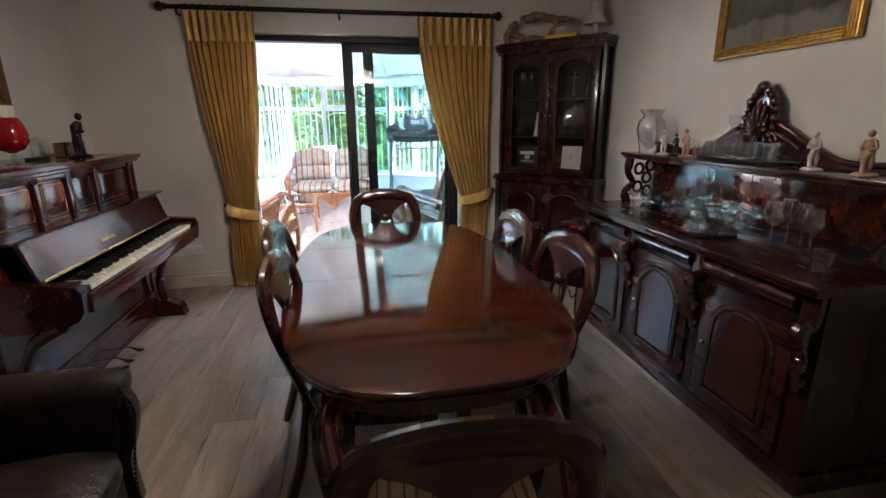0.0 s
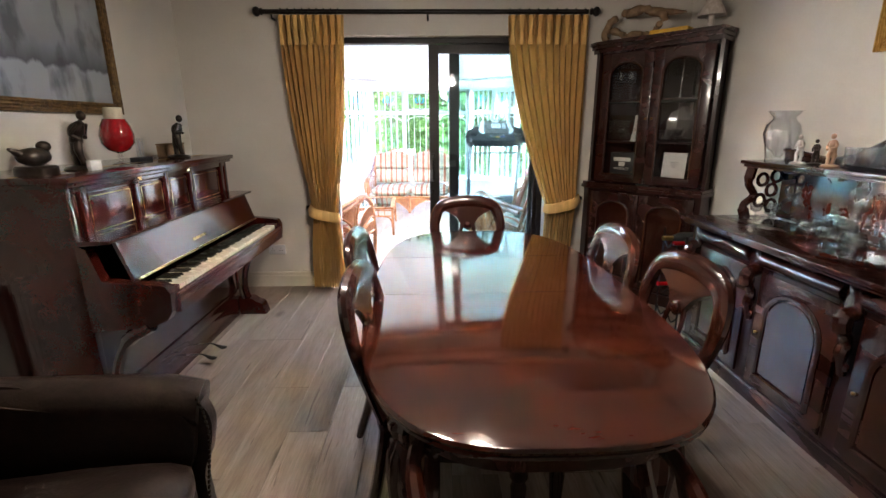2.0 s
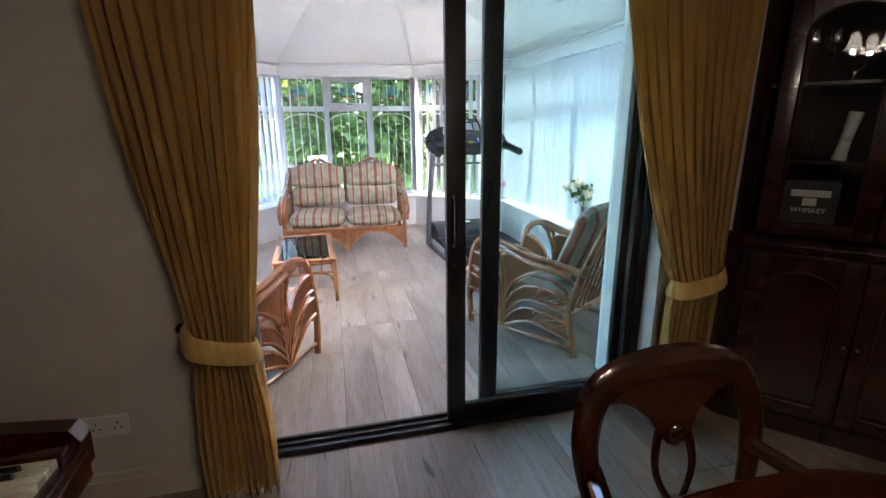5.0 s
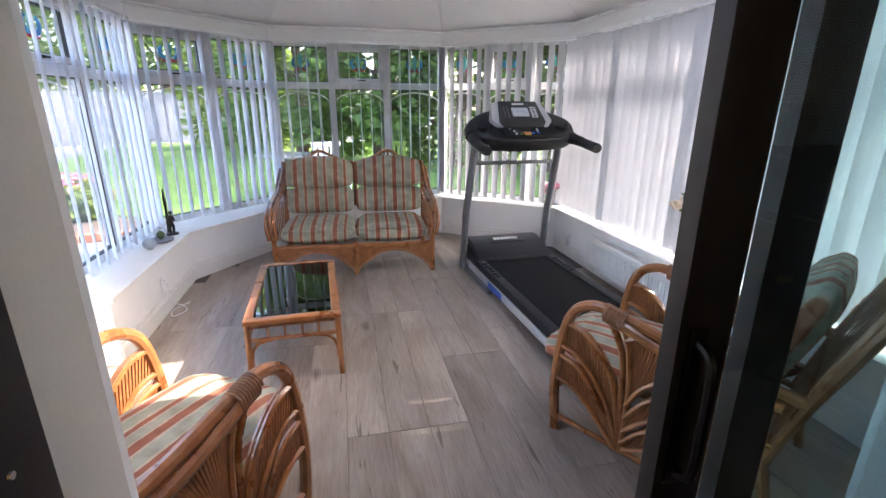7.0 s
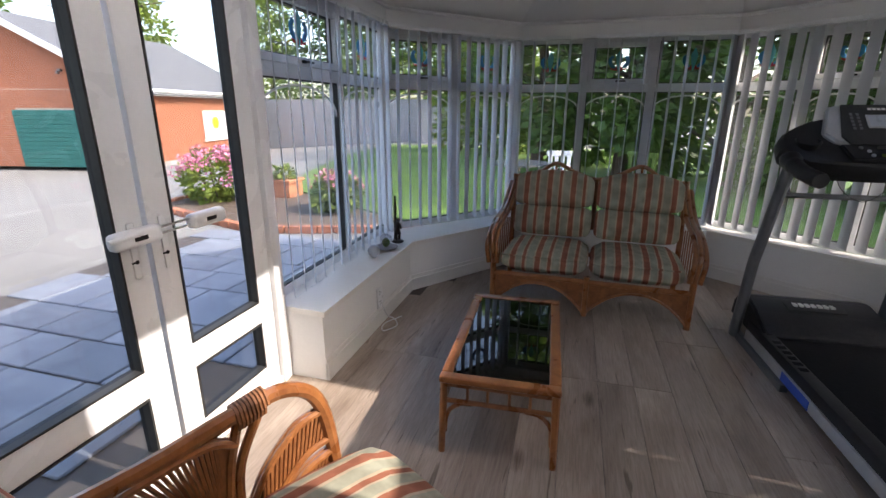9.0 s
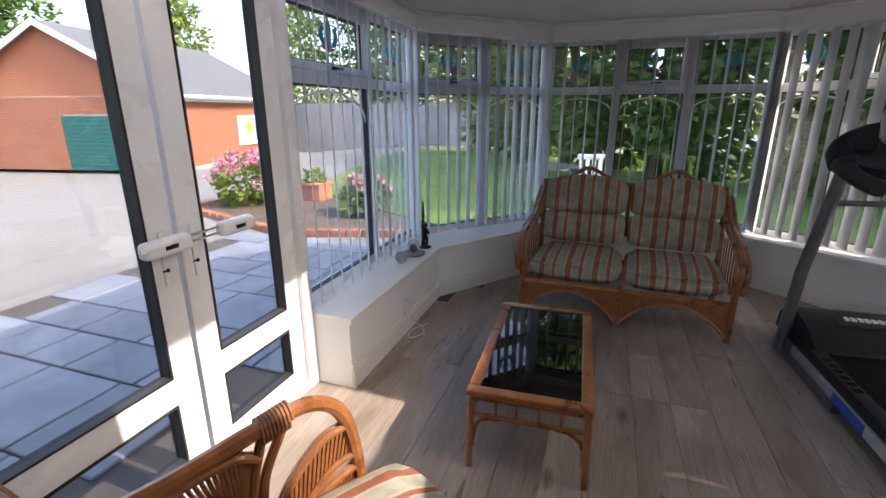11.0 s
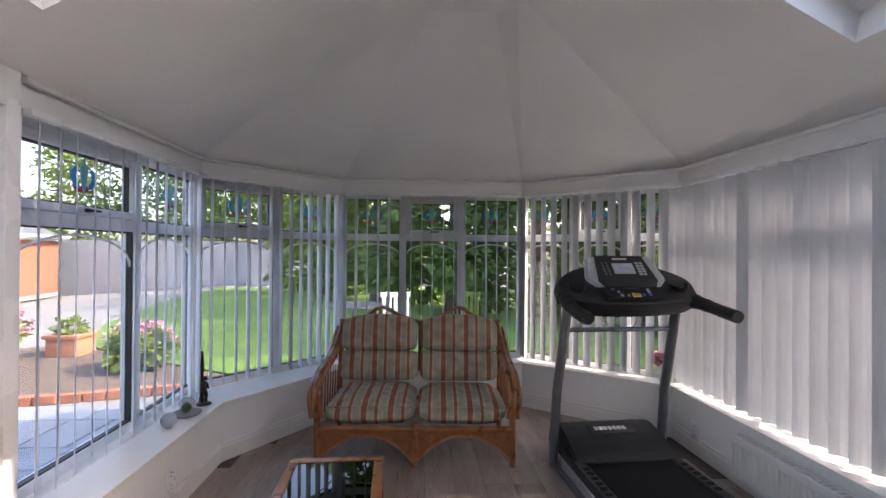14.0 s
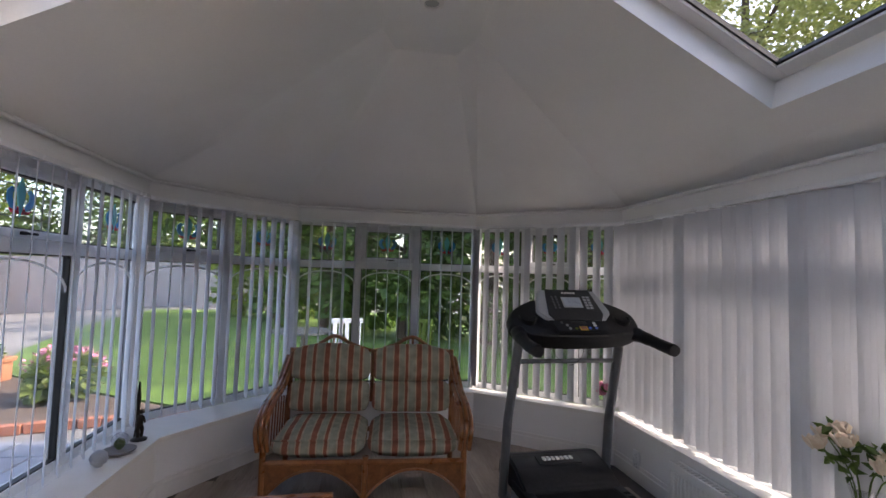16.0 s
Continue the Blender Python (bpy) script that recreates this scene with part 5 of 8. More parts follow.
# ---- radiator and small things on the sills ----
def radiator(name, m, length, height, label):
    r = thing(name, label, "radiator", at=m)
    n = int(length / 0.036)
    for nm, y in (("panel", 0.0), ("panel", -0.065)):
        bm = bmesh.new()
        prof = []
        for k in range(n):
            x = length * k / n
            w = length / n
            prof += [(x + w * 0.15, 0.0), (x + w * 0.3, 0.009), (x + w * 0.7, 0.009), (x + w * 0.85, 0.0)]
        lo = [bm.verts.new((x, y - d, 0.05)) for x, d in prof]
        hi = [bm.verts.new((x, y - d, height - 0.05)) for x, d in prof]
        for k in range(len(prof) - 1):
            bm.faces.new((lo[k], lo[k + 1], hi[k + 1], hi[k]))
        box(bm, 0, y - 0.006, 0, length, y + 0.01, 0.05, 0.004)
        box(bm, 0, y - 0.006, height - 0.05, length, y + 0.01, height, 0.004)
        part(nm, bm, WHITE_PAINT, r)
    bm = bmesh.new()
    box(bm, 0, -0.0002, 0, length * 0.35 / n, 0.0448, 0.006)
    bar = mesh_of("grille_bar", bm, WHITE_PAINT, False)
    for k in range(n):
        o = new("grille_bar", bar)
        o.parent = r
        o.matrix_basis = pose(length * (k + 0.2) / n, -0.055, height - 0.012)
    bm = bmesh.new()
    for x in (0.1, length - 0.1):
        box(bm, x - 0.015, 0.009, 0.1, x + 0.015, 0.035, height - 0.1)
    part("bracket", bm, WHITE_PAINT, r, smooth=False)
    return r


radiator("radiator", pose(1.72, 7.05, 0.07, 0, 0, -90), 1.35, 0.28, "low white ribbed radiator under the window sill")
radiator("radiator", pose(LX + 0.035, 0.1, 0.12, 0, 0, 90), 1.55, 0.6, "cream ribbed radiator on the wall beside the piano")


def petal_rose(bm, at, r, rnd):
    for k in range(9):
        a = k * 2.4 + rnd.random()
        tilt = 0.25 + 0.08 * k
        b2 = bmesh.new()
        bmesh.ops.create_icosphere(b2, subdivisions=1, radius=r * (0.45 + 0.06 * k))
        bmesh.ops.scale(b2, vec=(0.9, 0.25, 1.0), verts=b2.verts)
        add(bm, b2, Matrix.Translation(at) @ pose(0, 0, 0, 0, 0, math.degrees(a)) @ pose(0, r * 0.09 * k, r * 0.06 * (4 - k), -tilt * 40))


def leaf(bm, at, way, size, rnd):
    d = Vector(way).normalized()
    s = d.cross(Vector((rnd.uniform(-1, 1), rnd.uniform(-1, 1), rnd.uniform(0.2, 1)))).normalized()
    n = d.cross(s) * 0.15
    p = Vector(at)
    v = [bm.verts.new(p + size * q) for q in (d * 0, d * 0.4 + s * 0.3 + n, d * 1.0, d * 0.4 - s * 0.3 + n, d * 0.5 - n)]
    bm.faces.new((v[0], v[1], v[4]))
    bm.faces.new((v[1], v[2], v[4]))
    bm.faces.new((v[2], v[3], v[4]))
    bm.faces.new((v[3], v[0], v[4]))


def flower_vase(at, label, petals, tall, spread, count, glass_h, glass_r, seed):
    rnd = random.Random(seed)
    v = thing("flower_vase", label, "flower vase", at=pose(*at))
    bm = bmesh.new()
    lathe(bm, [(glass_r * 0.75, 0.0), (glass_r * 0.6, glass_h * 0.3), (glass_r * 0.62, glass_h * 0.6), (glass_r * 1.1, glass_h), (glass_r * 1.0, glass_h), (glass_r * 0.56, glass_h * 0.6), (glass_r * 0.54, glass_h * 0.3), (glass_r * 0.6, 0.012)], 20)
    part("glass", bm, CRYSTAL, v, "clear glass vase")
    stems, leaves = bmesh.new(), bmesh.new()
    for k in range(count):
        a = k * 2.4
        rr = spread * math.sqrt((k + 0.5) / count)
        top = Vector((rr * math.cos(a), rr * math.sin(a), tall - 0.35 * rr + rnd.uniform(-0.05, 0.04)))
        tube(stems, smooth_line([(0.01 * math.cos(a), 0.01 * math.sin(a), 0.03), (0.3 * top.x, 0.3 * top.y, glass_h + 0.03), top], 4), 0.003, 5)
        bm = bmesh.new()
        petal_rose(bm, top, 0.042 if count < 14 else 0.05, rnd)
        part("flower", bm, petals, v)
        for j in range(6):
            q = top * rnd.uniform(0.55, 0.95)
            q.z = glass_h + (tall - glass_h) * rnd.uniform(0.25, 0.95)
            leaf(leaves, q, (rnd.uniform(-1, 1), rnd.uniform(-1, 1), rnd.uniform(-0.2, 0.6)), 0.07, rnd)
    part("stems", stems, LEAF_DARK, v)
    part("leaves", leaves, LEAF_DARK, v, "dark green leaves", smooth=False)
    return v


flower_vase((1.83, 5.95, SILL), "glass vase of cream and pale pink silk roses on the sill", CREAM_PETAL, 0.48, 0.2, 11, 0.24, 0.055, 3)
flower_vase((1.74, 8.0, SILL), "glass vase of pink carnations on the corner sill", PINK_PETAL, 0.22, 0.1, 9, 0.13, 0.06, 4)

orn = thing("glass_ball", "small pale blue glass ball on the window sill", "ornament", at=pose(-1.84, 7.1, SILL))
bm = bmesh.new()
ball(bm, (0, 0, 0.045), 0.046)
lathe(bm, [(0.02, 0), (0.018, 0.006)], 12)
part("ball", bm, LCD, orn)
dish = thing("ornament_tray", "stone dish with a green glass snow globe", "ornament", at=pose(-1.83, 7.3, SILL))
bm = bmesh.new()
lathe(bm, [(0.05, 0), (0.085, 0.012), (0.09, 0.022), (0.08, 0.022), (0.05, 0.014)], 20)
part("dish", bm, GREY_RENDER, dish)
bm = bmesh.new()
ball(bm, (0, 0, 0.075), 0.048)
part("globe", bm, CRYSTAL, dish, "clear glass globe")
bm = bmesh.new()
ball(bm, (0, 0.0, 0.055), 0.03, (1, 1, 1.2))
part("green_core", bm, LEAF, dish, "green moss figure")


def figurine(name, at, h, material, label, category="figurine", seed=1, base=None, lean=0.0):
    """A small abstract standing figure, one mesh."""
    rnd = random.Random(seed)
    bm = bmesh.new()
    lathe(bm, [(0.24 * h, 0), (0.25 * h, 0.03 * h), (0.2 * h, 0.07 * h), (0.08 * h, 0.09 * h)], 14)
    tube(bm, smooth_line([(-0.05 * h, 0, 0.08 * h), (-0.06 * h, 0.02 * h, 0.3 * h), (-0.03 * h, 0, 0.5 * h)], 4), [0.05 * h] * 4 + [0.065 * h] * 5, 8)
    tube(bm, smooth_line([(0.08 * h, 0, 0.08 * h), (0.05 * h, -0.05 * h, 0.32 * h), (0.03 * h, 0, 0.5 * h)], 4), [0.05 * h] * 4 + [0.065 * h] * 5, 8)
    tube(bm, smooth_line([(0, 0, 0.46 * h), (0.01 * h, 0.01 * h, 0.62 * h), (0.03 * h + lean, 0, 0.8 * h)], 4), [0.1 * h, 0.1 * h, 0.095 * h, 0.1 * h, 0.115 * h, 0.12 * h, 0.11 * h, 0.08 * h, 0.05 * h], 10)
    for sg in (-1, 1):
        tube(bm, smooth_line([(0.03 * h + lean, sg * 0.1 * h, 0.76 * h), (0.05 * h, sg * 0.16 * h, 0.6 * h), (0.12 * h, sg * 0.06 * h, 0.5 * h + rnd.uniform(0, 0.08) * h)], 4), 0.035 * h, 7)
    ball(bm, (0.05 * h + lean, 0, 0.9 * h), 0.075 * h, (1, 0.9, 1.15))
    ob = part(name, bm, material, None, angle=60)
    ob.matrix_world = at
    return tagged(ob, label, category)


figurine("figurine", pose(-1.82, 7.52, SILL, 0, 0, 60), 0.2, BRONZE, "small dark figurine on the corner sill", seed=5)
pole = thing("blind_wand", "thin wooden ornament stick standing on the corner sill", "ornament", at=pose(-1.86, 7.58, SILL))
bm = bmesh.new()
lathe(bm, [(0.02, 0), (0.014, 0.05), (0.01, 0.2), (0.014, 0.25), (0.01, 0.3), (0.005, 0.36)], 10)
part("stick", bm, BRONZE, pole)
gn = figurine("gnome", pose(1.83, 4.95, SILL, 0, 0, 180), 0.22, TERRACOTTA, "small painted garden gnome ornament on the sill", seed=9)
for at, lab in ((pose(-1.725, 6.9, 0.2, 0, 90, 0), "white double wall socket on the low wall"), (pose(-1.36, BY - 0.004, 0.34, 90), "white double wall socket beside the curtain"), (pose(1.73, 7.55, 0.16, 0, -90, 0), "white wall socket behind the treadmill")):
    so = thing("wall_socket", lab, "socket", at=at)
    bm = bmesh.new()
    box(bm, -0.073, -0.043, -0.001, 0.073, 0.043, 0.009, 0.003)
    part("plate", bm, UPVC, so)
    bm = bmesh.new()
    for sx in (-0.036, 0.036):
        for dx, dy in ((0, 0.014), (-0.011, -0.008), (0.011, -0.008)):
            box(bm, sx + dx - 0.003, dy - 0.004, 0.009, sx + dx + 0.003, dy + 0.004, 0.0098)
    part("holes", bm, GASKET, so, smooth=False)
cable = thing("cable", "thin white cable lying in a loop on the floor", "cable")
bm = bmesh.new()
tube(bm, smooth_line([(-1.71, 6.9, 0.17), (-1.69, 6.95, 0.05), (-1.66, 7.0, 0.006), (-1.6, 6.9, 0.006), (-1.66, 6.8, 0.006), (-1.69, 6.9, 0.01), (-1.62, 7.05, 0.006)], 6), 0.004, 6)
part("cord", bm, UPVC, cable)

# ---- dining room ----
def curtain(xs_top, xs_tie, xs_bot, z_tie, side, label):
    c = thing("curtain", label, "curtain", "curtains of the sliding door")
    top, n, m = 2.215, 90, 40
    bm = bmesh.new()
    grid = []
    for j in range(m + 1):
        z = top - (top - 0.02) * j / m
        if z > z_tie:
            u = (top - z) / (top - z_tie)
            e = u ** 1.6
            a = xs_top[0] + (xs_tie[0] - xs_top[0]) * e
            b = xs_top[1] + (xs_tie[1] - xs_top[1]) * e
            amp = 0.03 - 0.008 * u
        else:
            u = (z_tie - z) / z_tie
            e = min(1.0, u * 1.6) ** 0.7
            a = xs_tie[0] + (xs_bot[0] - xs_tie[0]) * e
            b = xs_tie[1] + (xs_bot[1] - xs_tie[1]) * e
            amp = 0.022 + 0.016 * u
        pinch = math.exp(-((z - z_tie) / 0.05) ** 2)
        head = math.exp(-((z - 2.1) / 0.03) ** 2)
        row = []
        for k in range(n + 1):
            s = k / n
            ph = 2 * math.pi * (11 * s + 0.25 * math.sin(9 * s) + 0.12 * math.sin(3.0 * z + 5 * s))
            y = 3.77 + amp * (1 - 0.45 * pinch) * math.sin(ph) + 0.012 * math.sin(3 * ph + z * 2) * (0.4 + 0.6 * head) - 0.03 * (1 - abs(2 * s - 1)) * (0.5 + pinch)
            row.append(bm.verts.new((a + (b - a) * s + 0.006 * math.sin(ph * 2), y, z)))
        grid.append(row)
    for r0, r1 in zip(grid, grid[1:]):
        for k in range(n):
            bm.faces.new((r0[k], r0[k + 1], r1[k + 1], r1[k]))
    bmesh.ops.solidify(bm, geom=bm.faces[:], thickness=0.003)
    part("drape", bm, CURTAIN, c, angle=80)
    bm = bmesh.new()
    for k in range(9):
        s = (k + 0.5) / 9
        x = xs_top[0] + (xs_top[1] - xs_top[0]) * s
        for d in (-0.012, 0.0, 0.012):
            tube(bm, [(x + d, 3.735, 2.21), (x + d * 0.4, 3.728, 2.1), (x + d, 3.737, 2.0)], [0.007, 0.006, 0.007], 6)
    part("pleats", bm, CURTAIN, c, "stitched pinch pleats")
    bm = bmesh.new()
    a, b = xs_tie
    hook = (b + 0.05, BY - 0.03, z_tie + 0.06) if side > 0 else (a - 0.05, BY - 0.03, z_tie + 0.06)
    loop = smooth_line([(hook[0], hook[1], hook[2]), ((a + b) / 2 + side * 0.08, 3.7, z_tie + 0.03), ((a + b) / 2 - side * 0.1, 3.7, z_tie - 0.01), ((a - 0.01) if side > 0 else (b + 0.01), 3.77, z_tie - 0.005), ((a + b) / 2, 3.83, z_tie + 0.02)], 6)
    tube(bm, loop, 0.042, 8, 0.2, up=(0, 1, 0))
    part("tieback", bm, CURTAIN, c, "matching cloth tieback")
    bm = bmesh.new()
    lathe(bm, [(0.012, 0), (0.012, 0.03), (0.02, 0.035), (0.02, 0.045)], 10)
    bmesh.ops.transform(bm, matrix=pose(hook[0], BY, hook[2], 90), verts=bm.verts)
    part("tieback_hook", bm, IRON, c, "black wall hook")
    return c


curtain((-1.145, -0.645), (-0.99, -0.79), (-1.03, -0.755), 0.66, -1, "gold pleated curtain tied back beside the piano")
curtain((0.62, 1.25), (0.99, 1.25), (0.98, 1.22), 0.72, 1, "gold pleated curtain tied back beside the corner cabinet")
rod = thing("curtain_rod", "dark turned wooden curtain pole above the sliding door", "curtain rod")
bm = bmesh.new()
tube(bm, [(-1.28, 3.79, 2.245), (1.25, 3.79, 2.245)], 0.017, 12)
part("pole", bm, IRON, rod)
for sx in (-1, 1):
    bm = bmesh.new()
    lathe(bm, [(0.017, 0), (0.028, 0.008), (0.02, 0.02), (0.036, 0.04), (0.034, 0.06), (0.012, 0.078)], 14)
    bmesh.ops.transform(bm, matrix=pose(sx * 1.265, 3.79, 2.245, 0, sx * 90, 0), verts=bm.verts)
    part("finial", bm, IRON, rod)
for x in (-1.2, 0.0, 1.2):
    bm = bmesh.new()
    tube(bm, [(x, BY, 2.2), (x, 3.8, 2.2), (x, 3.79, 2.226)], 0.008, 8)
    part("bracket", bm, IRON, rod)
for k in range(18):
    x = (-1.13 + k * 0.055) if k < 9 else (0.64 + (k - 9) * 0.073)
    bm = bmesh.new()
    tube(bm, [(x, 3.79 + 0.023 * math.cos(a), 2.245 + 0.023 * math.sin(a)) for a in [2 * math.pi * j / 12 for j in range(13)]], 0.004, 5)
    part("ring", bm, IRON, rod)


# ---- dining table ----
TX, TY, TW, TL, TZ = 0.29, 1.68, 0.52, 1.02, 0.755


def stadium(w, l, n=14, p=3.1):
    """Outline with straight long sides and full rounded ends."""
    out = []
    for k in range(4 * n):
        a = 2 * math.pi * k / (4 * n)
        c, s = math.cos(a), math.sin(a)
        e = 2 / p
        x = w * math.copysign(abs(c) ** e, c)
        y = math.copysign(abs(s) ** e, s) * l
        out.append((x, y))
    return out


def dining_table():
    t = thing("dining_table", "long polished mahogany dining table with rounded ends", "table", at=pose(TX, TY, 0, 0, 0, 1.0))
    bm = bmesh.new()
    rings = []
    for d, z in ((0.03, -0.036), (0.012, -0.034), (0.004, -0.028), (0.012, -0.021), (0.002, -0.014), (0.0, -0.007), (0.006, -0.001), (0.016, 0.0)):
        rings.append([(x, y, TZ + z) for x, y in stadium(TW - d, TL - d)])
    loft(bm, rings)
    part("tabletop", bm, TABLETOP, t)
    for y in (-0.1, 0.42):
        bm = bmesh.new()
        box(bm, -TW + 0.02, y - 0.0009, TZ - 0.002, TW - 0.02, y + 0.0009, TZ + 0.0004)
        part("leaf_joint", bm, DARK_WOOD, t, "thin joint between the table leaves", smooth=False)
    bm = bmesh.new()
    loft(bm, [[(x, y, z) for x, y in stadium(TW - dd, TL - dd)] for dd, z in ((0.07, TZ - 0.11), (0.062, TZ - 0.105), (0.062, TZ - 0.037))])
    part("apron", bm, MAHOGANY, t)
    for sx in (-1, 1):
        for sy in (-1, 1):
            bm = bmesh.new()
            prof = [(0.03, 0.0), (0.035, 0.02), (0.03, 0.05), (0.022, 0.07), (0.034, 0.09), (0.036, 0.12), (0.046, 0.2), (0.062, 0.32), (0.07, 0.42), (0.064, 0.49), (0.045, 0.53), (0.036, 0.545), (0.056, 0.56), (0.06, 0.585), (0.045, 0.6), (0.05, 0.655)]
            lathe(bm, prof, 40, ribs=10, rib_depth=0.07)
            bmesh.ops.translate(bm, vec=(sx * (TW - 0.17), sy * (TL - 0.35), 0), verts=bm.verts)
            leg = part("leg", bm, MAHOGANY, t, "turned and reeded leg")
            bm = bmesh.new()
            lathe(bm, [(0.014, -0.01), (0.014, 0.012)], 12)
            bmesh.ops.transform(bm, matrix=pose(sx * (TW - 0.17), sy * (TL - 0.35), 0.012, 0, 90, 0), verts=bm.verts)
            part("castor", bm, BRASS, leg, "small brass castor")
    return t


dining_table()


# ---- balloon back chairs ----
def balloon_chair(m, label, arms=False, group="chairs round the dining table"):
    """Faces +y in its own frame; the back stands at -y."""
    c = thing("dining_chair", label, "chair", group, at=m)
    W = 0.225 if not arms else 0.237
    yb = -0.23
    lean = lambda z: yb - 0.11 * max(0, (z - 0.44)) / 0.48
    # hoop
    pts = [(-0.145, 0.45), (-0.17, 0.55), (-0.2, 0.68), (-0.205, 0.78), (-0.17, 0.87), (-0.09, 0.903), (0, 0.912), (0.09, 0.903), (0.17, 0.87), (0.205, 0.78), (0.2, 0.68), (0.17, 0.55), (0.145, 0.45)]
    k = W / 0.225
    pth = smooth_line([(x * k, lean(z), z) for x, z in pts], 5)
    rad = [0.024 + 0.018 * max(0, math.sin(math.pi * i / (len(pth) - 1))) ** 2 for i in range(len(pth))]
    bm = bmesh.new()
    tube(bm, pth, rad, 10, 0.62, up=(0, 1, 0))
    part("back_hoop", bm, CHAIR_WOOD, c, "rounded balloon back hoop")
    # solid tongue under the crest, parting into two thin loops
    bm = bmesh.new()
    half = [(0.19, 0.89), (0.15, 0.866), (0.105, 0.846), (0.066, 0.815), (0.042, 0.775), (0.02, 0.745)]
    side = [(x * k, z) for x, z in half] + [(-x * k, z) for x, z in half[::-1]]
    slope = math.degrees(math.atan(0.11 / 0.48))
    prism(bm, [(x, z - 0.44) for x, z in side][::-1], 0.022, pose(0, yb + 0.011, 0.44, 90 + slope))
    part("splat", bm, CHAIR_WOOD, c, "carved solid tongue of the back")
    for sx in (-1, 1):
        bm = bmesh.new()
        pth = smooth_line([(sx * x * k, lean(z) + 0.002, z) for x, z in [(0.026, 0.78), (0.042, 0.73), (0.045, 0.67), (0.02, 0.61), (-0.012, 0.56), (-0.035, 0.5)]], 5)
        tube(bm, pth, [0.014 - 0.005 * min(1, i / 12) for i in range(len(pth))], 8, 0.55, up=(0, 1, 0))
        part("splat", bm, CHAIR_WOOD, c, "thin carved loop")
        bm = bmesh.new()
        pth = smooth_line([(sx * x * k, lean(z) - 0.002, z) for x, z in [(0.05, 0.82), (0.08, 0.865), (0.12, 0.872), (0.16, 0.84), (0.178, 0.78)]], 5)
        tube(bm, pth, 0.009, 8, 0.7, up=(0, 1, 0))
        part("moulding", bm, CHAIR_WOOD, c, "raised moulding inside the hoop")
    bm = bmesh.new()
    ball(bm, (0, lean(0.755) + 0.012, 0.755), 0.022, (1, 0.5, 1.3))
    part("boss", bm, CHAIR_WOOD, c, "small carved boss")
    bm = bmesh.new()
    tube(bm, smooth_line([(-0.15 * k, lean(0.5), 0.5), (0, lean(0.5) - 0.01, 0.49), (0.15 * k, lean(0.5), 0.5)], 5), 0.02, 8, 0.6, up=(0, 1, 0))
    part("cross_rail", bm, CHAIR_WOOD, c)
    # seat
    bm = bmesh.new()
    out = [(x, y) for x, y in stadium(W + 0.01, 0.235, 8, 5)]
    loft(bm, [[(x * s * (1 + 0.1 * y), y * s, z) for x, y in out] for s, z in ((0.98, 0.38), (1.0, 0.39), (1.0, 0.43), (0.96, 0.44))])
    part("seat_frame", bm, CHAIR_WOOD, c)
    bm = bmesh.new()
    loft(bm, [[(x * s * (1 + 0.1 * y), y * s, z) for x, y in out] for s, z in ((0.95, 0.43), (0.96, 0.45), (0.88, 0.472), (0.6, 0.484), (0.2, 0.488))])
    part("seat", bm, CREAM_STRIPE, c, "striped cream and brown upholstery", angle=80)
    for sx in (-1, 1):
        bm = bmesh.new()
        lathe(bm, [(0.013, 0), (0.016, 0.02), (0.014, 0.06), (0.026, 0.28), (0.02, 0.3), (0.03, 0.32), (0.026, 0.4)], 14, (sx * (W - 0.02), 0.2, 0))
        part("front_leg", bm, CHAIR_WOOD, c)
        bm = bmesh.new()
        tube(bm, smooth_line([(sx * (W - 0.055), yb - 0.1, 0.0), (sx * (W - 0.05), yb - 0.04, 0.2), (sx * (W - 0.055), yb, 0.42), (sx * (W - 0.075), lean(0.47), 0.47)], 5), [0.016] + [0.02] * 15, 8)
        part("back_leg", bm, CHAIR_WOOD, c)
        if arms:
            bm = bmesh.new()
            tube(bm, smooth_line([(sx * 0.2, lean(0.72), 0.7), (sx * 0.25, -0.12, 0.69), (sx * 0.285, 0.05, 0.675), (sx * 0.285, 0.17, 0.66), (sx * 0.26, 0.215, 0.6), (sx * 0.255, 0.13, 0.52), (sx * 0.25, 0.16, 0.44)], 5), 0.02, 9)
            part("arm", bm, CHAIR_WOOD, c, "scrolled open arm")
    return c


balloon_chair(pose(0.1, 1.31, 0, 0, 0, -94), "mahogany balloon back chair on the piano side of the table")
balloon_chair(pose(0.01, 1.88, 0, 0, 0, -93), "mahogany balloon back chair near the curtain end of the table")
balloon_chair(pose(0.6, 1.37, 0, 0, 0, 96), "mahogany balloon back chair pushed in beside the sideboard")
balloon_chair(pose(0.54, 1.9, 0, 0, 0, 93), "mahogany balloon back chair between table and corner cabinet")
balloon_chair(pose(0.25, 2.55, 0, 0, 0, 180), "mahogany balloon back carver chair before the sliding door", True)
balloon_chair(pose(0.26, 0.62, 0.0, 0, 0, -3), "mahogany balloon back carver chair with open arms and striped seat", True)


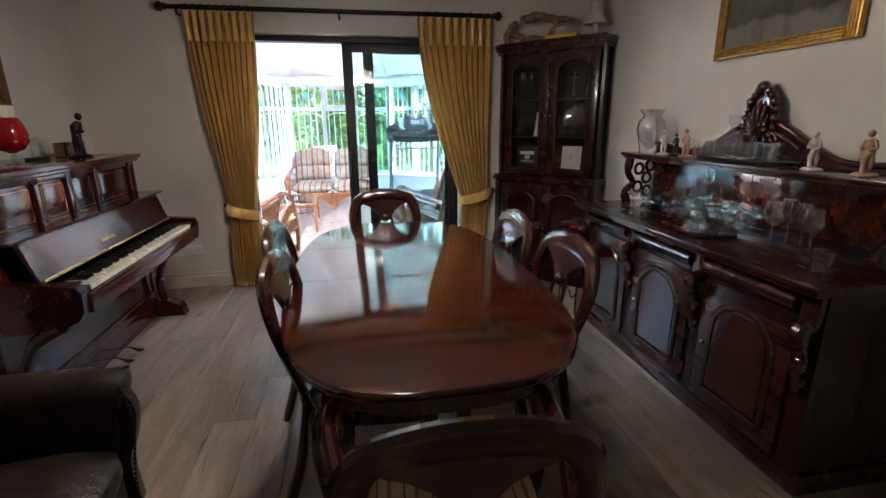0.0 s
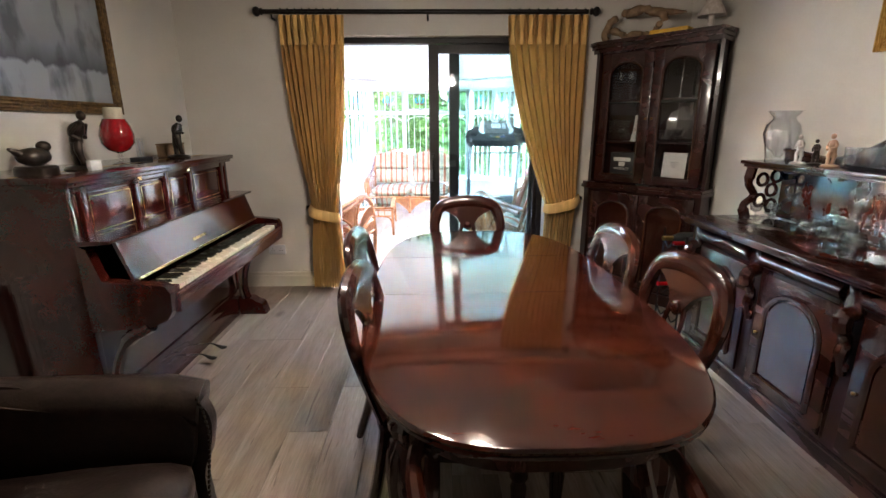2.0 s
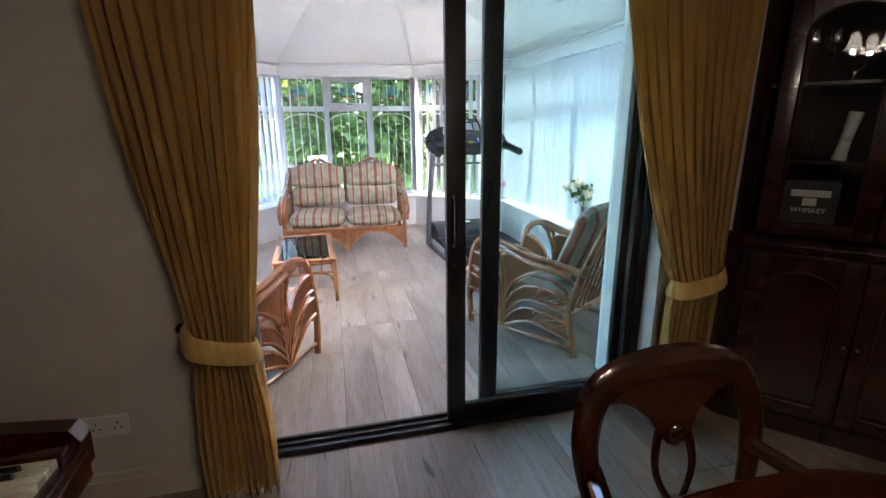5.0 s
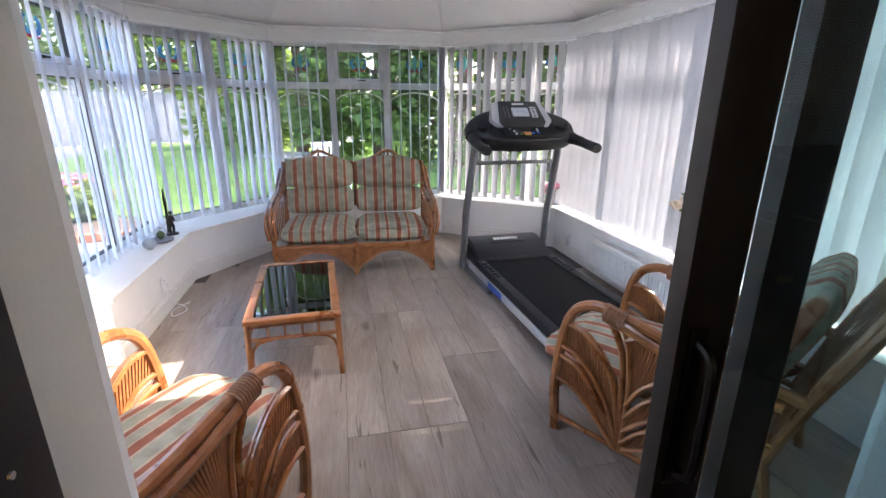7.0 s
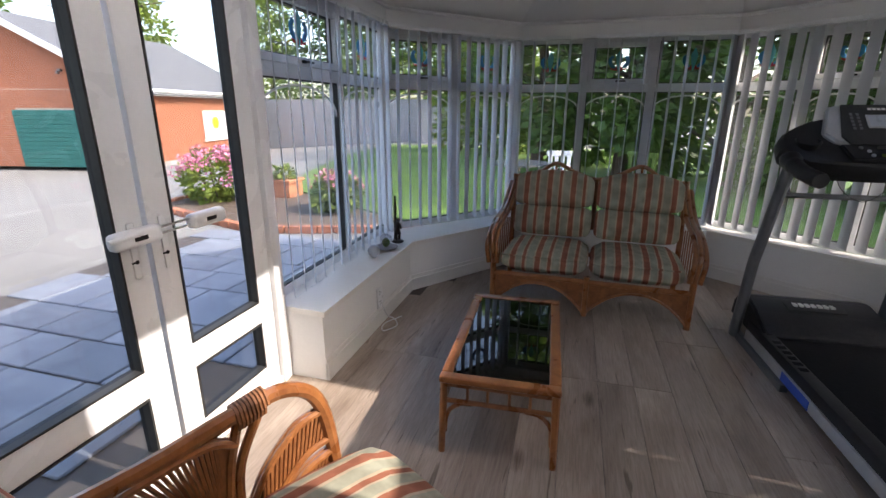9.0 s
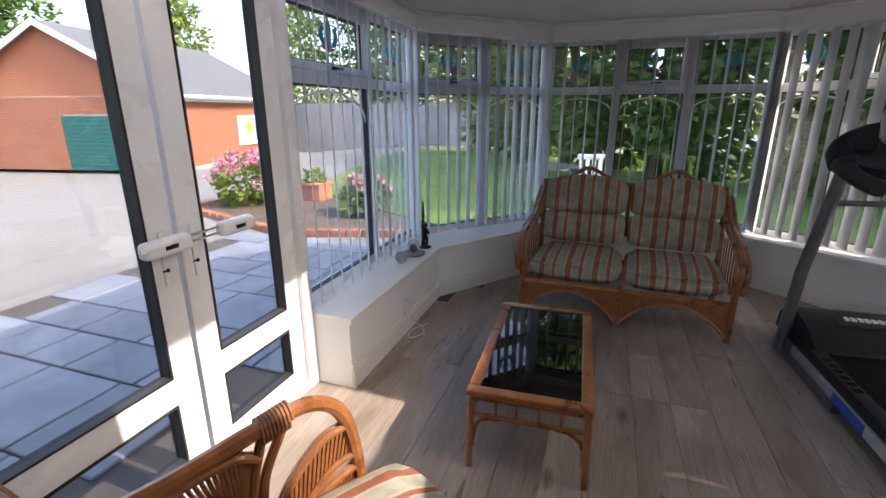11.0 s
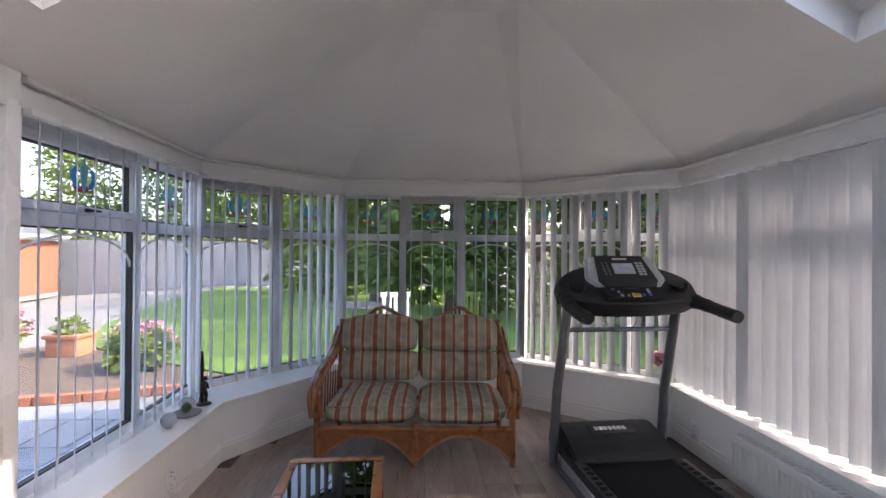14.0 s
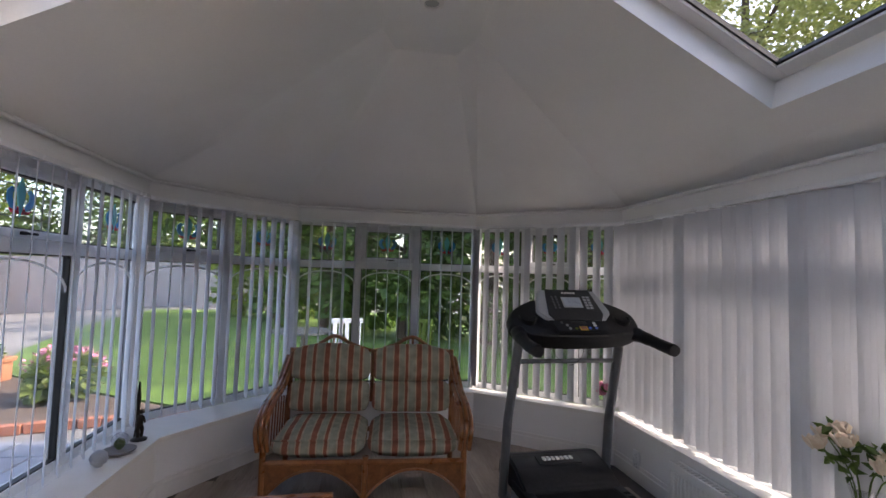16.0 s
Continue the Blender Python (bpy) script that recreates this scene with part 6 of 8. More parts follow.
# ---- upright piano ----
def piano():
    p = thing("piano", "dark red mahogany upright piano with its keyboard open", "piano", at=pose(0, 0, 0))
    y0, y1, xb, xf, zt = 1.76, 3.27, -1.96, -1.46, 1.18
    for ya, yb in ((y0, y0 + 0.035), (y1 - 0.035, y1)):
        bm = bmesh.new()
        box(bm, xb, ya, 0.03, xf, yb, zt - 0.02, 0.004)
        part("side_panel", bm, PIANO_WOOD, p)
        # cheek that carries the keyboard, with an ogee foot
        bm = bmesh.new()
        out = [(xf, 0.53), (-1.2, 0.55), (-1.13, 0.58), (-1.105, 0.62), (-1.1, 0.7), (-1.12, 0.735), (-1.2, 0.745), (-1.38, 0.76), (-1.42, 0.9), (xf, 0.92)]
        prism(bm, [(x, z) for x, z in out][::-1], 0.05, Matrix(((1, 0, 0, 0), (0, 0, 1, ya - 0.008), (0, 1, 0, 0), (0, 0, 0, 1))))
        part("cheek", bm, PIANO_WOOD, p, smooth=False)
        bm = bmesh.new()
        out = smooth_line([(xf, 0.0, 0.12), (-1.38, 0, 0.13), (-1.33, 0, 0.1), (-1.29, 0, 0.08), (-1.265, 0, 0.0)], 4)
        yc = (ya + yb) / 2
        prism(bm, [(xf, 0.0)] + [(q.x, q.z) for q in out[::-1]], 0.09, Matrix(((1, 0, 0, 0), (0, 0, 1, yc - 0.045), (0, 1, 0, 0), (0, 0, 0, 1))))
        part("toe_block", bm, PIANO_WOOD, p, smooth=False)
        bm = bmesh.new()
        tube(bm, smooth_line([(-1.4, yc, 0.11), (-1.42, yc, 0.2), (-1.4, yc, 0.35), (-1.33, yc, 0.48), (-1.22, yc, 0.55)], 5), [0.026] * 6 + [0.022] * 9 + [0.032] * 6, 8)
        part("bracket_leg", bm, PIANO_WOOD, p)
    bm = bmesh.new()
    box(bm, xb, y0 + 0.036, 0.05, xb + 0.03, y1 - 0.036, zt - 0.02)
    part("back_panel", bm, DARK_WOOD, p, smooth=False)
    bm = bmesh.new()
    box(bm, xb - 0.01, y0 - 0.035, zt - 0.008, xf + 0.045, y1 + 0.035, zt + 0.02, 0.008)
    box(bm, xb - 0.0, y0 - 0.02, zt - 0.028, xf + 0.028, y1 + 0.02, zt - 0.006, 0.006)
    part("lid", bm, PIANO_WOOD, p, "polished top lid")
    bm = bmesh.new()
    box(bm, -1.64, y0 - 0.03, zt + 0.0195, -1.632, y1 + 0.03, zt + 0.0215)
    part("hinge", bm, BRASS, p, "long brass lid hinge", smooth=False)
    # upper door with four framed panels
    bm = bmesh.new()
    box(bm, xf - 0.03, y0 + 0.036, 0.9, xf - 0.012, y1 - 0.036, zt - 0.02)
    part("upper_board", bm, PIANO_WOOD, p, smooth=False)
    edges = [y0 + 0.09, 2.22, 2.49, 2.76, y1 - 0.09]
    stile_w = 0.04
    bm = bmesh.new()
    for e in edges:
        box(bm, xf - 0.012, e - stile_w / 2, 0.9, xf + 0.006, e + stile_w / 2, 1.16, 0.004)
    box(bm, xf - 0.012, y0 + 0.04, 1.125, xf + 0.004, y1 - 0.04, 1.16, 0.003)
    box(bm, xf - 0.012, y0 + 0.04, 0.9, xf + 0.004, y1 - 0.04, 0.925, 0.003)
    part("panel_frame", bm, PIANO_WOOD, p)
    for a, b in zip(edges, edges[1:]):
        bm = bmesh.new()
        box(bm, xf - 0.012, a + 0.035, 0.935, xf - 0.005, b - 0.035, 1.115, 0.003)
        pn = part("panel", bm, PIANO_WOOD, p)
        bm = bmesh.new()
        for bx in ((a + 0.045, 0.947, b - 0.045, 0.949), (a + 0.045, 1.101, b - 0.045, 1.103), (a + 0.045, 0.949, a + 0.047, 1.101), (b - 0.047, 0.949, b - 0.045, 1.101)):
            box(bm, xf - 0.0052, bx[0], bx[1], xf - 0.0042, bx[2], bx[3])
        part("inlay", bm, BRASS, pn, "thin inlaid line", smooth=False)
    for y in (2.25, 2.73):
        bm = bmesh.new()
        box(bm, xf + 0.004, y - 0.012, 1.135, xf + 0.008, y + 0.012, 1.16)
        part("catch", bm, BRASS, p, "small brass catch", smooth=False)
    bm = bmesh.new()
    ball(bm, (xf + 0.014, 2.2, 1.13), 0.011)
    part("knob", bm, IRON, p, "black knob")
    # fallboard leaning back over the keys
    bm = bmesh.new()
    ang = [(-1.287, 0.735), (-1.273, 0.742), (-1.332, 0.922), (-1.347, 0.916)]
    prism(bm, ang, y1 - y0 - 0.1, Matrix(((1, 0, 0, 0), (0, 0, 1, y0 + 0.05), (0, 1, 0, 0), (0, 0, 0, 1))))
    part("fallboard", bm, PIANO_WOOD, p, "open glossy fallboard", smooth=False)
    bm = bmesh.new()
    prism(bm, [(-1.462, 0.915), (-1.312, 0.925), (-1.307, 0.938), (-1.462, 0.938)], y1 - y0 + 0.04, Matrix(((1, 0, 0, 0), (0, 0, 1, y0 - 0.02), (0, 1, 0, 0), (0, 0, 0, 1))))
    part("fallboard_lip", bm, PIANO_WOOD, p, smooth=False)
    bm = bmesh.new()
    tube(bm, [(-1.269, y0 + 0.06, 0.747), (-1.269, y1 - 0.06, 0.747)], 0.006, 6)
    part("fallboard_hinge", bm, BRASS, p, "long brass hinge")
    bm = bmesh.new()
    d = Vector((-1.332 + 1.273, 0, 0.922 - 0.742)).normalized()
    for k, w in enumerate((0.012, 0.005, 0.011, 0.01, 0.01, 0.01, 0.012, 0.01, 0.01)):
        q = Vector((-1.273, 2.36 + k * 0.016, 0.742)) + d * 0.05
        e = q + d * 0.014
        v = [bm.verts.new(s + Vector((0.0018, 0, 0.0014))) for s in (q, q + Vector((0, w, 0)), e + Vector((0, w, 0)), e)]
        bm.faces.new(v)
    part("maker_mark", bm, BRASS, p, "worn gilt lettering bars", smooth=False)
    # key bed and keys
    bm = bmesh.new()
    box(bm, xf - 0.1, y0 + 0.04, 0.6, -1.09, y1 - 0.04, 0.665, 0.006)
    box(bm, -1.12, y0 + 0.04, 0.66, -1.092, y1 - 0.04, 0.69, 0.006)
    part("key_bed", bm, PIANO_WOOD, p)
    n = 52
    ka, kb = y0 + 0.1, y1 - 0.1
    wk = (kb - ka) / n
    bw = bmesh.new()
    box(bw, -1.275, 0.0005, 0.67, -1.122, wk - 0.0005, 0.705, 0.002, segments=1)
    wm = mesh_of("white_key", bw, IVORY)
    bb = bmesh.new()
    box(bb, -1.275, -0.0052, 0.7, -1.178, 0.0052, 0.717, 0.003, segments=1)
    bmx = mesh_of("black_key", bb, EBONY)
    for k in range(n):
        o = new("white_key", wm)
        o.parent = p
        o.matrix_basis = pose(0, ka + k * wk, 0)
        if k % 7 in (0, 1, 3, 4, 5) and k < n - 1:
            o = new("black_key", bmx)
            o.parent = p
            o.matrix_basis = pose(0, ka + (k + 1) * wk, 0)
    for ya in (y0 + 0.042, y1 - 0.1):
        bm = bmesh.new()
        box(bm, -1.28, ya, 0.66, -1.115, ya + 0.056, 0.715, 0.005)
        part("key_block", bm, PIANO_WOOD, p)
    # lower panel
    bm = bmesh.new()
    box(bm, xf - 0.03, y0 + 0.036, 0.13, xf - 0.01, y1 - 0.036, 0.6)
    box(bm, xf - 0.01, y0 + 0.036, 0.13, xf + 0.0, y1 - 0.036, 0.2, 0.004)
    box(bm, xf - 0.035, y0 + 0.036, 0.0, xf - 0.004, y1 - 0.036, 0.13, 0.006)
    part("lower_panel", bm, PIANO_WOOD, p)
    for y in (2.42, 2.56):
        bm = bmesh.new()
        tube(bm, smooth_line([(xf - 0.01, y, 0.07), (-1.38, y, 0.075), (-1.32, y, 0.05), (-1.29, y, 0.048)], 4), [0.008] * 6 + [0.012, 0.016, 0.02, 0.02, 0.02, 0.016, 0.012], 8, 0.4)
        part("pedal", bm, IRON, p, "worn black pedal")
    return p


piano()
PT = 1.2
figurine("figurine", pose(-1.6, 2.93, PT, 0, 0, 10), 0.27, BRONZE, "dark bronze walking figure statuette on the piano", seed=2, lean=0.015)
figurine("figurine", pose(-1.6, 2.07, PT, 0, 0, 0), 0.27, BRONZE, "dark bronze bent figure statuette on the piano", seed=3, lean=0.03)
pq = thing("plaque", "small white engraved plaque standing on the piano", "plaque", at=pose(-1.54, 2.07, PT))
bm = bmesh.new()
box(bm, -0.01, -0.035, 0, 0.012, 0.035, 0.045, 0.003)
part("plate", bm, PAPER, pq)
gb = thing("candle_goblet", "large red glass goblet holding a cream candle", "candle holder", at=pose(-1.66, 2.45, PT))
bm = bmesh.new()
lathe(bm, [(0.045, 0), (0.04, 0.006), (0.012, 0.014), (0.009, 0.03), (0.016, 0.04), (0.009, 0.05), (0.012, 0.06)], 20)
part("stem", bm, CRYSTAL, gb, "clear glass stem and foot")
bm = bmesh.new()
lathe(bm, [(0.012, 0.058), (0.05, 0.075), (0.076, 0.11), (0.082, 0.15), (0.07, 0.2), (0.052, 0.235), (0.049, 0.235), (0.05, 0.225), (0.012, 0.222)], 28)
part("bowl", bm, RED_GLASS, gb, "deep red glass bowl")
bm = bmesh.new()
lathe(bm, [(0.044, 0.222), (0.044, 0.29), (0.038, 0.294), (0.01, 0.288)], 20)
part("candle", bm, IVORY, gb, "cream wax candle")
aw = thing("award", "small glass trophy on a black base on the piano", "trophy", at=pose(-1.66, 2.63, PT))
bm = bmesh.new()
box(bm, -0.03, -0.06, 0, 0.03, 0.06, 0.025, 0.003)
part("base", bm, BLACK_PLASTIC, aw)
bm = bmesh.new()
box(bm, -0.012, -0.02, 0.025, 0.012, 0.02, 0.13, 0.006)
part("glass_block", bm, CRYSTAL, aw)
bx = thing("wooden_box", "plain pale wooden box lying on the piano", "box", at=pose(-1.75, 3.12, PT))
bm = bmesh.new()
box(bm, -0.03, -0.12, 0, 0.03, 0.12, 0.075, 0.006)
part("box_body", bm, DRIFTWOOD, bx)
bm = bmesh.new()
box(bm, -0.032, -0.122, 0.076, 0.032, 0.122, 0.088, 0.004)
part("box_lid", bm, DRIFTWOOD, bx)
du = thing("bird_ornament", "dark carved duck ornament on an oval base", "ornament", at=pose(-1.63, 1.86, PT, 0, 0, 80))
bm = bmesh.new()
lathe(bm, [(0.075, 0), (0.075, 0.03), (0.068, 0.038)], 20)
part("base", bm, BRONZE, du)
bm = bmesh.new()
ball(bm, (0, 0, 0.075), 0.055, (1.3, 0.8, 0.7))
ball(bm, (0.05, 0, 0.115), 0.026, (1.2, 0.8, 0.9))
tube(bm, [(-0.05, 0, 0.085), (-0.095, 0, 0.11)], [0.02, 0.006], 8)
part("bird", bm, BRONZE, du, angle=60)


# ---- pictures ----
def picture(at, w, h, frame_mat, inner, label, fw):
    p = thing("painting", label, "painting", at=at)
    for nm, b in (("frame_side", (-w / 2, 0, -w / 2 + fw, h)), ("frame_side", (w / 2 - fw, 0, w / 2, h)), ("frame_side", (-w / 2 + fw, 0, w / 2 - fw, fw)), ("frame_side", (-w / 2 + fw, h - fw, w / 2 - fw, h))):
        bm = bmesh.new()
        box(bm, b[0], -0.035, b[1], b[2], -0.002, b[3], 0.008)
        long_x = (b[2] - b[0]) > (b[3] - b[1])
        for k in range(3):
            o = fw * (0.25 + 0.25 * k)
            if long_x:
                tube(bm, [(b[0], -0.036, b[1] + o), (b[2], -0.036, b[1] + o)], fw * 0.09, 6)
            else:
                tube(bm, [(b[0] + o, -0.036, b[1]), (b[0] + o, -0.036, b[3])], fw * 0.09, 6)
        part(nm, bm, frame_mat, p)
    bm = bmesh.new()
    box(bm, -w / 2 + fw, -0.016, fw, w / 2 - fw, -0.01, h - fw)
    part("canvas", bm, inner, p, "painted canvas", smooth=False)
    return p


def landscape(name, sky_c, far_c, water_c, tree_c, horizon, seed, h):
    """Painted lake with misty trees, as colours by height broken by noise."""
    m, t, b = nodes_of(name)
    tc = t.nodes.new("ShaderNodeTexCoord")
    sep = t.nodes.new("ShaderNodeSeparateXYZ")
    t.links.new(tc.outputs["Object"], sep.inputs[0])
    no = t.nodes.new("ShaderNodeTexNoise")
    no.noise_dimensions = "4D"
    no.inputs["W"].default_value = seed
    no.inputs["Scale"].default_value, no.inputs["Detail"].default_value = 7, 8
    mp = t.nodes.new("ShaderNodeMapping")
    mp.inputs["Scale"].default_value = (1.6, 1, 0.7)
    t.links.new(tc.outputs["Object"], mp.inputs[0])
    t.links.new(mp.outputs[0], no.inputs["Vector"])
    ad = t.nodes.new("ShaderNodeMath")
    ad.operation = "MULTIPLY_ADD"
    ad.inputs[1].default_value = 0.14
    t.links.new(no.outputs["Fac"], ad.inputs[0])
    t.links.new(sep.outputs[2], ad.inputs[2])
    dv = t.nodes.new("ShaderNodeMath")
    dv.operation = "DIVIDE"
    dv.inputs[1].default_value = h + 0.07
    t.links.new(ad.outputs[0], dv.inputs[0])
    ra = t.nodes.new("ShaderNodeValToRGB")
    stops = [(0.0, [c * 0.7 for c in water_c]), (horizon * 0.6, water_c), (horizon, [c * 1.1 for c in water_c]), (horizon + 0.03, far_c), (horizon + 0.2, [0.5 * (a + c) for a, c in zip(far_c, sky_c)]), (1.0, sky_c)]
    while len(ra.color_ramp.elements) < len(stops):
        ra.color_ramp.elements.new(0.5)
    for e, (q, c) in zip(ra.color_ramp.elements, stops):
        e.position, e.color = q, (*c, 1)
    t.links.new(dv.outputs[0], ra.inputs[0])
    n2 = t.nodes.new("ShaderNodeTexNoise")
    n2.noise_dimensions = "4D"
    n2.inputs["W"].default_value = seed + 3
    n2.inputs["Scale"].default_value, n2.inputs["Detail"].default_value = 4.5, 10
    t.links.new(mp.outputs[0], n2.inputs["Vector"])
    r2 = t.nodes.new("ShaderNodeValToRGB")
    r2.color_ramp.elements[0].position, r2.color_ramp.elements[1].position = 0.5, 0.62
    t.links.new(n2.outputs["Fac"], r2.inputs[0])
    mx = t.nodes.new("ShaderNodeMixRGB")
    mx.inputs[2].default_value = (*tree_c, 1)
    sc = t.nodes.new("ShaderNodeMath")
    sc.operation = "MULTIPLY"
    sc.inputs[1].default_value = 0.7
    t.links.new(r2.outputs[0], sc.inputs[0])
    t.links.new(sc.outputs[0], mx.inputs[0])
    t.links.new(ra.outputs[0], mx.inputs[1])
    t.links.new(mx.outputs[0], b.inputs["Base Color"])
    b.inputs["Roughness"].default_value = 0.4
    return m


PAINT_LAKE = landscape("painted_lake", (0.34, 0.37, 0.4), (0.07, 0.075, 0.09), (0.27, 0.29, 0.32), (0.025, 0.03, 0.04), 0.45, 1.0, 0.6)
PAINT_WOOD = landscape("painted_wood", (0.15, 0.13, 0.085), (0.045, 0.04, 0.025), (0.13, 0.12, 0.095), (0.02, 0.019, 0.013), 0.35, 6.0, 0.55)
picture(pose(LX, 2.52, 1.47, 0, 0, 90), 1.0, 0.72, DARK_GILT, PAINT_LAKE, "misty lake painting in a dark and gilt frame above the piano", 0.065)
picture(pose(RX, 1.745, 1.71, 0, 0, -90), 0.79, 0.62, GILT, PAINT_WOOD, "woodland stream painting in a carved gilt frame", 0.055)


# ---- sideboard ----
def sideboard():
    s = thing("sideboard", "dark carved mahogany sideboard with mirror back and arched doors", "sideboard")
    y0, y1, xf, xb, zt = 0.86, 2.58, 1.63, 2.09, 0.86
    bm = bmesh.new()
    box(bm, 1.53, y0 - 0.02, zt - 0.022, xb, y1 + 0.02, zt, 0.006)
    box(bm, 1.545, y0 - 0.008, zt - 0.04, xb - 0.001, y1 + 0.008, zt - 0.021, 0.006)
    part("top", bm, MAHOGANY, s, "polished moulded top")
    bm = bmesh.new()
    box(bm, xf, y0 + 0.01, 0.1, xb - 0.01, y1 - 0.01, zt - 0.04)
    part("carcass", bm, DARK_WOOD, s, smooth=False)
    bm = bmesh.new()
    box(bm, xf + 0.015, y0 + 0.0, 0, xb - 0.004, y1 - 0.0, 0.085, 0.004)
    tube(bm, [(xf + 0.008, y0, 0.092), (xf + 0.008, y1, 0.092)], 0.016, 8)
    part("plinth", bm, MAHOGANY, s)
    ds = [y0 + 0.05, y0 + 0.6, y0 + 1.15, y1 - 0.05]
    for a, b in zip(ds, ds[1:]):
        # rounded drawer front
        bm = bmesh.new()
        n = 8
        pr = [(xf + 0.004, 0.715)] + [(xf - 0.05 * math.sin(math.pi * k / n) ** 0.8, 0.715 + 0.095 * k / n) for k in range(n + 1)] + [(xf + 0.004, 0.81)]
        prism(bm, pr[::-1], b - a - 0.1, Matrix(((1, 0, 0, 0), (0, 0, 1, a + 0.05), (0, 1, 0, 0), (0, 0, 0, 1))))
        part("drawer", bm, MAHOGANY, s, "cushion shaped drawer front")
        # door with an arched raised panel
        bm = bmesh.new()
        box(bm, xf - 0.018, a + 0.045, 0.125, xf - 0.001, b - 0.045, 0.7, 0.004)
        d = part("door", bm, MAHOGANY, s)
        c = (a + b) / 2
        w = (b - a) / 2 - 0.115
        top = 0.5
        arch = [(c - w, 0.19), (c + w, 0.19)] + arc(c, top, w, 0, 180, 14, 0.14)
        bm = bmesh.new()
        tube(bm, [(xf - 0.02, y, z) for y, z in arch + [arch[0]]], 0.014, 7)
        part("moulding", bm, CHAIR_WOOD, d, "glossy arched moulding")
        inner = [(c + (y - c) * 0.86, 0.42 + (z - 0.42) * 0.9) for y, z in arch]
        bm = bmesh.new()
        prism(bm, inner, 0.01, Matrix(((0, 0, -1, xf - 0.014), (1, 0, 0, 0), (0, 1, 0, 0), (0, 0, 0, 1))))
        part("raised_panel", bm, CHAIR_WOOD, d, smooth=False)
        bm = bmesh.new()
        ball(bm, (xf - 0.022, b - 0.075, 0.4), 0.008)
        part("escutcheon", bm, BRASS, d, "tiny brass keyhole")
    for y in ds:
        bm = bmesh.new()
        tube(bm, smooth_line([(xf - 0.005, y, 0.7), (xf - 0.055, y, 0.68), (xf - 0.05, y, 0.63), (xf - 0.022, y, 0.58), (xf - 0.03, y, 0.52), (xf - 0.012, y, 0.44)], 5), [0.03] * 6 + [0.034] * 5 + [0.022] * 6 + [0.026] * 4 + [0.018] * 5, 9)
        for k in range(5):
            ball(bm, (xf - 0.045 + 0.006 * k, y + (0.02 if k % 2 else -0.02), 0.66 - 0.045 * k), 0.016, (0.8, 1, 1.3), 1)
        box(bm, xf - 0.03, y - 0.035, 0.7, xf, y + 0.035, 0.82, 0.006)
        part("corbel", bm, CHAIR_WOOD, s, "carved leaf corbel")
    # superstructure
    bm = bmesh.new()
    box(bm, xb - 0.03, y0 + 0.05, zt, xb, y1 - 0.05, 1.17)
    part("back_board", bm, MAHOGANY, s, smooth=False)
    bm = bmesh.new()
    box(bm, xb - 0.036, y0 + 0.16, zt + 0.03, xb - 0.031, y1 - 0.16, 1.15)
    part("mirror_panel", bm, TABLETOP, s, "highly polished back panel", smooth=False)
    bm = bmesh.new()
    box(bm, 1.83, y0 + 0.0, 1.168, xb - 0.001, y1 - 0.0, 1.19, 0.007)
    box(bm, 1.845, y0 + 0.01, 1.152, xb - 0.002, y1 - 0.01, 1.169, 0.006)
    part("shelf", bm, MAHOGANY, s, "moulded upper shelf")
    for y in (y0 + 0.06, y1 - 0.06):
        bm = bmesh.new()
        tube(bm, smooth_line([(1.87, y, zt), (1.85, y, 0.93), (1.9, y, 0.99), (1.86, y, 1.06), (1.87, y, 1.15)], 6), [0.03] * 5 + [0.022] * 15 + [0.028] * 5, 9)
        for k, (dx, dz) in enumerate(((0.08, 1.08), (0.14, 1.02), (0.08, 0.96), (0.16, 1.1), (0.15, 0.93))):
            ring = [(1.86 + dx + 0.03 * math.cos(q), y, dz + 0.034 * math.sin(q)) for q in [2 * math.pi * j / 12 for j in range(13)]]
            tube(bm, ring, 0.011, 6)
        part("fret_bracket", bm, CHAIR_WOOD, s, "pierced scroll bracket")
    # serpentine gallery and carved crest
    bm = bmesh.new()
    n = 40
    out = []
    for k in range(n + 1):
        u = k / n
        h = 0.03 + 0.15 * math.exp(-((u - 0.5) / 0.2) ** 2) + 0.025 * math.cos(2 * math.pi * (u - 0.5) * 2.0)
        out.append((y0 + 0.03 + (y1 - y0 - 0.06) * u, 1.19 + max(0.015, h)))
    prism(bm, [(y0 + 0.03, 1.19)] + [(y1 - 0.03, 1.19)] + out[::-1], 0.022, Matrix(((0, 0, 1, xb - 0.022), (1, 0, 0, 0), (0, 1, 0, 0), (0, 0, 0, 1))))
    part("gallery", bm, MAHOGANY, s, "serpentine back rail", smooth=False)
    bm = bmesh.new()
    tube(bm, [(xb - 0.026, y, z) for y, z in out], 0.013, 7)
    part("gallery_moulding", bm, CHAIR_WOOD, s)
    bm = bmesh.new()
    cy, cz = (y0 + y1) / 2, 1.36
    # pointed cartouche: leaf ribs inside a beaded, scrolled border
    prism(bm, arc(cy, cz + 0.03, 0.075, 0, 345, 23, 0.125), 0.02, Matrix(((0, 0, 1, xb - 0.04), (1, 0, 0, 0), (0, 1, 0, 0), (0, 0, 0, 1))))
    for k in range(7):
        a = radians(-54 + 18 * k)
        l = 0.17 - 0.014 * abs(k - 3) ** 1.5
        tube(bm, smooth_line([(xb - 0.045, cy, cz - 0.06), (xb - 0.06, cy + 0.55 * l * math.sin(a), cz - 0.06 + 0.6 * l * math.cos(a)), (xb - 0.05, cy + 0.62 * l * math.sin(a), cz - 0.05 + l * math.cos(a))], 4), [0.008] + [0.013] * 6 + [0.01, 0.006], 7)
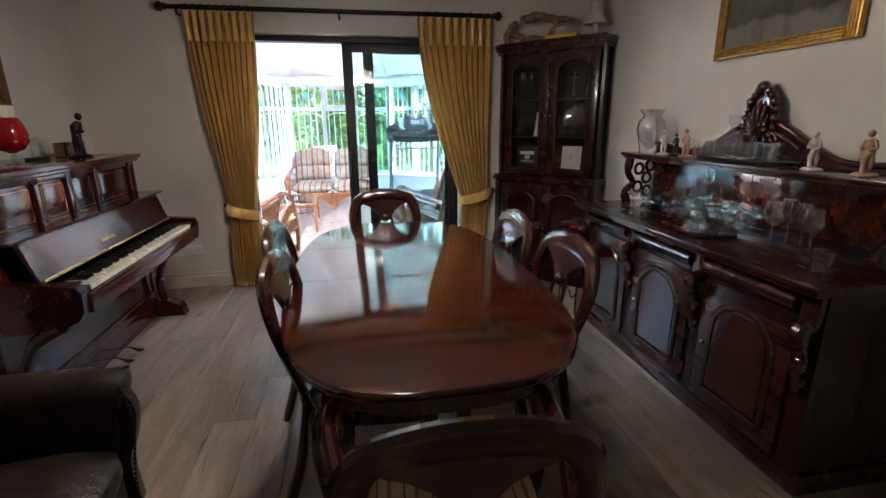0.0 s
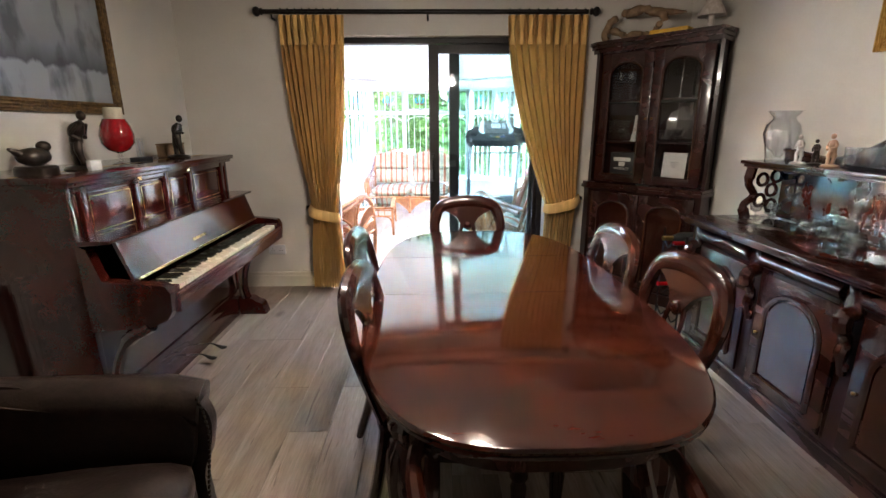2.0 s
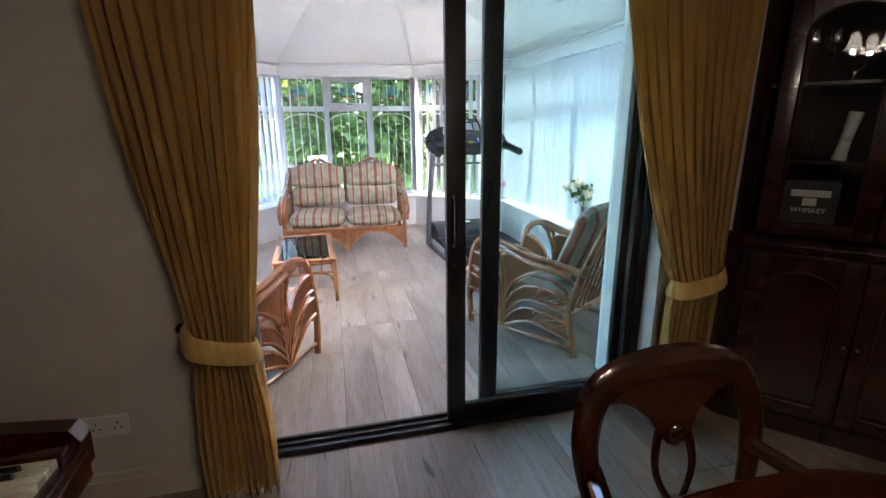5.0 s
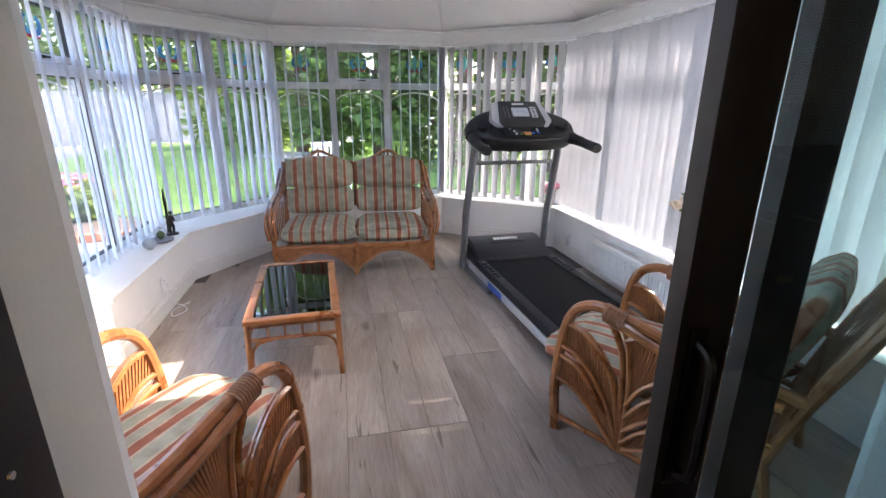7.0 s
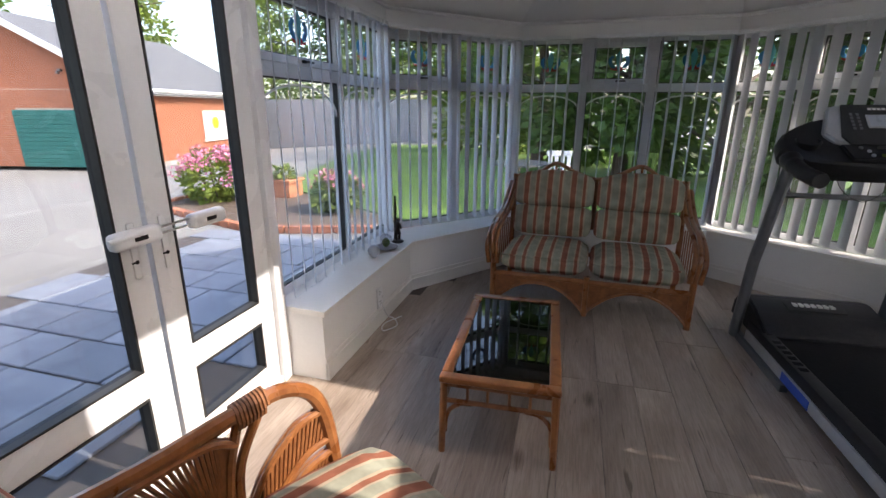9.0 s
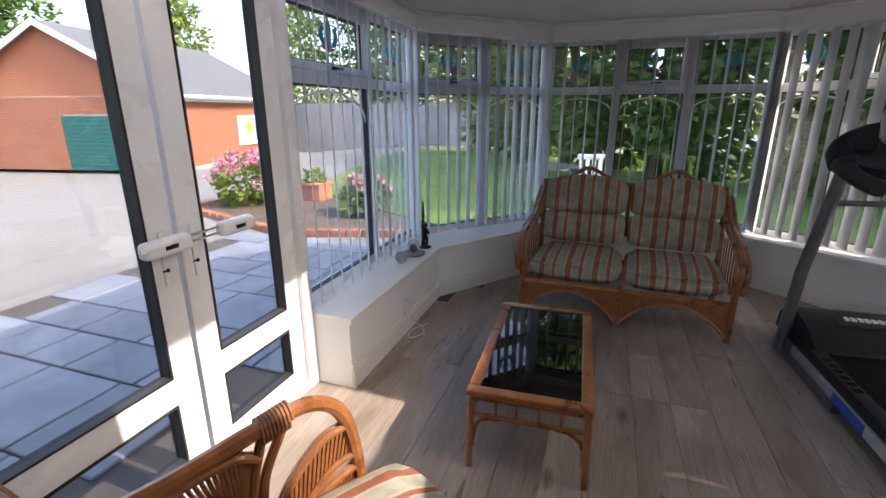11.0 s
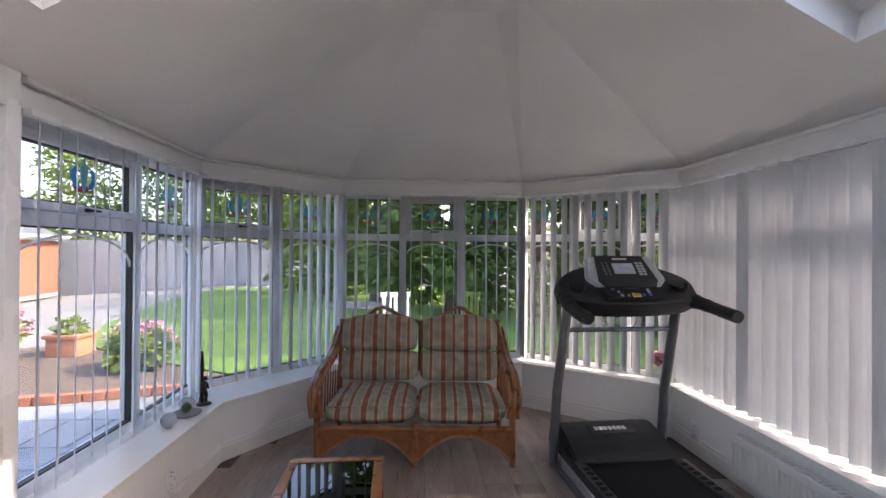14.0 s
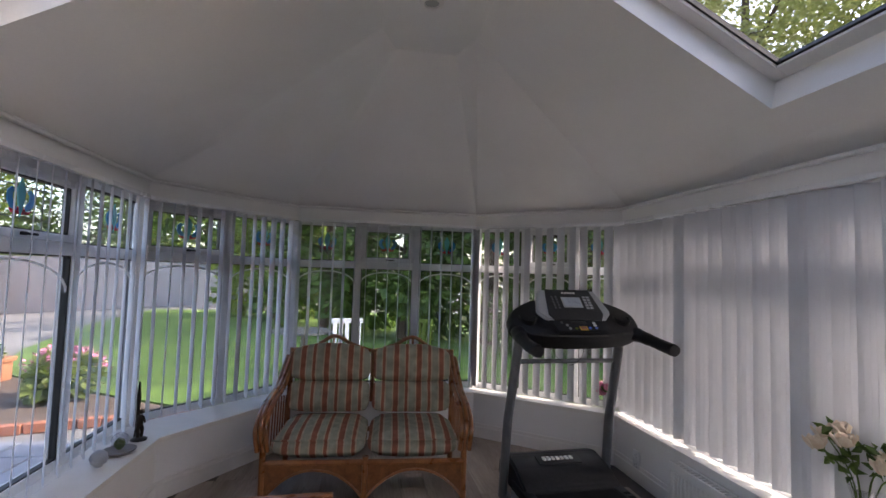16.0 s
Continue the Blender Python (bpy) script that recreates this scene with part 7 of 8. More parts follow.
    for k in range(15):
        a = radians(-35 + 250 * k / 14)
        ball(bm, (xb - 0.045, cy + 0.086 * math.cos(a), cz + 0.035 + 0.137 * math.sin(a)), 0.021 if k % 2 else 0.027, (0.8, 1, 1.1), 1)
    ball(bm, (xb - 0.05, cy, cz + 0.185), 0.034, (0.8, 1.1, 0.9), 2)
    for sg in (-1, 1):
        tube(bm, [(xb - 0.045, cy + sg * (0.075 + 0.045 * math.cos(q) * (1 - q / 9)), cz - 0.065 + 0.045 * math.sin(q) * (1 - q / 9)) for q in [j * 0.5 for j in range(15)]], 0.013, 7)
        tube(bm, smooth_line([(xb - 0.04, cy + sg * 0.09, cz - 0.03), (xb - 0.045, cy + sg * 0.16, cz - 0.05), (xb - 0.04, cy + sg * 0.24, cz - 0.1)], 4), 0.014, 7)
    tube(bm, smooth_line([(xb - 0.05, cy, cz - 0.05), (xb - 0.06, cy, cz - 0.1), (xb - 0.04, cy, cz - 0.16)], 4), [0.024] * 4 + [0.02] * 3 + [0.014, 0.007], 8)
    part("crest", bm, CHAIR_WOOD, s, "carved shell and scroll crest", angle=60)
    return s


sideboard()
SB, SH = 0.86, 1.19


def glassware(name, at, prof, label, category="glass", group="", ribs=0, depth=0.0):
    bm = bmesh.new()
    lathe(bm, prof, 20 if not ribs else max(24, ribs * 2), ribs=ribs, rib_depth=depth, cap=False)
    ob = part(name, bm, CRYSTAL, None, angle=50)
    ob.matrix_world = at
    return tagged(ob, label, category, group)


BRANDY = [(0.032, 0.0), (0.03, 0.003), (0.006, 0.008), (0.005, 0.03), (0.012, 0.038), (0.036, 0.055), (0.042, 0.075), (0.034, 0.105), (0.033, 0.105), (0.04, 0.075), (0.034, 0.057), (0.004, 0.042)]
WINE = [(0.034, 0.0), (0.03, 0.003), (0.005, 0.008), (0.004, 0.1), (0.012, 0.11), (0.036, 0.135), (0.042, 0.165), (0.034, 0.22), (0.033, 0.22), (0.04, 0.165), (0.034, 0.138), (0.004, 0.115)]
TUMBLER = [(0.032, 0.0), (0.034, 0.01), (0.038, 0.09), (0.036, 0.09), (0.031, 0.016), (0.004, 0.014)]
SMALL = [(0.028, 0.0), (0.006, 0.006), (0.005, 0.04), (0.026, 0.055), (0.032, 0.1), (0.031, 0.1), (0.024, 0.058), (0.003, 0.045)]
VASE = [(0.06, 0.0), (0.058, 0.02), (0.07, 0.09), (0.085, 0.15), (0.075, 0.2), (0.05, 0.225), (0.05, 0.235), (0.078, 0.27), (0.075, 0.27), (0.046, 0.235), (0.07, 0.2), (0.08, 0.15), (0.062, 0.08), (0.004, 0.02)]
DECANTER = [(0.045, 0.0), (0.05, 0.02), (0.045, 0.06), (0.024, 0.13), (0.018, 0.17), (0.026, 0.19), (0.014, 0.192), (0.016, 0.2), (0.03, 0.215), (0.034, 0.235), (0.026, 0.26), (0.004, 0.268)]
SQUARE_DEC = [(0.055, 0.0), (0.058, 0.01), (0.058, 0.12), (0.03, 0.145), (0.02, 0.16), (0.03, 0.165), (0.03, 0.17), (0.018, 0.172), (0.034, 0.18), (0.036, 0.215), (0.005, 0.22)]
glassware("crystal_vase", pose(1.93, 2.42, SH), VASE, "tall cut crystal vase on the sideboard shelf", "vase", "", 12, 0.035)


def tray(at, rx, ry, material, label):
    t = thing("tray", label, "tray", at=at)
    bm = bmesh.new()
    n = 32
    loft(bm, [[(rx * s * math.cos(2 * math.pi * k / n), ry * s * math.sin(2 * math.pi * k / n), z) for k in range(n)] for s, z in ((0.9, 0.0), (0.96, 0.004), (1.0, 0.02), (0.985, 0.02), (0.94, 0.008), (0.3, 0.007))])
    part("plate", bm, material, t)
    return t


tray(pose(1.76, 1.72, SB), 0.15, 0.26, TABLETOP, "oval dark polished tray on the sideboard")
for k, (dx, dy) in enumerate(((-0.06, 0.13), (-0.07, 0.02), (-0.06, -0.1), (0.03, 0.17), (0.04, -0.16), (0.05, 0.06))):
    glassware("brandy_glass", pose(1.76 + dx, 1.72 + dy, SB + 0.008), BRANDY, "cut crystal brandy glass on the oval tray", "glass", "brandy glasses on the tray", 14, 0.02)
glassware("decanter", pose(1.8, 1.75, SB + 0.008), DECANTER, "cut crystal decanter with a ball stopper", "decanter", "", 12, 0.03)
tray(pose(1.88, 2.36, SB), 0.1, 0.13, CRYSTAL, "round cut glass tray on the sideboard")
for dx, dy in ((-0.03, 0.05), (-0.02, -0.05), (0.04, 0.0)):
    glassware("goblet", pose(1.88 + dx, 2.36 + dy, SB + 0.008), SMALL, "small cut glass goblet on the round tray", "glass", "goblets on the round tray", 12, 0.03)
for x, y in ((1.74, 1.25), (1.8, 1.17), (1.73, 1.07), (1.85, 1.28)):
    glassware("wine_glass", pose(x, y, SB), WINE, "tall stemmed crystal wine glass on the sideboard", "glass", "wine glasses on the sideboard")
glassware("tumbler", pose(1.68, 0.97, SB), TUMBLER, "short cut crystal tumbler on the sideboard", "glass", "", 12, 0.03)
tray(pose(1.96, 1.7, SH), 0.1, 0.3, IRON, "dark tray with tumblers on the upper shelf")
for k, (dx, dy) in enumerate(((-0.04, 0.24), (0.03, 0.2), (-0.04, 0.15), (-0.04, -0.02), (-0.04, -0.11), (0.03, -0.15), (-0.04, -0.2), (0.03, -0.05))):
    glassware("tumbler", pose(1.96 + dx, 1.7 + dy, SH + 0.008), TUMBLER, "cut crystal whiskey tumbler on the shelf tray", "glass", "tumblers on the shelf tray", 12, 0.035)
glassware("decanter", pose(1.95, 1.76, SH + 0.008), SQUARE_DEC, "square cut crystal whiskey decanter on the shelf", "decanter", "", 4, 0.06)
for k, (y, h, mt, lab) in enumerate(((2.26, 0.15, CERAMIC, "white porcelain lady figurine with a dark hat"), (2.06, 0.16, SKIN_CLAY, "tan porcelain boy figurine"), (1.29, 0.16, CERAMIC, "white porcelain figurine in a grey dress"),
                                     (1.08, 0.17, SKIN_CLAY, "tan porcelain figurine on a rocky base"), (0.94, 0.17, CERAMIC, "pale porcelain figurine holding a basket"), (2.2, 0.13, BRONZE, "small dark figurine beside the vase"))):
    figurine("figurine", pose(1.92 + (0.04 if k == 5 else 0), y, SH, 0, 0, 180), h, mt, lab, seed=20 + k)
pl = thing("display_plate", "small round glass plate on the shelf", "plate", at=pose(2.02, 0.99, SH + 0.075, 0, -80, 0))
bm = bmesh.new()
lathe(bm, [(0.02, 0), (0.05, 0.004), (0.075, 0.014), (0.074, 0.018), (0.05, 0.008), (0.01, 0.004)], 28)
part("plate", bm, CRYSTAL, pl)


# ---- wine rack beside the sideboard ----
wr = thing("wine_rack", "black metal wine rack holding a few bottles beside the sideboard", "wine rack", at=pose(1.72, 2.76, 0))
for k in range(4):
    bm = bmesh.new()
    z = 0.12 + k * 0.16
    for x in (-0.12, 0.12):
        tube(bm, smooth_line([(x, -0.14, z + 0.05), (x, -0.07, z), (x, 0.0, z + 0.05), (x, 0.07, z), (x, 0.14, z + 0.05)], 5), 0.006, 6)
    part("shelf_wire", bm, IRON, wr)
for sx in (-0.12, 0.12):
    for sy in (-0.14, 0.14):
        bm = bmesh.new()
        tube(bm, [(sx, sy, 0), (sx, sy, 0.72)], 0.007, 6)
        part("post", bm, IRON, wr)
for k, (y, z, cap) in enumerate(((-0.07, 0.66, RED_GLASS), (0.07, 0.66, BRASS), (-0.07, 0.5, RED_GLASS), (0.07, 0.34, RED_GLASS))):
    b = thing("wine_bottle", "dark green wine bottle lying in the rack", "bottle", "bottles in the wine rack", at=pose(1.72 + 0.14, 2.76 + y, z, 0, -90, 0))
    bm = bmesh.new()
    lathe(bm, [(0.036, 0.0), (0.037, 0.01), (0.037, 0.19), (0.03, 0.215), (0.015, 0.24), (0.014, 0.25)], 16)
    part("glass", bm, GASKET, b)
    bm = bmesh.new()
    lathe(bm, [(0.0155, 0.24), (0.0155, 0.305), (0.012, 0.308)], 14)
    part("capsule", bm, cap, b, "foil bottle capsule")


# ---- corner cabinet ----
def corner_cabinet():
    c = thing("corner_cabinet", "tall dark mahogany corner cabinet with arched glass doors", "cabinet")
    A, B = Vector((1.38, 3.79)), Vector((1.97, 3.15))

    def shape(z0, z1, grow, bm):
        a, b = A + Vector((-grow * 0.9, -grow * 0.6)), B + Vector((-grow * 0.6, -grow * 0.9))
        out = [(RX - 0.006, BY - 0.006), (a.x - 0.01, BY - 0.006), (a.x, a.y), (b.x, b.y), (RX - 0.006, b.y + 0.13)]
        prism(bm, out, z1 - z0, pose(0, 0, z0))

    d = (B - A).normalized()
    n = Vector((d.y, -d.x))
    if n.dot(Vector((-1, -1))) < 0:
        n = -n
    wide = (B - A).length
    m = Matrix(((d.x, -n.x, 0, A.x), (d.y, -n.y, 0, A.y), (0, 0, 1, 0), (0, 0, 0, 1)))
    # local: x along the front, y into the cabinet, z up
    bm = bmesh.new()
    shape(0.0, 0.09, 0.045, bm)
    part("plinth", bm, DARK_WOOD, c, smooth=False)
    bm = bmesh.new()
    shape(0.09, 0.88, 0.03, bm)
    part("lower_body", bm, DARK_WOOD, c, smooth=False)
    bm = bmesh.new()
    shape(0.88, 0.905, 0.06, bm)
    shape(0.905, 0.93, 0.045, bm)
    part("waist_moulding", bm, MAHOGANY, c, smooth=False)
    for z0, z1, gr in ((1.94, 1.97, 0.03), (1.97, 1.995, 0.05), (1.995, 2.02, 0.065)):
        bm = bmesh.new()
        shape(z0, z1, gr, bm)
        part("cornice", bm, MAHOGANY, c, smooth=False)
    # upper shell: sides, back lining, base and top
    bm = bmesh.new()
    prism(bm, [(RX - 0.006, BY - 0.006), (A.x - 0.005, BY - 0.006), (A.x - 0.005, BY - 0.03), (RX - 0.03, BY - 0.03), (RX - 0.03, B.y + 0.14), (RX - 0.006, B.y + 0.14)][::-1], 1.01, pose(0, 0, 0.93))
    part("back_lining", bm, DARK_WOOD, c, smooth=False)
    for e0, e1 in (((A.x, A.y), (A.x - 0.005, BY - 0.03)), ((B.x, B.y), (RX - 0.03, B.y + 0.135))):
        bm = bmesh.new()
        v = (Vector(e1) - Vector(e0)).normalized()
        q = Vector((-v.y, v.x)) * 0.012
        prism(bm, [(e0[0] - q.x, e0[1] - q.y), (e1[0] - q.x, e1[1] - q.y), (e1[0] + q.x, e1[1] + q.y), (e0[0] + q.x, e0[1] + q.y)], 1.01, pose(0, 0, 0.93))
        part("side", bm, DARK_WOOD, c, smooth=False)
    for z in (0.93, 1.25, 1.57, 1.925):
        bm = bmesh.new()
        prism(bm, [(RX - 0.032, BY - 0.032), (A.x + 0.01, BY - 0.032), (A.x + 0.04, A.y - 0.0 + 0.02), (B.x + 0.03, B.y + 0.03), (RX - 0.032, B.y + 0.16)], 0.014, pose(0, 0, z))
        part("shelf", bm, DARK_WOOD, c, smooth=False)

    def door(x0, x1, z0, z1, glazed):
        bm = bmesh.new()
        st = 0.07
        cx, w = (x0 + x1) / 2, (x1 - x0) / 2 - st
        zt_ = z1 - 0.07 - 0.09
        arch = arc(cx, zt_, w, 0, 180, 12, 0.09)
        yf = -0.012 if glazed else -0.045
        for b in ((x0, z0, x0 + st, z1), (x1 - st, z0, x1, z1), (x0 + st, z0, x1 - st, z0 + 0.06)):
            box(bm, b[0], yf - 0.012, b[1], b[2], yf + 0.012, b[3], 0.004)
        top = [(x1 - st, z1), (x0 + st, z1)] + [(x, z) for x, z in arch[::-1]]
        prism(bm, top, 0.024, Matrix(((1, 0, 0, 0), (0, 0, -1, yf + 0.012), (0, 1, 0, 0), (0, 0, 0, 1))))
        bmesh.ops.transform(bm, matrix=m, verts=bm.verts)
        dr = part("door", bm, MAHOGANY, c)
        bm = bmesh.new()
        loop = [(cx - w, yf - 0.013, z0 + 0.06), (cx + w, yf - 0.013, z0 + 0.06)] + [(x, yf - 0.013, z) for x, z in arch] + [(cx - w, yf - 0.013, z0 + 0.06)]
        tube(bm, loop, 0.008, 6)
        bmesh.ops.transform(bm, matrix=m, verts=bm.verts)
        part("moulding", bm, CHAIR_WOOD, dr, "glossy arched moulding")
        bm = bmesh.new()
        if glazed:
            box(bm, x0 + 0.05, yf, z0 + 0.04, x1 - 0.05, yf + 0.003, z1 - 0.05)
            bmesh.ops.transform(bm, matrix=m, verts=bm.verts)
            g = part("pane", bm, CABINET_PANE, dr, "clear cabinet glass", smooth=False)
            g.visible_shadow = False
        else:
            box(bm, x0 + 0.05, yf, z0 + 0.04, x1 - 0.05, yf + 0.01, z1 - 0.05)
            bmesh.ops.transform(bm, matrix=m, verts=bm.verts)
            part("panel", bm, CHAIR_WOOD, dr, smooth=False)
        bm = bmesh.new()
        ball(bm, (x1 - 0.02 if x0 < 0.1 else x0 + 0.02, yf - 0.015, (z0 + z1) / 2), 0.008)
        bmesh.ops.transform(bm, matrix=m, verts=bm.verts)
        part("knob", bm, BRASS, dr, "tiny brass knob")

    mid = wide / 2
    for x0, x1 in ((0.03, mid - 0.003), (mid + 0.003, wide - 0.03)):
        door(x0, x1, 0.945, 1.925, True)
        door(x0, x1, 0.11, 0.86, False)
    return c, m, wide


cab, CM, CW = corner_cabinet()


def inside(x, y, z):
    return CM @ pose(x, y, z)


for k, (x, y, z, prof, lab) in enumerate(((0.12, 0.12, 1.584, WINE, "tall crystal glass inside the corner cabinet"), (0.2, 0.14, 1.584, WINE, "tall crystal glass inside the corner cabinet"), (0.28, 0.16, 1.584, SMALL, "small crystal goblet inside the corner cabinet"),
                                            (0.16, 0.12, 1.264, SMALL, "small crystal goblet inside the corner cabinet"), (0.52, 0.12, 1.264, TUMBLER, "cut glass tumbler inside the corner cabinet"), (0.6, 0.14, 1.264, SMALL, "small crystal goblet inside the corner cabinet"),
                                            (0.7, 0.16, 1.584, TUMBLER, "cut glass tumbler inside the corner cabinet"), (0.78, 0.14, 1.264, TUMBLER, "cut glass tumbler inside the corner cabinet"))):
    glassware("crystal_glass", inside(x, y, z), prof, lab, "glass", "glasses in the corner cabinet", 12, 0.03)
sc = thing("scroll", "rolled white paper scroll with a ribbon in the cabinet", "scroll", at=inside(0.28, 0.1, 1.264) @ pose(0, 0, 0, 0, 8, 0))
bm = bmesh.new()
lathe(bm, [(0.026, 0), (0.024, 0.02), (0.02, 0.09), (0.024, 0.16), (0.026, 0.2), (0.018, 0.2)], 14)
part("paper", bm, PAPER, sc)
bm = bmesh.new()
lathe(bm, [(0.0225, 0.08), (0.0225, 0.1)], 14)
part("ribbon", bm, CERAMIC, sc, "pale ribbon")
dp = thing("display_plate", "large round cut glass plate standing in the cabinet", "plate", at=inside(0.62, 0.2, 1.264 + 0.135) @ pose(0, 0, 0, 80))
bm = bmesh.new()
lathe(bm, [(0.03, 0), (0.09, 0.006), (0.13, 0.02), (0.128, 0.024), (0.09, 0.011), (0.01, 0.005)], 36, ribs=18, rib_depth=0.012)
part("plate", bm, CRYSTAL, dp)
cr = thing("candlestick", "silver cross shaped candlestick in the cabinet", "candlestick", at=inside(0.6, 0.1, 1.584))
bm = bmesh.new()
lathe(bm, [(0.035, 0), (0.01, 0.012), (0.006, 0.05), (0.01, 0.06), (0.006, 0.07), (0.006, 0.19), (0.01, 0.2)], 14)
tube(bm, [(-0.04, 0, 0.15), (0.04, 0, 0.15)], 0.007, 8)
part("stem", bm, CHROME, cr)
cd = thing("certificate", "white printed card standing in the cabinet", "card", at=inside(0.62, 0.07, 0.946) @ pose(0, 0, 0, -6))
bm = bmesh.new()
box(bm, -0.085, 0, 0, 0.085, 0.004, 0.24)
part("card", bm, PAPER, cd, smooth=False)
bm = bmesh.new()
for k in range(4):
    box(bm, -0.03 + 0.006 * k, -0.001, 0.165 - 0.012 * k, 0.03 - 0.006 * k, 0.0, 0.169 - 0.012 * k)
part("print_lines", bm, STEEL, cd, "grey printed lines", smooth=False)
ws = thing("whiskey_box", "black box with white lettering in the cabinet", "box", at=inside(0.21, 0.08, 0.944))
bm = bmesh.new()
box(bm, -0.1, 0, 0, 0.1, 0.08, 0.23, 0.004)
part("carton", bm, GASKET, ws)


def text_on(body, m, size, material, parent):
    cu = bpy.data.curves.new("lettering", "FONT")
    cu.body, cu.size, cu.align_x, cu.extrude = body, size, "CENTER", 0.0006
    tmp = bpy.data.objects.new("tmp", cu)
    me = bpy.data.meshes.new_from_object(tmp)
    bpy.data.objects.remove(tmp)
    me.materials.clear()
    me.materials.append(material)
    o = new("lettering", me)
    o.parent = parent
    o.matrix_basis = m
    return tagged(o, "white printed lettering")


text_on("WHISKEY", pose(0, -0.001, 0.09, 90), 0.03, PAPER, ws)
bm = bmesh.new()
box(bm, -0.07, -0.0015, 0.16, 0.07, -0.0005, 0.19)
box(bm, -0.025, -0.0015, 0.12, 0.025, -0.0005, 0.155)
part("emblem", bm, PAPER, ws, "plain white emblem", smooth=False)
# on top of the cabinet
dw = thing("driftwood", "gnarled brown driftwood sculpture on the corner cabinet", "ornament", at=pose(1.56, 3.62, 2.02, 0, 0, -30))
bm = bmesh.new()
rnd = random.Random(77)
for a0, a1, r in ((0, 150, 0.03), (140, 260, 0.024), (250, 370, 0.02)):
    pts = [(0.19 * math.cos(radians(a)) + rnd.uniform(-0.02, 0.02), rnd.uniform(-0.03, 0.03), 0.11 + 0.085 * math.sin(radians(a)) + rnd.uniform(-0.012, 0.012)) for a in range(a0, a1, 25)]
    pth = smooth_line(pts, 4)
    tube(bm, pth, [r * rnd.uniform(0.7, 1.3) for _ in pth], 9)
tube(bm, smooth_line([(0.1, 0, 0.18), (0.22, 0.01, 0.165), (0.34, 0, 0.15)], 4), [0.03] * 3 + [0.022] * 3 + [0.016, 0.012, 0.005], 8)
tube(bm, smooth_line([(-0.18, 0, 0.13), (-0.22, 0, 0.05), (-0.2, 0, 0.0)], 4), 0.025, 8)
ball(bm, (0.0, 0, 0.03), 0.035, (1.6, 1, 0.8))
part("branch", bm, DRIFTWOOD, dw, angle=70)
yb_ = thing("envelope", "yellow card envelope lying on the corner cabinet", "envelope", at=pose(1.74, 3.42, 2.02, 0, 0, -47))
bm = bmesh.new()
box(bm, -0.13, -0.06, 0, 0.13, 0.06, 0.03, 0.004)
part("card", bm, YELLOW_CARD, yb_)
bm = bmesh.new()
lathe(bm, [(0.055, 0.0), (0.03, 0.004), (0.02, 0.02), (0.02, 0.09), (0.09, 0.09), (0.075, 0.13), (0.045, 0.18), (0.05, 0.23), (0.04, 0.26), (0.018, 0.27), (0.04, 0.3), (0.042, 0.33), (0.02, 0.36)], 18)
dl = part("doll", bm, CERAMIC, None, angle=60)
dl.matrix_world = pose(1.95, 3.3, 2.02)
tagged(dl, "porcelain doll in a white dress on the corner cabinet", "doll")

# ---- leather armchair ----
def leather_chair():
    c = thing("leather_armchair", "dark brown studded leather armchair near the radiator", "armchair", at=pose(-1.0, 0.76, 0, 0, 0, 8))
    # faces +x in its own frame
    for sy in (-1, 1):
        bm = bmesh.new()
        out = smooth_line([(-0.38, 0, 0.1), (-0.38, 0, 0.66), (0.1, 0, 0.62), (0.3, 0, 0.6), (0.37, 0, 0.52), (0.36, 0, 0.4), (0.33, 0, 0.3), (0.34, 0, 0.1)], 4)
        prism(bm, [(q.x, q.z) for q in out][::-1], 0.13, Matrix(((1, 0, 0, 0), (0, 0, 1, sy * 0.36 - 0.065), (0, 1, 0, 0), (0, 0, 0, 1))))
        bmesh.ops.bevel(bm, geom=[e for e in bm.edges if e.calc_face_angle(0) > 1.0], offset=0.04, segments=4, affect="EDGES")
        part("arm", bm, LEATHER, c, "rolled leather arm", angle=60)
        bm = bmesh.new()
        tube(bm, [(-0.36, sy * 0.37, 0.62), (0.24, sy * 0.37, 0.57), (0.345, sy * 0.37, 0.55)], [0.075, 0.08, 0.07], 14)
        part("arm_roll", bm, LEATHER, c, angle=60)
        for k in range(26):
            u = k / 25
            bm = bmesh.new()
            p = (0.352 + 0.012 * math.sin(u * 6), sy * (0.31 + 0.02 * math.sin(u * 3)), 0.6 - 0.46 * u)
            ball(bm, p, 0.0085, (0.6, 1, 1), 1)
            part("stud", bm, BRONZE, c)
    bm = bmesh.new()
    cushion(bm, -0.28, -0.29, 0.3, 0.36, 0.29, 0.46, 0.03)
    part("seat_cushion", bm, LEATHER, c, angle=60)
    bm = bmesh.new()
    box(bm, -0.36, -0.3, 0.1, 0.32, 0.3, 0.3, 0.02)
    part("seat_base", bm, LEATHER, c)
    bm = bmesh.new()
    box(bm, -0.46, -0.38, 0.1, -0.28, 0.38, 1.05, 0.06, segments=4)
    part("backrest", bm, LEATHER, c, "tall buttoned back", angle=60)
    for sx in (-0.38, 0.3):
        for sy in (-0.35, 0.35):
            bm = bmesh.new()
            lathe(bm, [(0.02, 0), (0.03, 0.06), (0.035, 0.11)], 12, (sx, sy, 0))
            part("foot", bm, DARK_WOOD, c)
    return c


leather_chair()

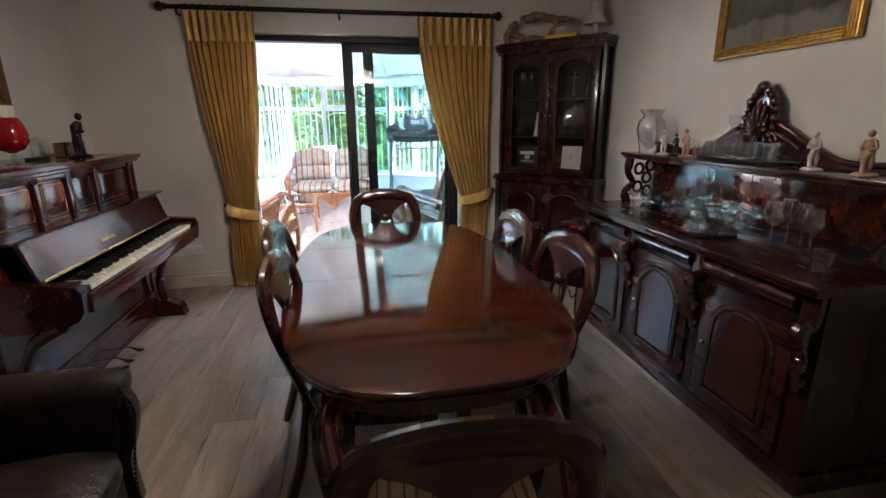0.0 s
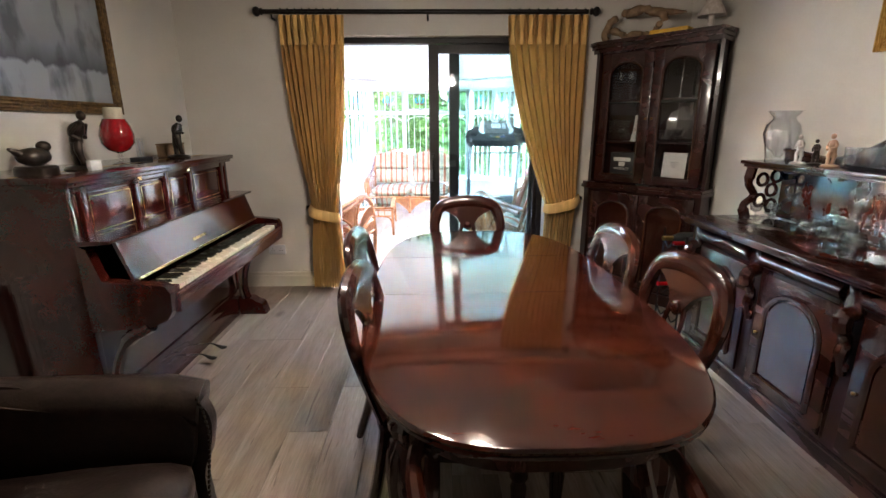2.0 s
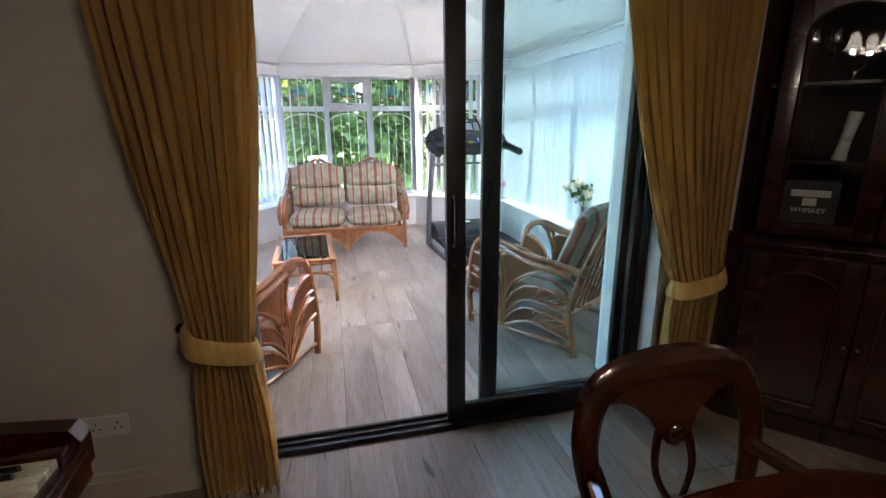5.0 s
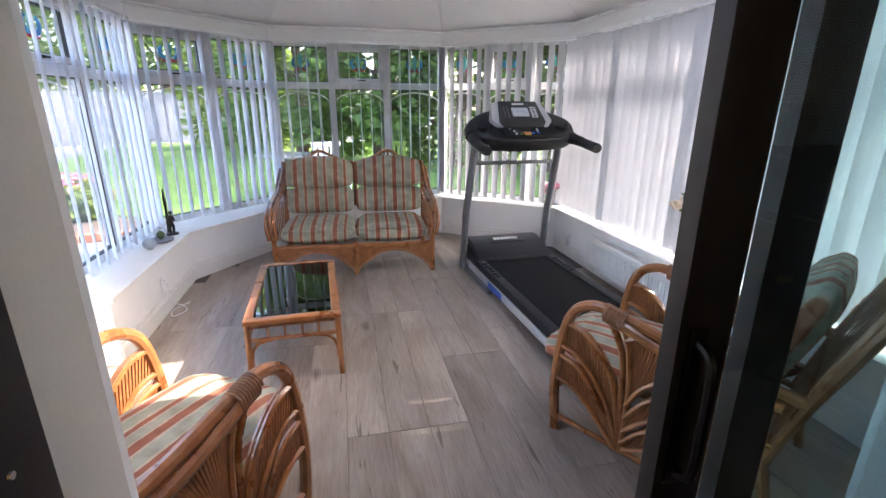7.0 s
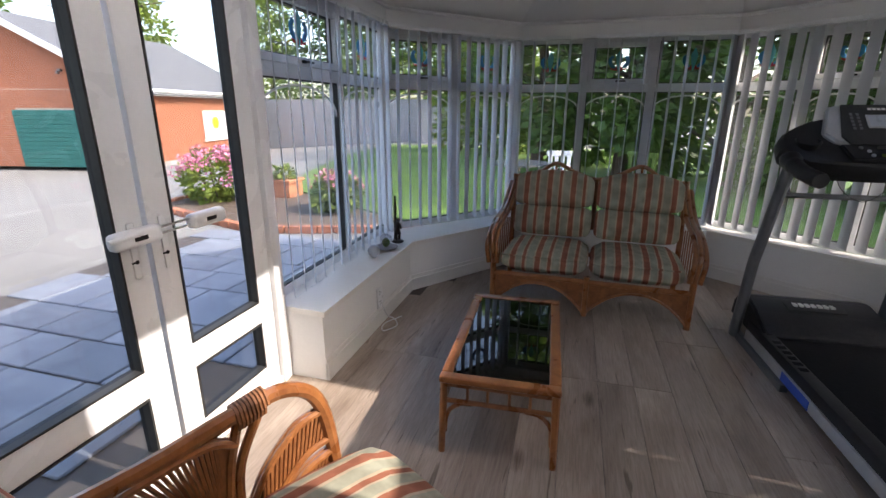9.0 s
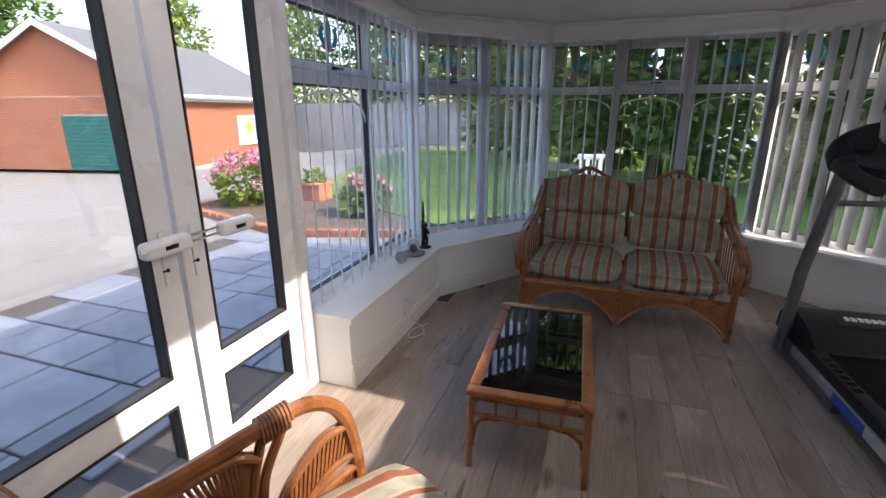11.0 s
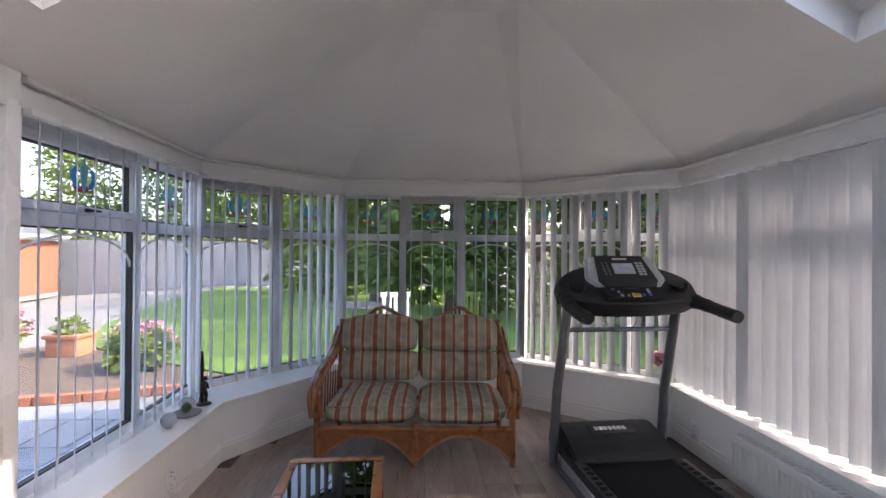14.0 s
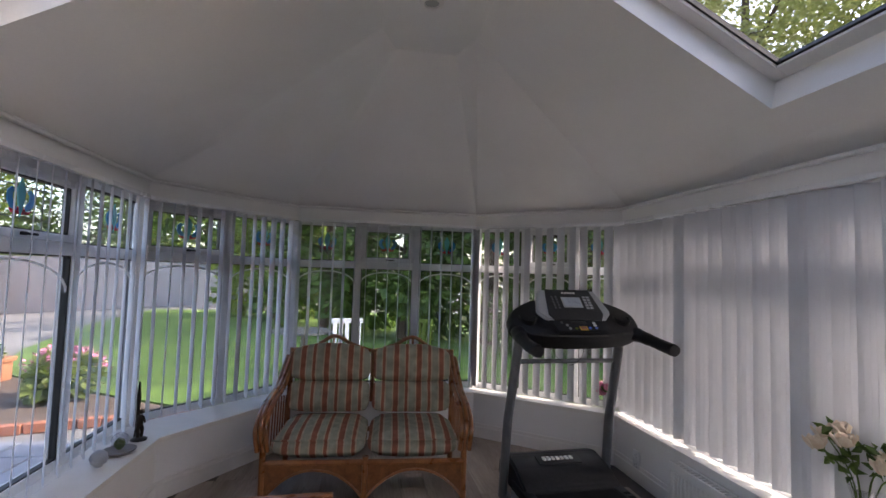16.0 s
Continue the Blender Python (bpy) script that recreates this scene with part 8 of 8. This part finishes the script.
# ---- chandelier ----
ch = thing("chandelier", "brass chandelier with frosted flower glass shades, lit", "chandelier", at=pose(0.1, 1.68, 0))
bm = bmesh.new()
lathe(bm, [(0.06, H1), (0.055, H1 - 0.025), (0.012, H1 - 0.035), (0.01, 2.16), (0.03, 2.14), (0.04, 2.1), (0.025, 2.05), (0.01, 2.03)], 16)
part("stem", bm, BRASS, ch)
for k in range(5):
    a = 2 * math.pi * k / 5 + 0.95
    ca, sa = math.cos(a), math.sin(a)
    bm = bmesh.new()
    tube(bm, smooth_line([(0.03 * ca, 0.03 * sa, 2.09), (0.12 * ca, 0.12 * sa, 2.05), (0.2 * ca, 0.2 * sa, 2.1), (0.215 * ca, 0.215 * sa, 2.05)], 5), 0.008, 7)
    part("arm", bm, BRASS, ch)
    bm = bmesh.new()
    lathe(bm, [(0.018, 2.05), (0.028, 2.03), (0.034, 1.99), (0.048, 1.945), (0.066, 1.925), (0.064, 1.925), (0.045, 1.948), (0.03, 1.99), (0.02, 2.03)], 24, (0.215 * ca, 0.215 * sa, 0), ribs=6, rib_depth=0.06, cap=False)
    part("shade", bm, SHADE_GLASS, ch, "frosted flower shaped glass shade")
    lamp = bpy.data.lights.new("bulb", "POINT")
    lamp.energy, lamp.color, lamp.shadow_soft_size = 0.08, (1.0, 0.86, 0.7), 0.02
    lo = new("bulb", lamp)
    lo.parent = ch
    lo.matrix_basis = pose(0.215 * ca, 0.215 * sa, 1.915)


def ground_z(x):
    """The drive falls gently towards the garage."""
    return -0.17 - 0.58 * min(1.0, max(0.0, (-8.9 - x) / 8.1))


bm = bmesh.new()
rows = [[bm.verts.new((x, y, ground_z(x))) for x in (-90, -17, -15, -13, -11, -8.9, 90)] for y in (-60, 0, 12, 25, 40, 120)]
for r0, r1 in zip(rows, rows[1:]):
    for k in range(len(r0) - 1):
        bm.faces.new((r0[k], r0[k + 1], r1[k + 1], r1[k]))
tagged(part("ground", bm, CONCRETE, None, smooth=False), "pale concrete drive around the house", "ground", "", "structure")


def patch(name, outline, z, material, label, category):
    bm = bmesh.new()
    prism(bm, outline, 0.03, pose(0, 0, z - 0.03))
    return tagged(part(name, bm, material, None, smooth=False), label, category, "", "structure")


LAWN = [(-6.0, 12.4), (-7.0, 14.5), (-8.2, 19.0), (-8.8, 24.5), (30, 24.5), (30, 9.6), (4, 9.6), (-2.4, 10.2), (-4.2, 11.2)]
patch("lawn", LAWN[::-1], -0.12, GRASS, "mown green lawn behind the house", "lawn")
bed = patch("flower_bed", [(-7.2, 10.2), (-4.6, 9.4), (-2.4, 10.1), (-4.2, 11.1), (-6.0, 12.3), (-7.4, 11.8)], -0.115, BARK, "bark covered flower bed with brick edging", "flower bed")
rnd = random.Random(11)
# brick kerb of the bed
edge = [(-7.25, 11.8), (-7.15, 10.1), (-6.4, 9.9), (-4.6, 9.3), (-2.3, 10.0)]
kerb = thing("brick_edging", "low red brick edging of the flower bed", "edging")
bk = bmesh.new()
box(bk, -0.1, -0.05, 0, 0.1, 0.05, 0.1, 0.008, segments=1)
kb = mesh_of("brick", bk, BRICK)
for a, b in zip(edge, edge[1:]):
    v = Vector(b) - Vector(a)
    n = int(v.length / 0.215)
    for k in range(n):
        p = Vector(a) + v * (k + 0.5) / n
        o = new("brick", kb)
        o.parent = kerb
        o.matrix_basis = pose(p.x, p.y, -0.17 + rnd.uniform(-0.004, 0.004), 0, 0, math.degrees(math.atan2(v.y, v.x)) + rnd.uniform(-2, 2))

# patio of imprinted paving by the garden doors
patio = tagged(solid("patio", JOINT, [(-5.2, 1.0, -0.2, -2.1, 9.0, -0.135)], "blue grey imprinted paving beside the conservatory", "patio"), kind="structure")
sizes = [(0.62, 0.4), (0.4, 0.4), (0.62, 0.62), (0.4, 0.62)]
pav = {}
for s in sizes:
    bm = bmesh.new()
    box(bm, -s[0] / 2 + 0.008, -s[1] / 2 + 0.008, 0, s[0] / 2 - 0.008, s[1] / 2 - 0.008, 0.02, 0.007, segments=1)
    pav[s] = mesh_of("paving_stone", bm, PAVER)
y = 1.05
row = 0
while y < 8.9:
    h = 0.4 if row % 3 else 0.62
    x = -5.15 - 0.3 * (row % 2)
    while x < -2.2:
        w = rnd.choice((0.62, 0.4))
        if x > -5.2 and x + w < -2.1:
            o = new("paving_stone", pav[(w, h)])
            o.parent = patio
            o.matrix_basis = pose(x + w / 2, y + h / 2, -0.137)
        x += w
    y += h
    row += 1


# garage
def garage():
    g = thing("garage", "red brick garage with slate roof and teal roller door", "garage", at=pose(-14.8, 17.25, ground_z(-14.8) - 0.02, 0, 0, 11))
    # own frame: front gable faces -y, long side faces +x
    W, L, Hh, rise = 9.6, 9.0, 2.65, 2.5
    DA, DB, DT = -4.8, -2.15, 1.96
    YA, YB, ZA, ZB = 3.5, 5.2, 0.78, 1.92
    bm = bmesh.new()
    box(bm, -W, 0, 0, 0, L, Hh)
    part("wall", bm, MORTAR, g, "red brick walls", smooth=False)
    bm = bmesh.new()
    prism(bm, [(-W, 0), (0, 0), (-W / 2, rise)], L - 0.02, pose(0, L - 0.01, Hh, 90))
    part("gable", bm, BRICK, g, smooth=False)
    # brick facing as real courses
    bm = bmesh.new()
    course, bl = 0.075, 0.225
    nz = int(Hh / course)
    for j in range(nz):
        z0 = j * course + 0.006
        off = (j % 2) * bl / 2
        k = 0
        while k * bl + off < W + bl:
            x0 = -W + max(0, k * bl - off)
            x1 = -W + min(W, (k + 1) * bl - off) - 0.01
            k += 1
            if x1 - x0 < 0.02 or (DA < x0 and x1 < DB and z0 < DT):
                continue
            box(bm, x0, -0.012, z0, x1, 0.0, z0 + course - 0.011)
        k = 0
        while k * bl - off < L:
            y0 = max(0, k * bl - off)
            y1 = min(L, (k + 1) * bl - off) - 0.01
            k += 1
            if y1 - y0 < 0.02 or (YA < (y0 + y1) / 2 < YB and ZA < z0 < ZB):
                continue
            box(bm, 0.0, y0, z0, 0.012, y1, z0 + course - 0.011)
    tagged(part("brickwork", bm, BRICK, g, smooth=False), kind="stuff")
    for sx in (-1, 1):
        bm = bmesh.new()
        a = math.atan2(rise, W / 2)
        ln = math.hypot(rise, W / 2) + 0.35
        rows = 22
        for k in range(rows):
            u = ln * k / rows
            box(bm, u, -0.3, 0.0 + 0.012 * (k % 2) * 0, u + ln / rows + 0.02, L + 0.3, 0.022)
        m = pose(-W / 2, 0, Hh + rise, 0, math.degrees(a), 0) if sx > 0 else pose(-W / 2, 0, Hh + rise, 0, 180 - math.degrees(a), 0)
        bmesh.ops.transform(bm, matrix=m, verts=bm.verts)
        part("roof", bm, SLATE, g, smooth=False)
        bm = bmesh.new()
        box(bm, 0, -0.34, -0.16, ln, -0.3, 0.03)
        bmesh.ops.transform(bm, matrix=m if sx > 0 else pose(-W / 2, 0, Hh + rise, 0, 180 - math.degrees(a), 0) @ pose(0, 0, 0.13), verts=bm.verts)
        part("bargeboard", bm, UPVC, g, "white bargeboard", smooth=False)
    bm = bmesh.new()
    box(bm, 0.02, -0.3, Hh - 0.2, 0.3, L + 0.3, Hh - 0.02, 0.02)
    tube(bm, [(0.33, -0.3, Hh - 0.03), (0.33, L + 0.3, Hh - 0.03)], 0.06, 8)
    part("gutter", bm, UPVC, g, "white fascia and gutter")
    bm = bmesh.new()
    box(bm, DA, -0.02, 0, DB, 0.01, DT)
    for k in range(13):
        box(bm, DA + 0.02, -0.035, 0.02 + k * 0.147, DB - 0.02, -0.02, 0.02 + k * 0.147 + 0.135, 0.008, segments=1)
    part("roller_door", bm, TEAL, g, "teal slatted roller door")
    bm = bmesh.new()
    box(bm, 0.0, YA, ZA, 0.03, YB, ZB)
    wn_ = part("window", bm, UPVC, g, "white window in the brick side", smooth=False)
    bm = bmesh.new()
    box(bm, 0.031, YA + 0.08, ZA + 0.08, 0.036, YB - 0.08, ZB - 0.08)
    part("pane", bm, LCD, wn_, smooth=False)
    bm = bmesh.new()
    prism(bm, arc(0, 0, 0.26, 0, 330, 12), 0.006, Matrix(((0, 0, 1, 0.037), (1, 0, 0, 4.35), (0, 1, 0, 1.45), (0, 0, 0, 1))))
    part("sticker", bm, YELLOW_CARD, wn_, "yellow round emblem", smooth=False)
    bm = bmesh.new()
    box(bm, -0.02, YA - 0.1, ZA - 0.07, 0.08, YB + 0.1, ZA, 0.01)
    part("sill", bm, WHITE_PAINT, wn_)
    bm = bmesh.new()
    box(bm, -0.02, -0.06, 0, 0.05, L, 0.16)
    part("plinth", bm, GREY_RENDER, g, smooth=False)
    bm = bmesh.new()
    box(bm, -2.7, -0.12, 3.2, -2.58, -0.005, 3.29, 0.02)
    box(bm, -2.67, -0.22, 3.11, -2.61, -0.1, 3.21, 0.015)
    part("flood_light", bm, STEEL, g, "small wall flood light")
    return g


garage()


# plants
def leaf_cloud(bm, centre, radii, count, size, rnd, hollow=0.55):
    for _ in range(count):
        d = Vector((rnd.gauss(0, 1), rnd.gauss(0, 1), rnd.gauss(0, 1))).normalized()
        lump = 0.78 + 0.4 * noise.noise(d * 2.3 + Vector(centre))
        r = (hollow + (1 - hollow) * rnd.random() ** 0.5) * lump
        p = Vector(centre) + Vector((d.x * radii[0], d.y * radii[1], d.z * radii[2])) * r
        w = d + Vector((rnd.uniform(-0.8, 0.8), rnd.uniform(-0.8, 0.8), rnd.uniform(-0.9, 0.4)))
        s = size * rnd.uniform(0.6, 1.4)
        w.normalize()
        side = w.cross(Vector((rnd.uniform(-1, 1), rnd.uniform(-1, 1), 1))).normalized() * s * 0.33
        a, b, c, e = p, p + w * s * 0.5 + side, p + w * s, p + w * s * 0.5 - side
        v = [bm.verts.new(q) for q in (a, b, c, e)]
        bm.faces.new(v)


def hydrangea(at, r, flowers, label, seed):
    rnd = random.Random(seed)
    h = thing("hydrangea_bush", label, "bush", at=pose(*at))
    bm = bmesh.new()
    leaf_cloud(bm, (0, 0, r * 0.6), (r, r, r * 0.75), 900, 0.13, rnd, 0.6)
    part("foliage", bm, LEAF_LIGHT, h, smooth=False)
    bm = bmesh.new()
    for k in range(5):
        a = k * 1.3
        tube(bm, [(0.05 * math.cos(a), 0.05 * math.sin(a), 0), (0.4 * r * math.cos(a), 0.4 * r * math.sin(a), r * 0.7)], 0.015, 5)
    part("stems", bm, BARK, h)
    for k in range(flowers):
        a, e = rnd.uniform(0, 6.28), rnd.uniform(0.05, 1.3)
        d = Vector((math.cos(a) * math.cos(e), math.sin(a) * math.cos(e), math.sin(e) * 0.8))
        bm = bmesh.new()
        c = Vector((0, 0, r * 0.6)) + d * r * 1.0
        leaf_cloud(bm, c, (0.1, 0.1, 0.08), 46, 0.05, rnd, 0.85)
        part("flower_head", bm, PINK_PETAL, h, "pink flower head", smooth=False)
    return h


hydrangea((-6.5, 10.9, -0.12), 0.64, 38, "round hydrangea bush full of pink flowers in the bed", 21)
hydrangea((-4.1, 10.7, -0.12), 0.42, 18, "leggy hydrangea bush with pink flowers near the window", 22)
pot = thing("plant_pot", "square terracotta planter with small yellow flowers", "plant pot", at=pose(-5.6, 11.6, -0.12))
bm = bmesh.new()
box(bm, -0.22, -0.22, 0, 0.22, 0.22, 0.3, 0.015)
box(bm, -0.25, -0.25, 0.27, 0.25, 0.25, 0.33, 0.012)
part("pot", bm, TERRACOTTA, pot)
bm = bmesh.new()
leaf_cloud(bm, (0, 0, 0.4), (0.24, 0.24, 0.14), 260, 0.09, random.Random(5))
part("foliage", bm, LEAF_LIGHT, pot, smooth=False)


def tree(at, h, spread, material, label, seed, base=0.25, count=5200, size=0.3):
    rnd = random.Random(seed)
    t = thing("tree", label, "tree", "trees round the lawn", at=pose(*at))
    bm = bmesh.new()
    tube(bm, smooth_line([(0, 0, 0), (0.1, 0.05, h * 0.3), (-0.05, 0, h * 0.6), (0, 0, h * 0.9)], 4), [0.2 - 0.013 * k for k in range(13)], 8)
    for k in range(9):
        a = k * 2.4
        z = h * (base + 0.07 * k)
        tube(bm, smooth_line([(0, 0, z), (spread * 0.4 * math.cos(a), spread * 0.4 * math.sin(a), z + 0.35), (spread * 0.75 * math.cos(a), spread * 0.75 * math.sin(a), z + 0.6)], 3), [0.07, 0.06, 0.05, 0.04, 0.035, 0.03, 0.02], 6)
    part("trunk", bm, BARK, t)
    bm = bmesh.new()
    for k in range(14):
        a = k * 2.4 + rnd.random()
        u = (k + 0.5) / 14
        z = h * (base + (1 - base) * u)
        rr = spread * (1 - 0.65 * u) * 0.62
        leaf_cloud(bm, (rr * math.cos(a), rr * math.sin(a), z), (spread * 0.55 * (1 - 0.4 * u), spread * 0.55 * (1 - 0.4 * u), h * 0.13), count // 14, size, rnd, 0.25)
    part("crown", bm, material, t, smooth=False)
    return t


TREES = [(-8.5, 29, 8, 3.0, LEAF), (-4.5, 27.5, 7, 3.0, LEAF_LIGHT), (-12.5, 33, 8, 3.2, LEAF_LIGHT), (-17, 36, 9, 3.4, LEAF), (-22, 35, 8, 3.4, LEAF_LIGHT), (-26, 18.5, 7, 3.0, LEAF), (-24, 25, 7, 3.2, LEAF_LIGHT)]
for k, (x, y, h, s, mt) in enumerate(TREES):
    tree((x, y, ground_z(x) - 0.03), h * 1.3, s * 1.15, mt, "broad leafy garden tree behind the block wall", 40 + k, 0.2)
NEAR = [(-1.6, 18.5, 7.5, 2.4, LEAF), (0.6, 16.6, 7.5, 2.2, LEAF_DARK), (2.6, 15.6, 8, 2.3, LEAF_DARK), (4.6, 14.2, 5.5, 2.3, LEAF_DARK), (6.2, 12.2, 5.0, 2.3, LEAF_DARK), (-3.6, 21.5, 7, 2.4, LEAF_LIGHT)]
for k, (x, y, h, s, mt) in enumerate(NEAR):
    tree((x, y, -0.2), h, s, mt, "tall dark evergreen at the edge of the lawn", 60 + k, 0.04, 7000, 0.26)
for k, (x, y, h, s) in enumerate([(7.6, 12.8, 11, 3.8), (10.6, 10.8, 11, 3.8), (13.5, 8.0, 9.5, 3.2)]):
    tree((x, y, -0.2), h, s, LEAF_PALE, "tall pale leafy tree beside the conservatory", 80 + k, 0.1, 40000, 0.11)
wall2 = solid("garden_wall", GREY_RENDER, [(-30, 27.2, -1.0, 2, 27.4, 1.9)], "grey concrete block boundary wall", "wall")
for k in range(9):
    x = -8.0 + k * 1.15
    p = solid("fence_panel", GREY_RENDER, [(x, 26.2, -0.2, x + 1.1, 26.26, 1.5)], "weathered grey timber fence panel", "fence", "")
    tagged(p, group="fence panels by the wall")


def garden_chair(at, rot, material, label):
    c = thing("garden_chair", label, "chair", "garden chairs on the lawn", at=pose(*at, 0, 0, rot))
    bm = bmesh.new()
    box(bm, -0.25, -0.25, 0.4, 0.25, 0.25, 0.43, 0.01)
    part("seat", bm, material, c)
    bm = bmesh.new()
    for k in range(5):
        box(bm, -0.23 + k * 0.1, 0.23, 0.45, -0.17 + k * 0.1, 0.26, 0.9, 0.005)
    box(bm, -0.26, 0.23, 0.86, 0.26, 0.26, 0.94, 0.01)
    part("backrest", bm, material, c)
    for sx in (-0.23, 0.23):
        for sy in (-0.23, 0.23):
            bm = bmesh.new()
            tube(bm, [(sx, sy, 0), (sx, sy, 0.42)], 0.016, 6)
            part("leg", bm, material, c)
    return c


garden_chair((-0.6, 11.6, -0.12), 20, UPVC, "white plastic garden chair on the lawn")
garden_chair((0.35, 11.8, -0.12), -40, LEAF_LIGHT, "lime green garden chair on the lawn")
gt = thing("garden_table", "grey garden table on the lawn", "table", at=pose(-1.4, 12.1, -0.12))
bm = bmesh.new()
lathe(bm, [(0.5, 0.68), (0.5, 0.71)], 24)
part("tabletop", bm, STEEL, gt)
bm = bmesh.new()
lathe(bm, [(0.25, 0), (0.04, 0.04), (0.035, 0.68)], 14)
part("stand", bm, STEEL, gt)

# ---- floor planks ----
def planks(parent, x0, x1, y0, y1, seed, clip=None):
    rnd = random.Random(seed)
    w = 0.19
    lens = (1.285, 0.9, 0.6)
    ms = {}
    for l in lens:
        bm = bmesh.new()
        box(bm, 0.0008, 0.0008, -0.006, w - 0.0008, l - 0.0008, 0.0, 0.0012, segments=1)
        ms[l] = mesh_of("plank", bm, LAMINATE, False)
    x = x0
    while x < x1 - 0.02:
        y = y0
        first = True
        while y < y1 - 0.05:
            l = rnd.choice(lens) if first or y + 1.285 > y1 else 1.285
            if y + l > y1 + 0.12:
                l = 0.9 if y + 0.9 <= y1 + 0.12 else 0.6
            first = False
            if clip is None or clip(x + w / 2, y + l / 2, l):
                o = new("plank", ms[l])
                o.parent = parent
                o.matrix_basis = pose(x, y, 0)
            y += l
        x += w


fl = bpy.data.objects["floor"]
planks(fl, LX - 0.01, RX, FY, 4.0, 7)
planks(fl, -2.0, 1.85, 4.0, 8.66, 8, lambda x, y, l: not (y + l / 2 > 8.4 and abs(x) > 1.35) and not (y > 8.2 and abs(x) > 1.5))
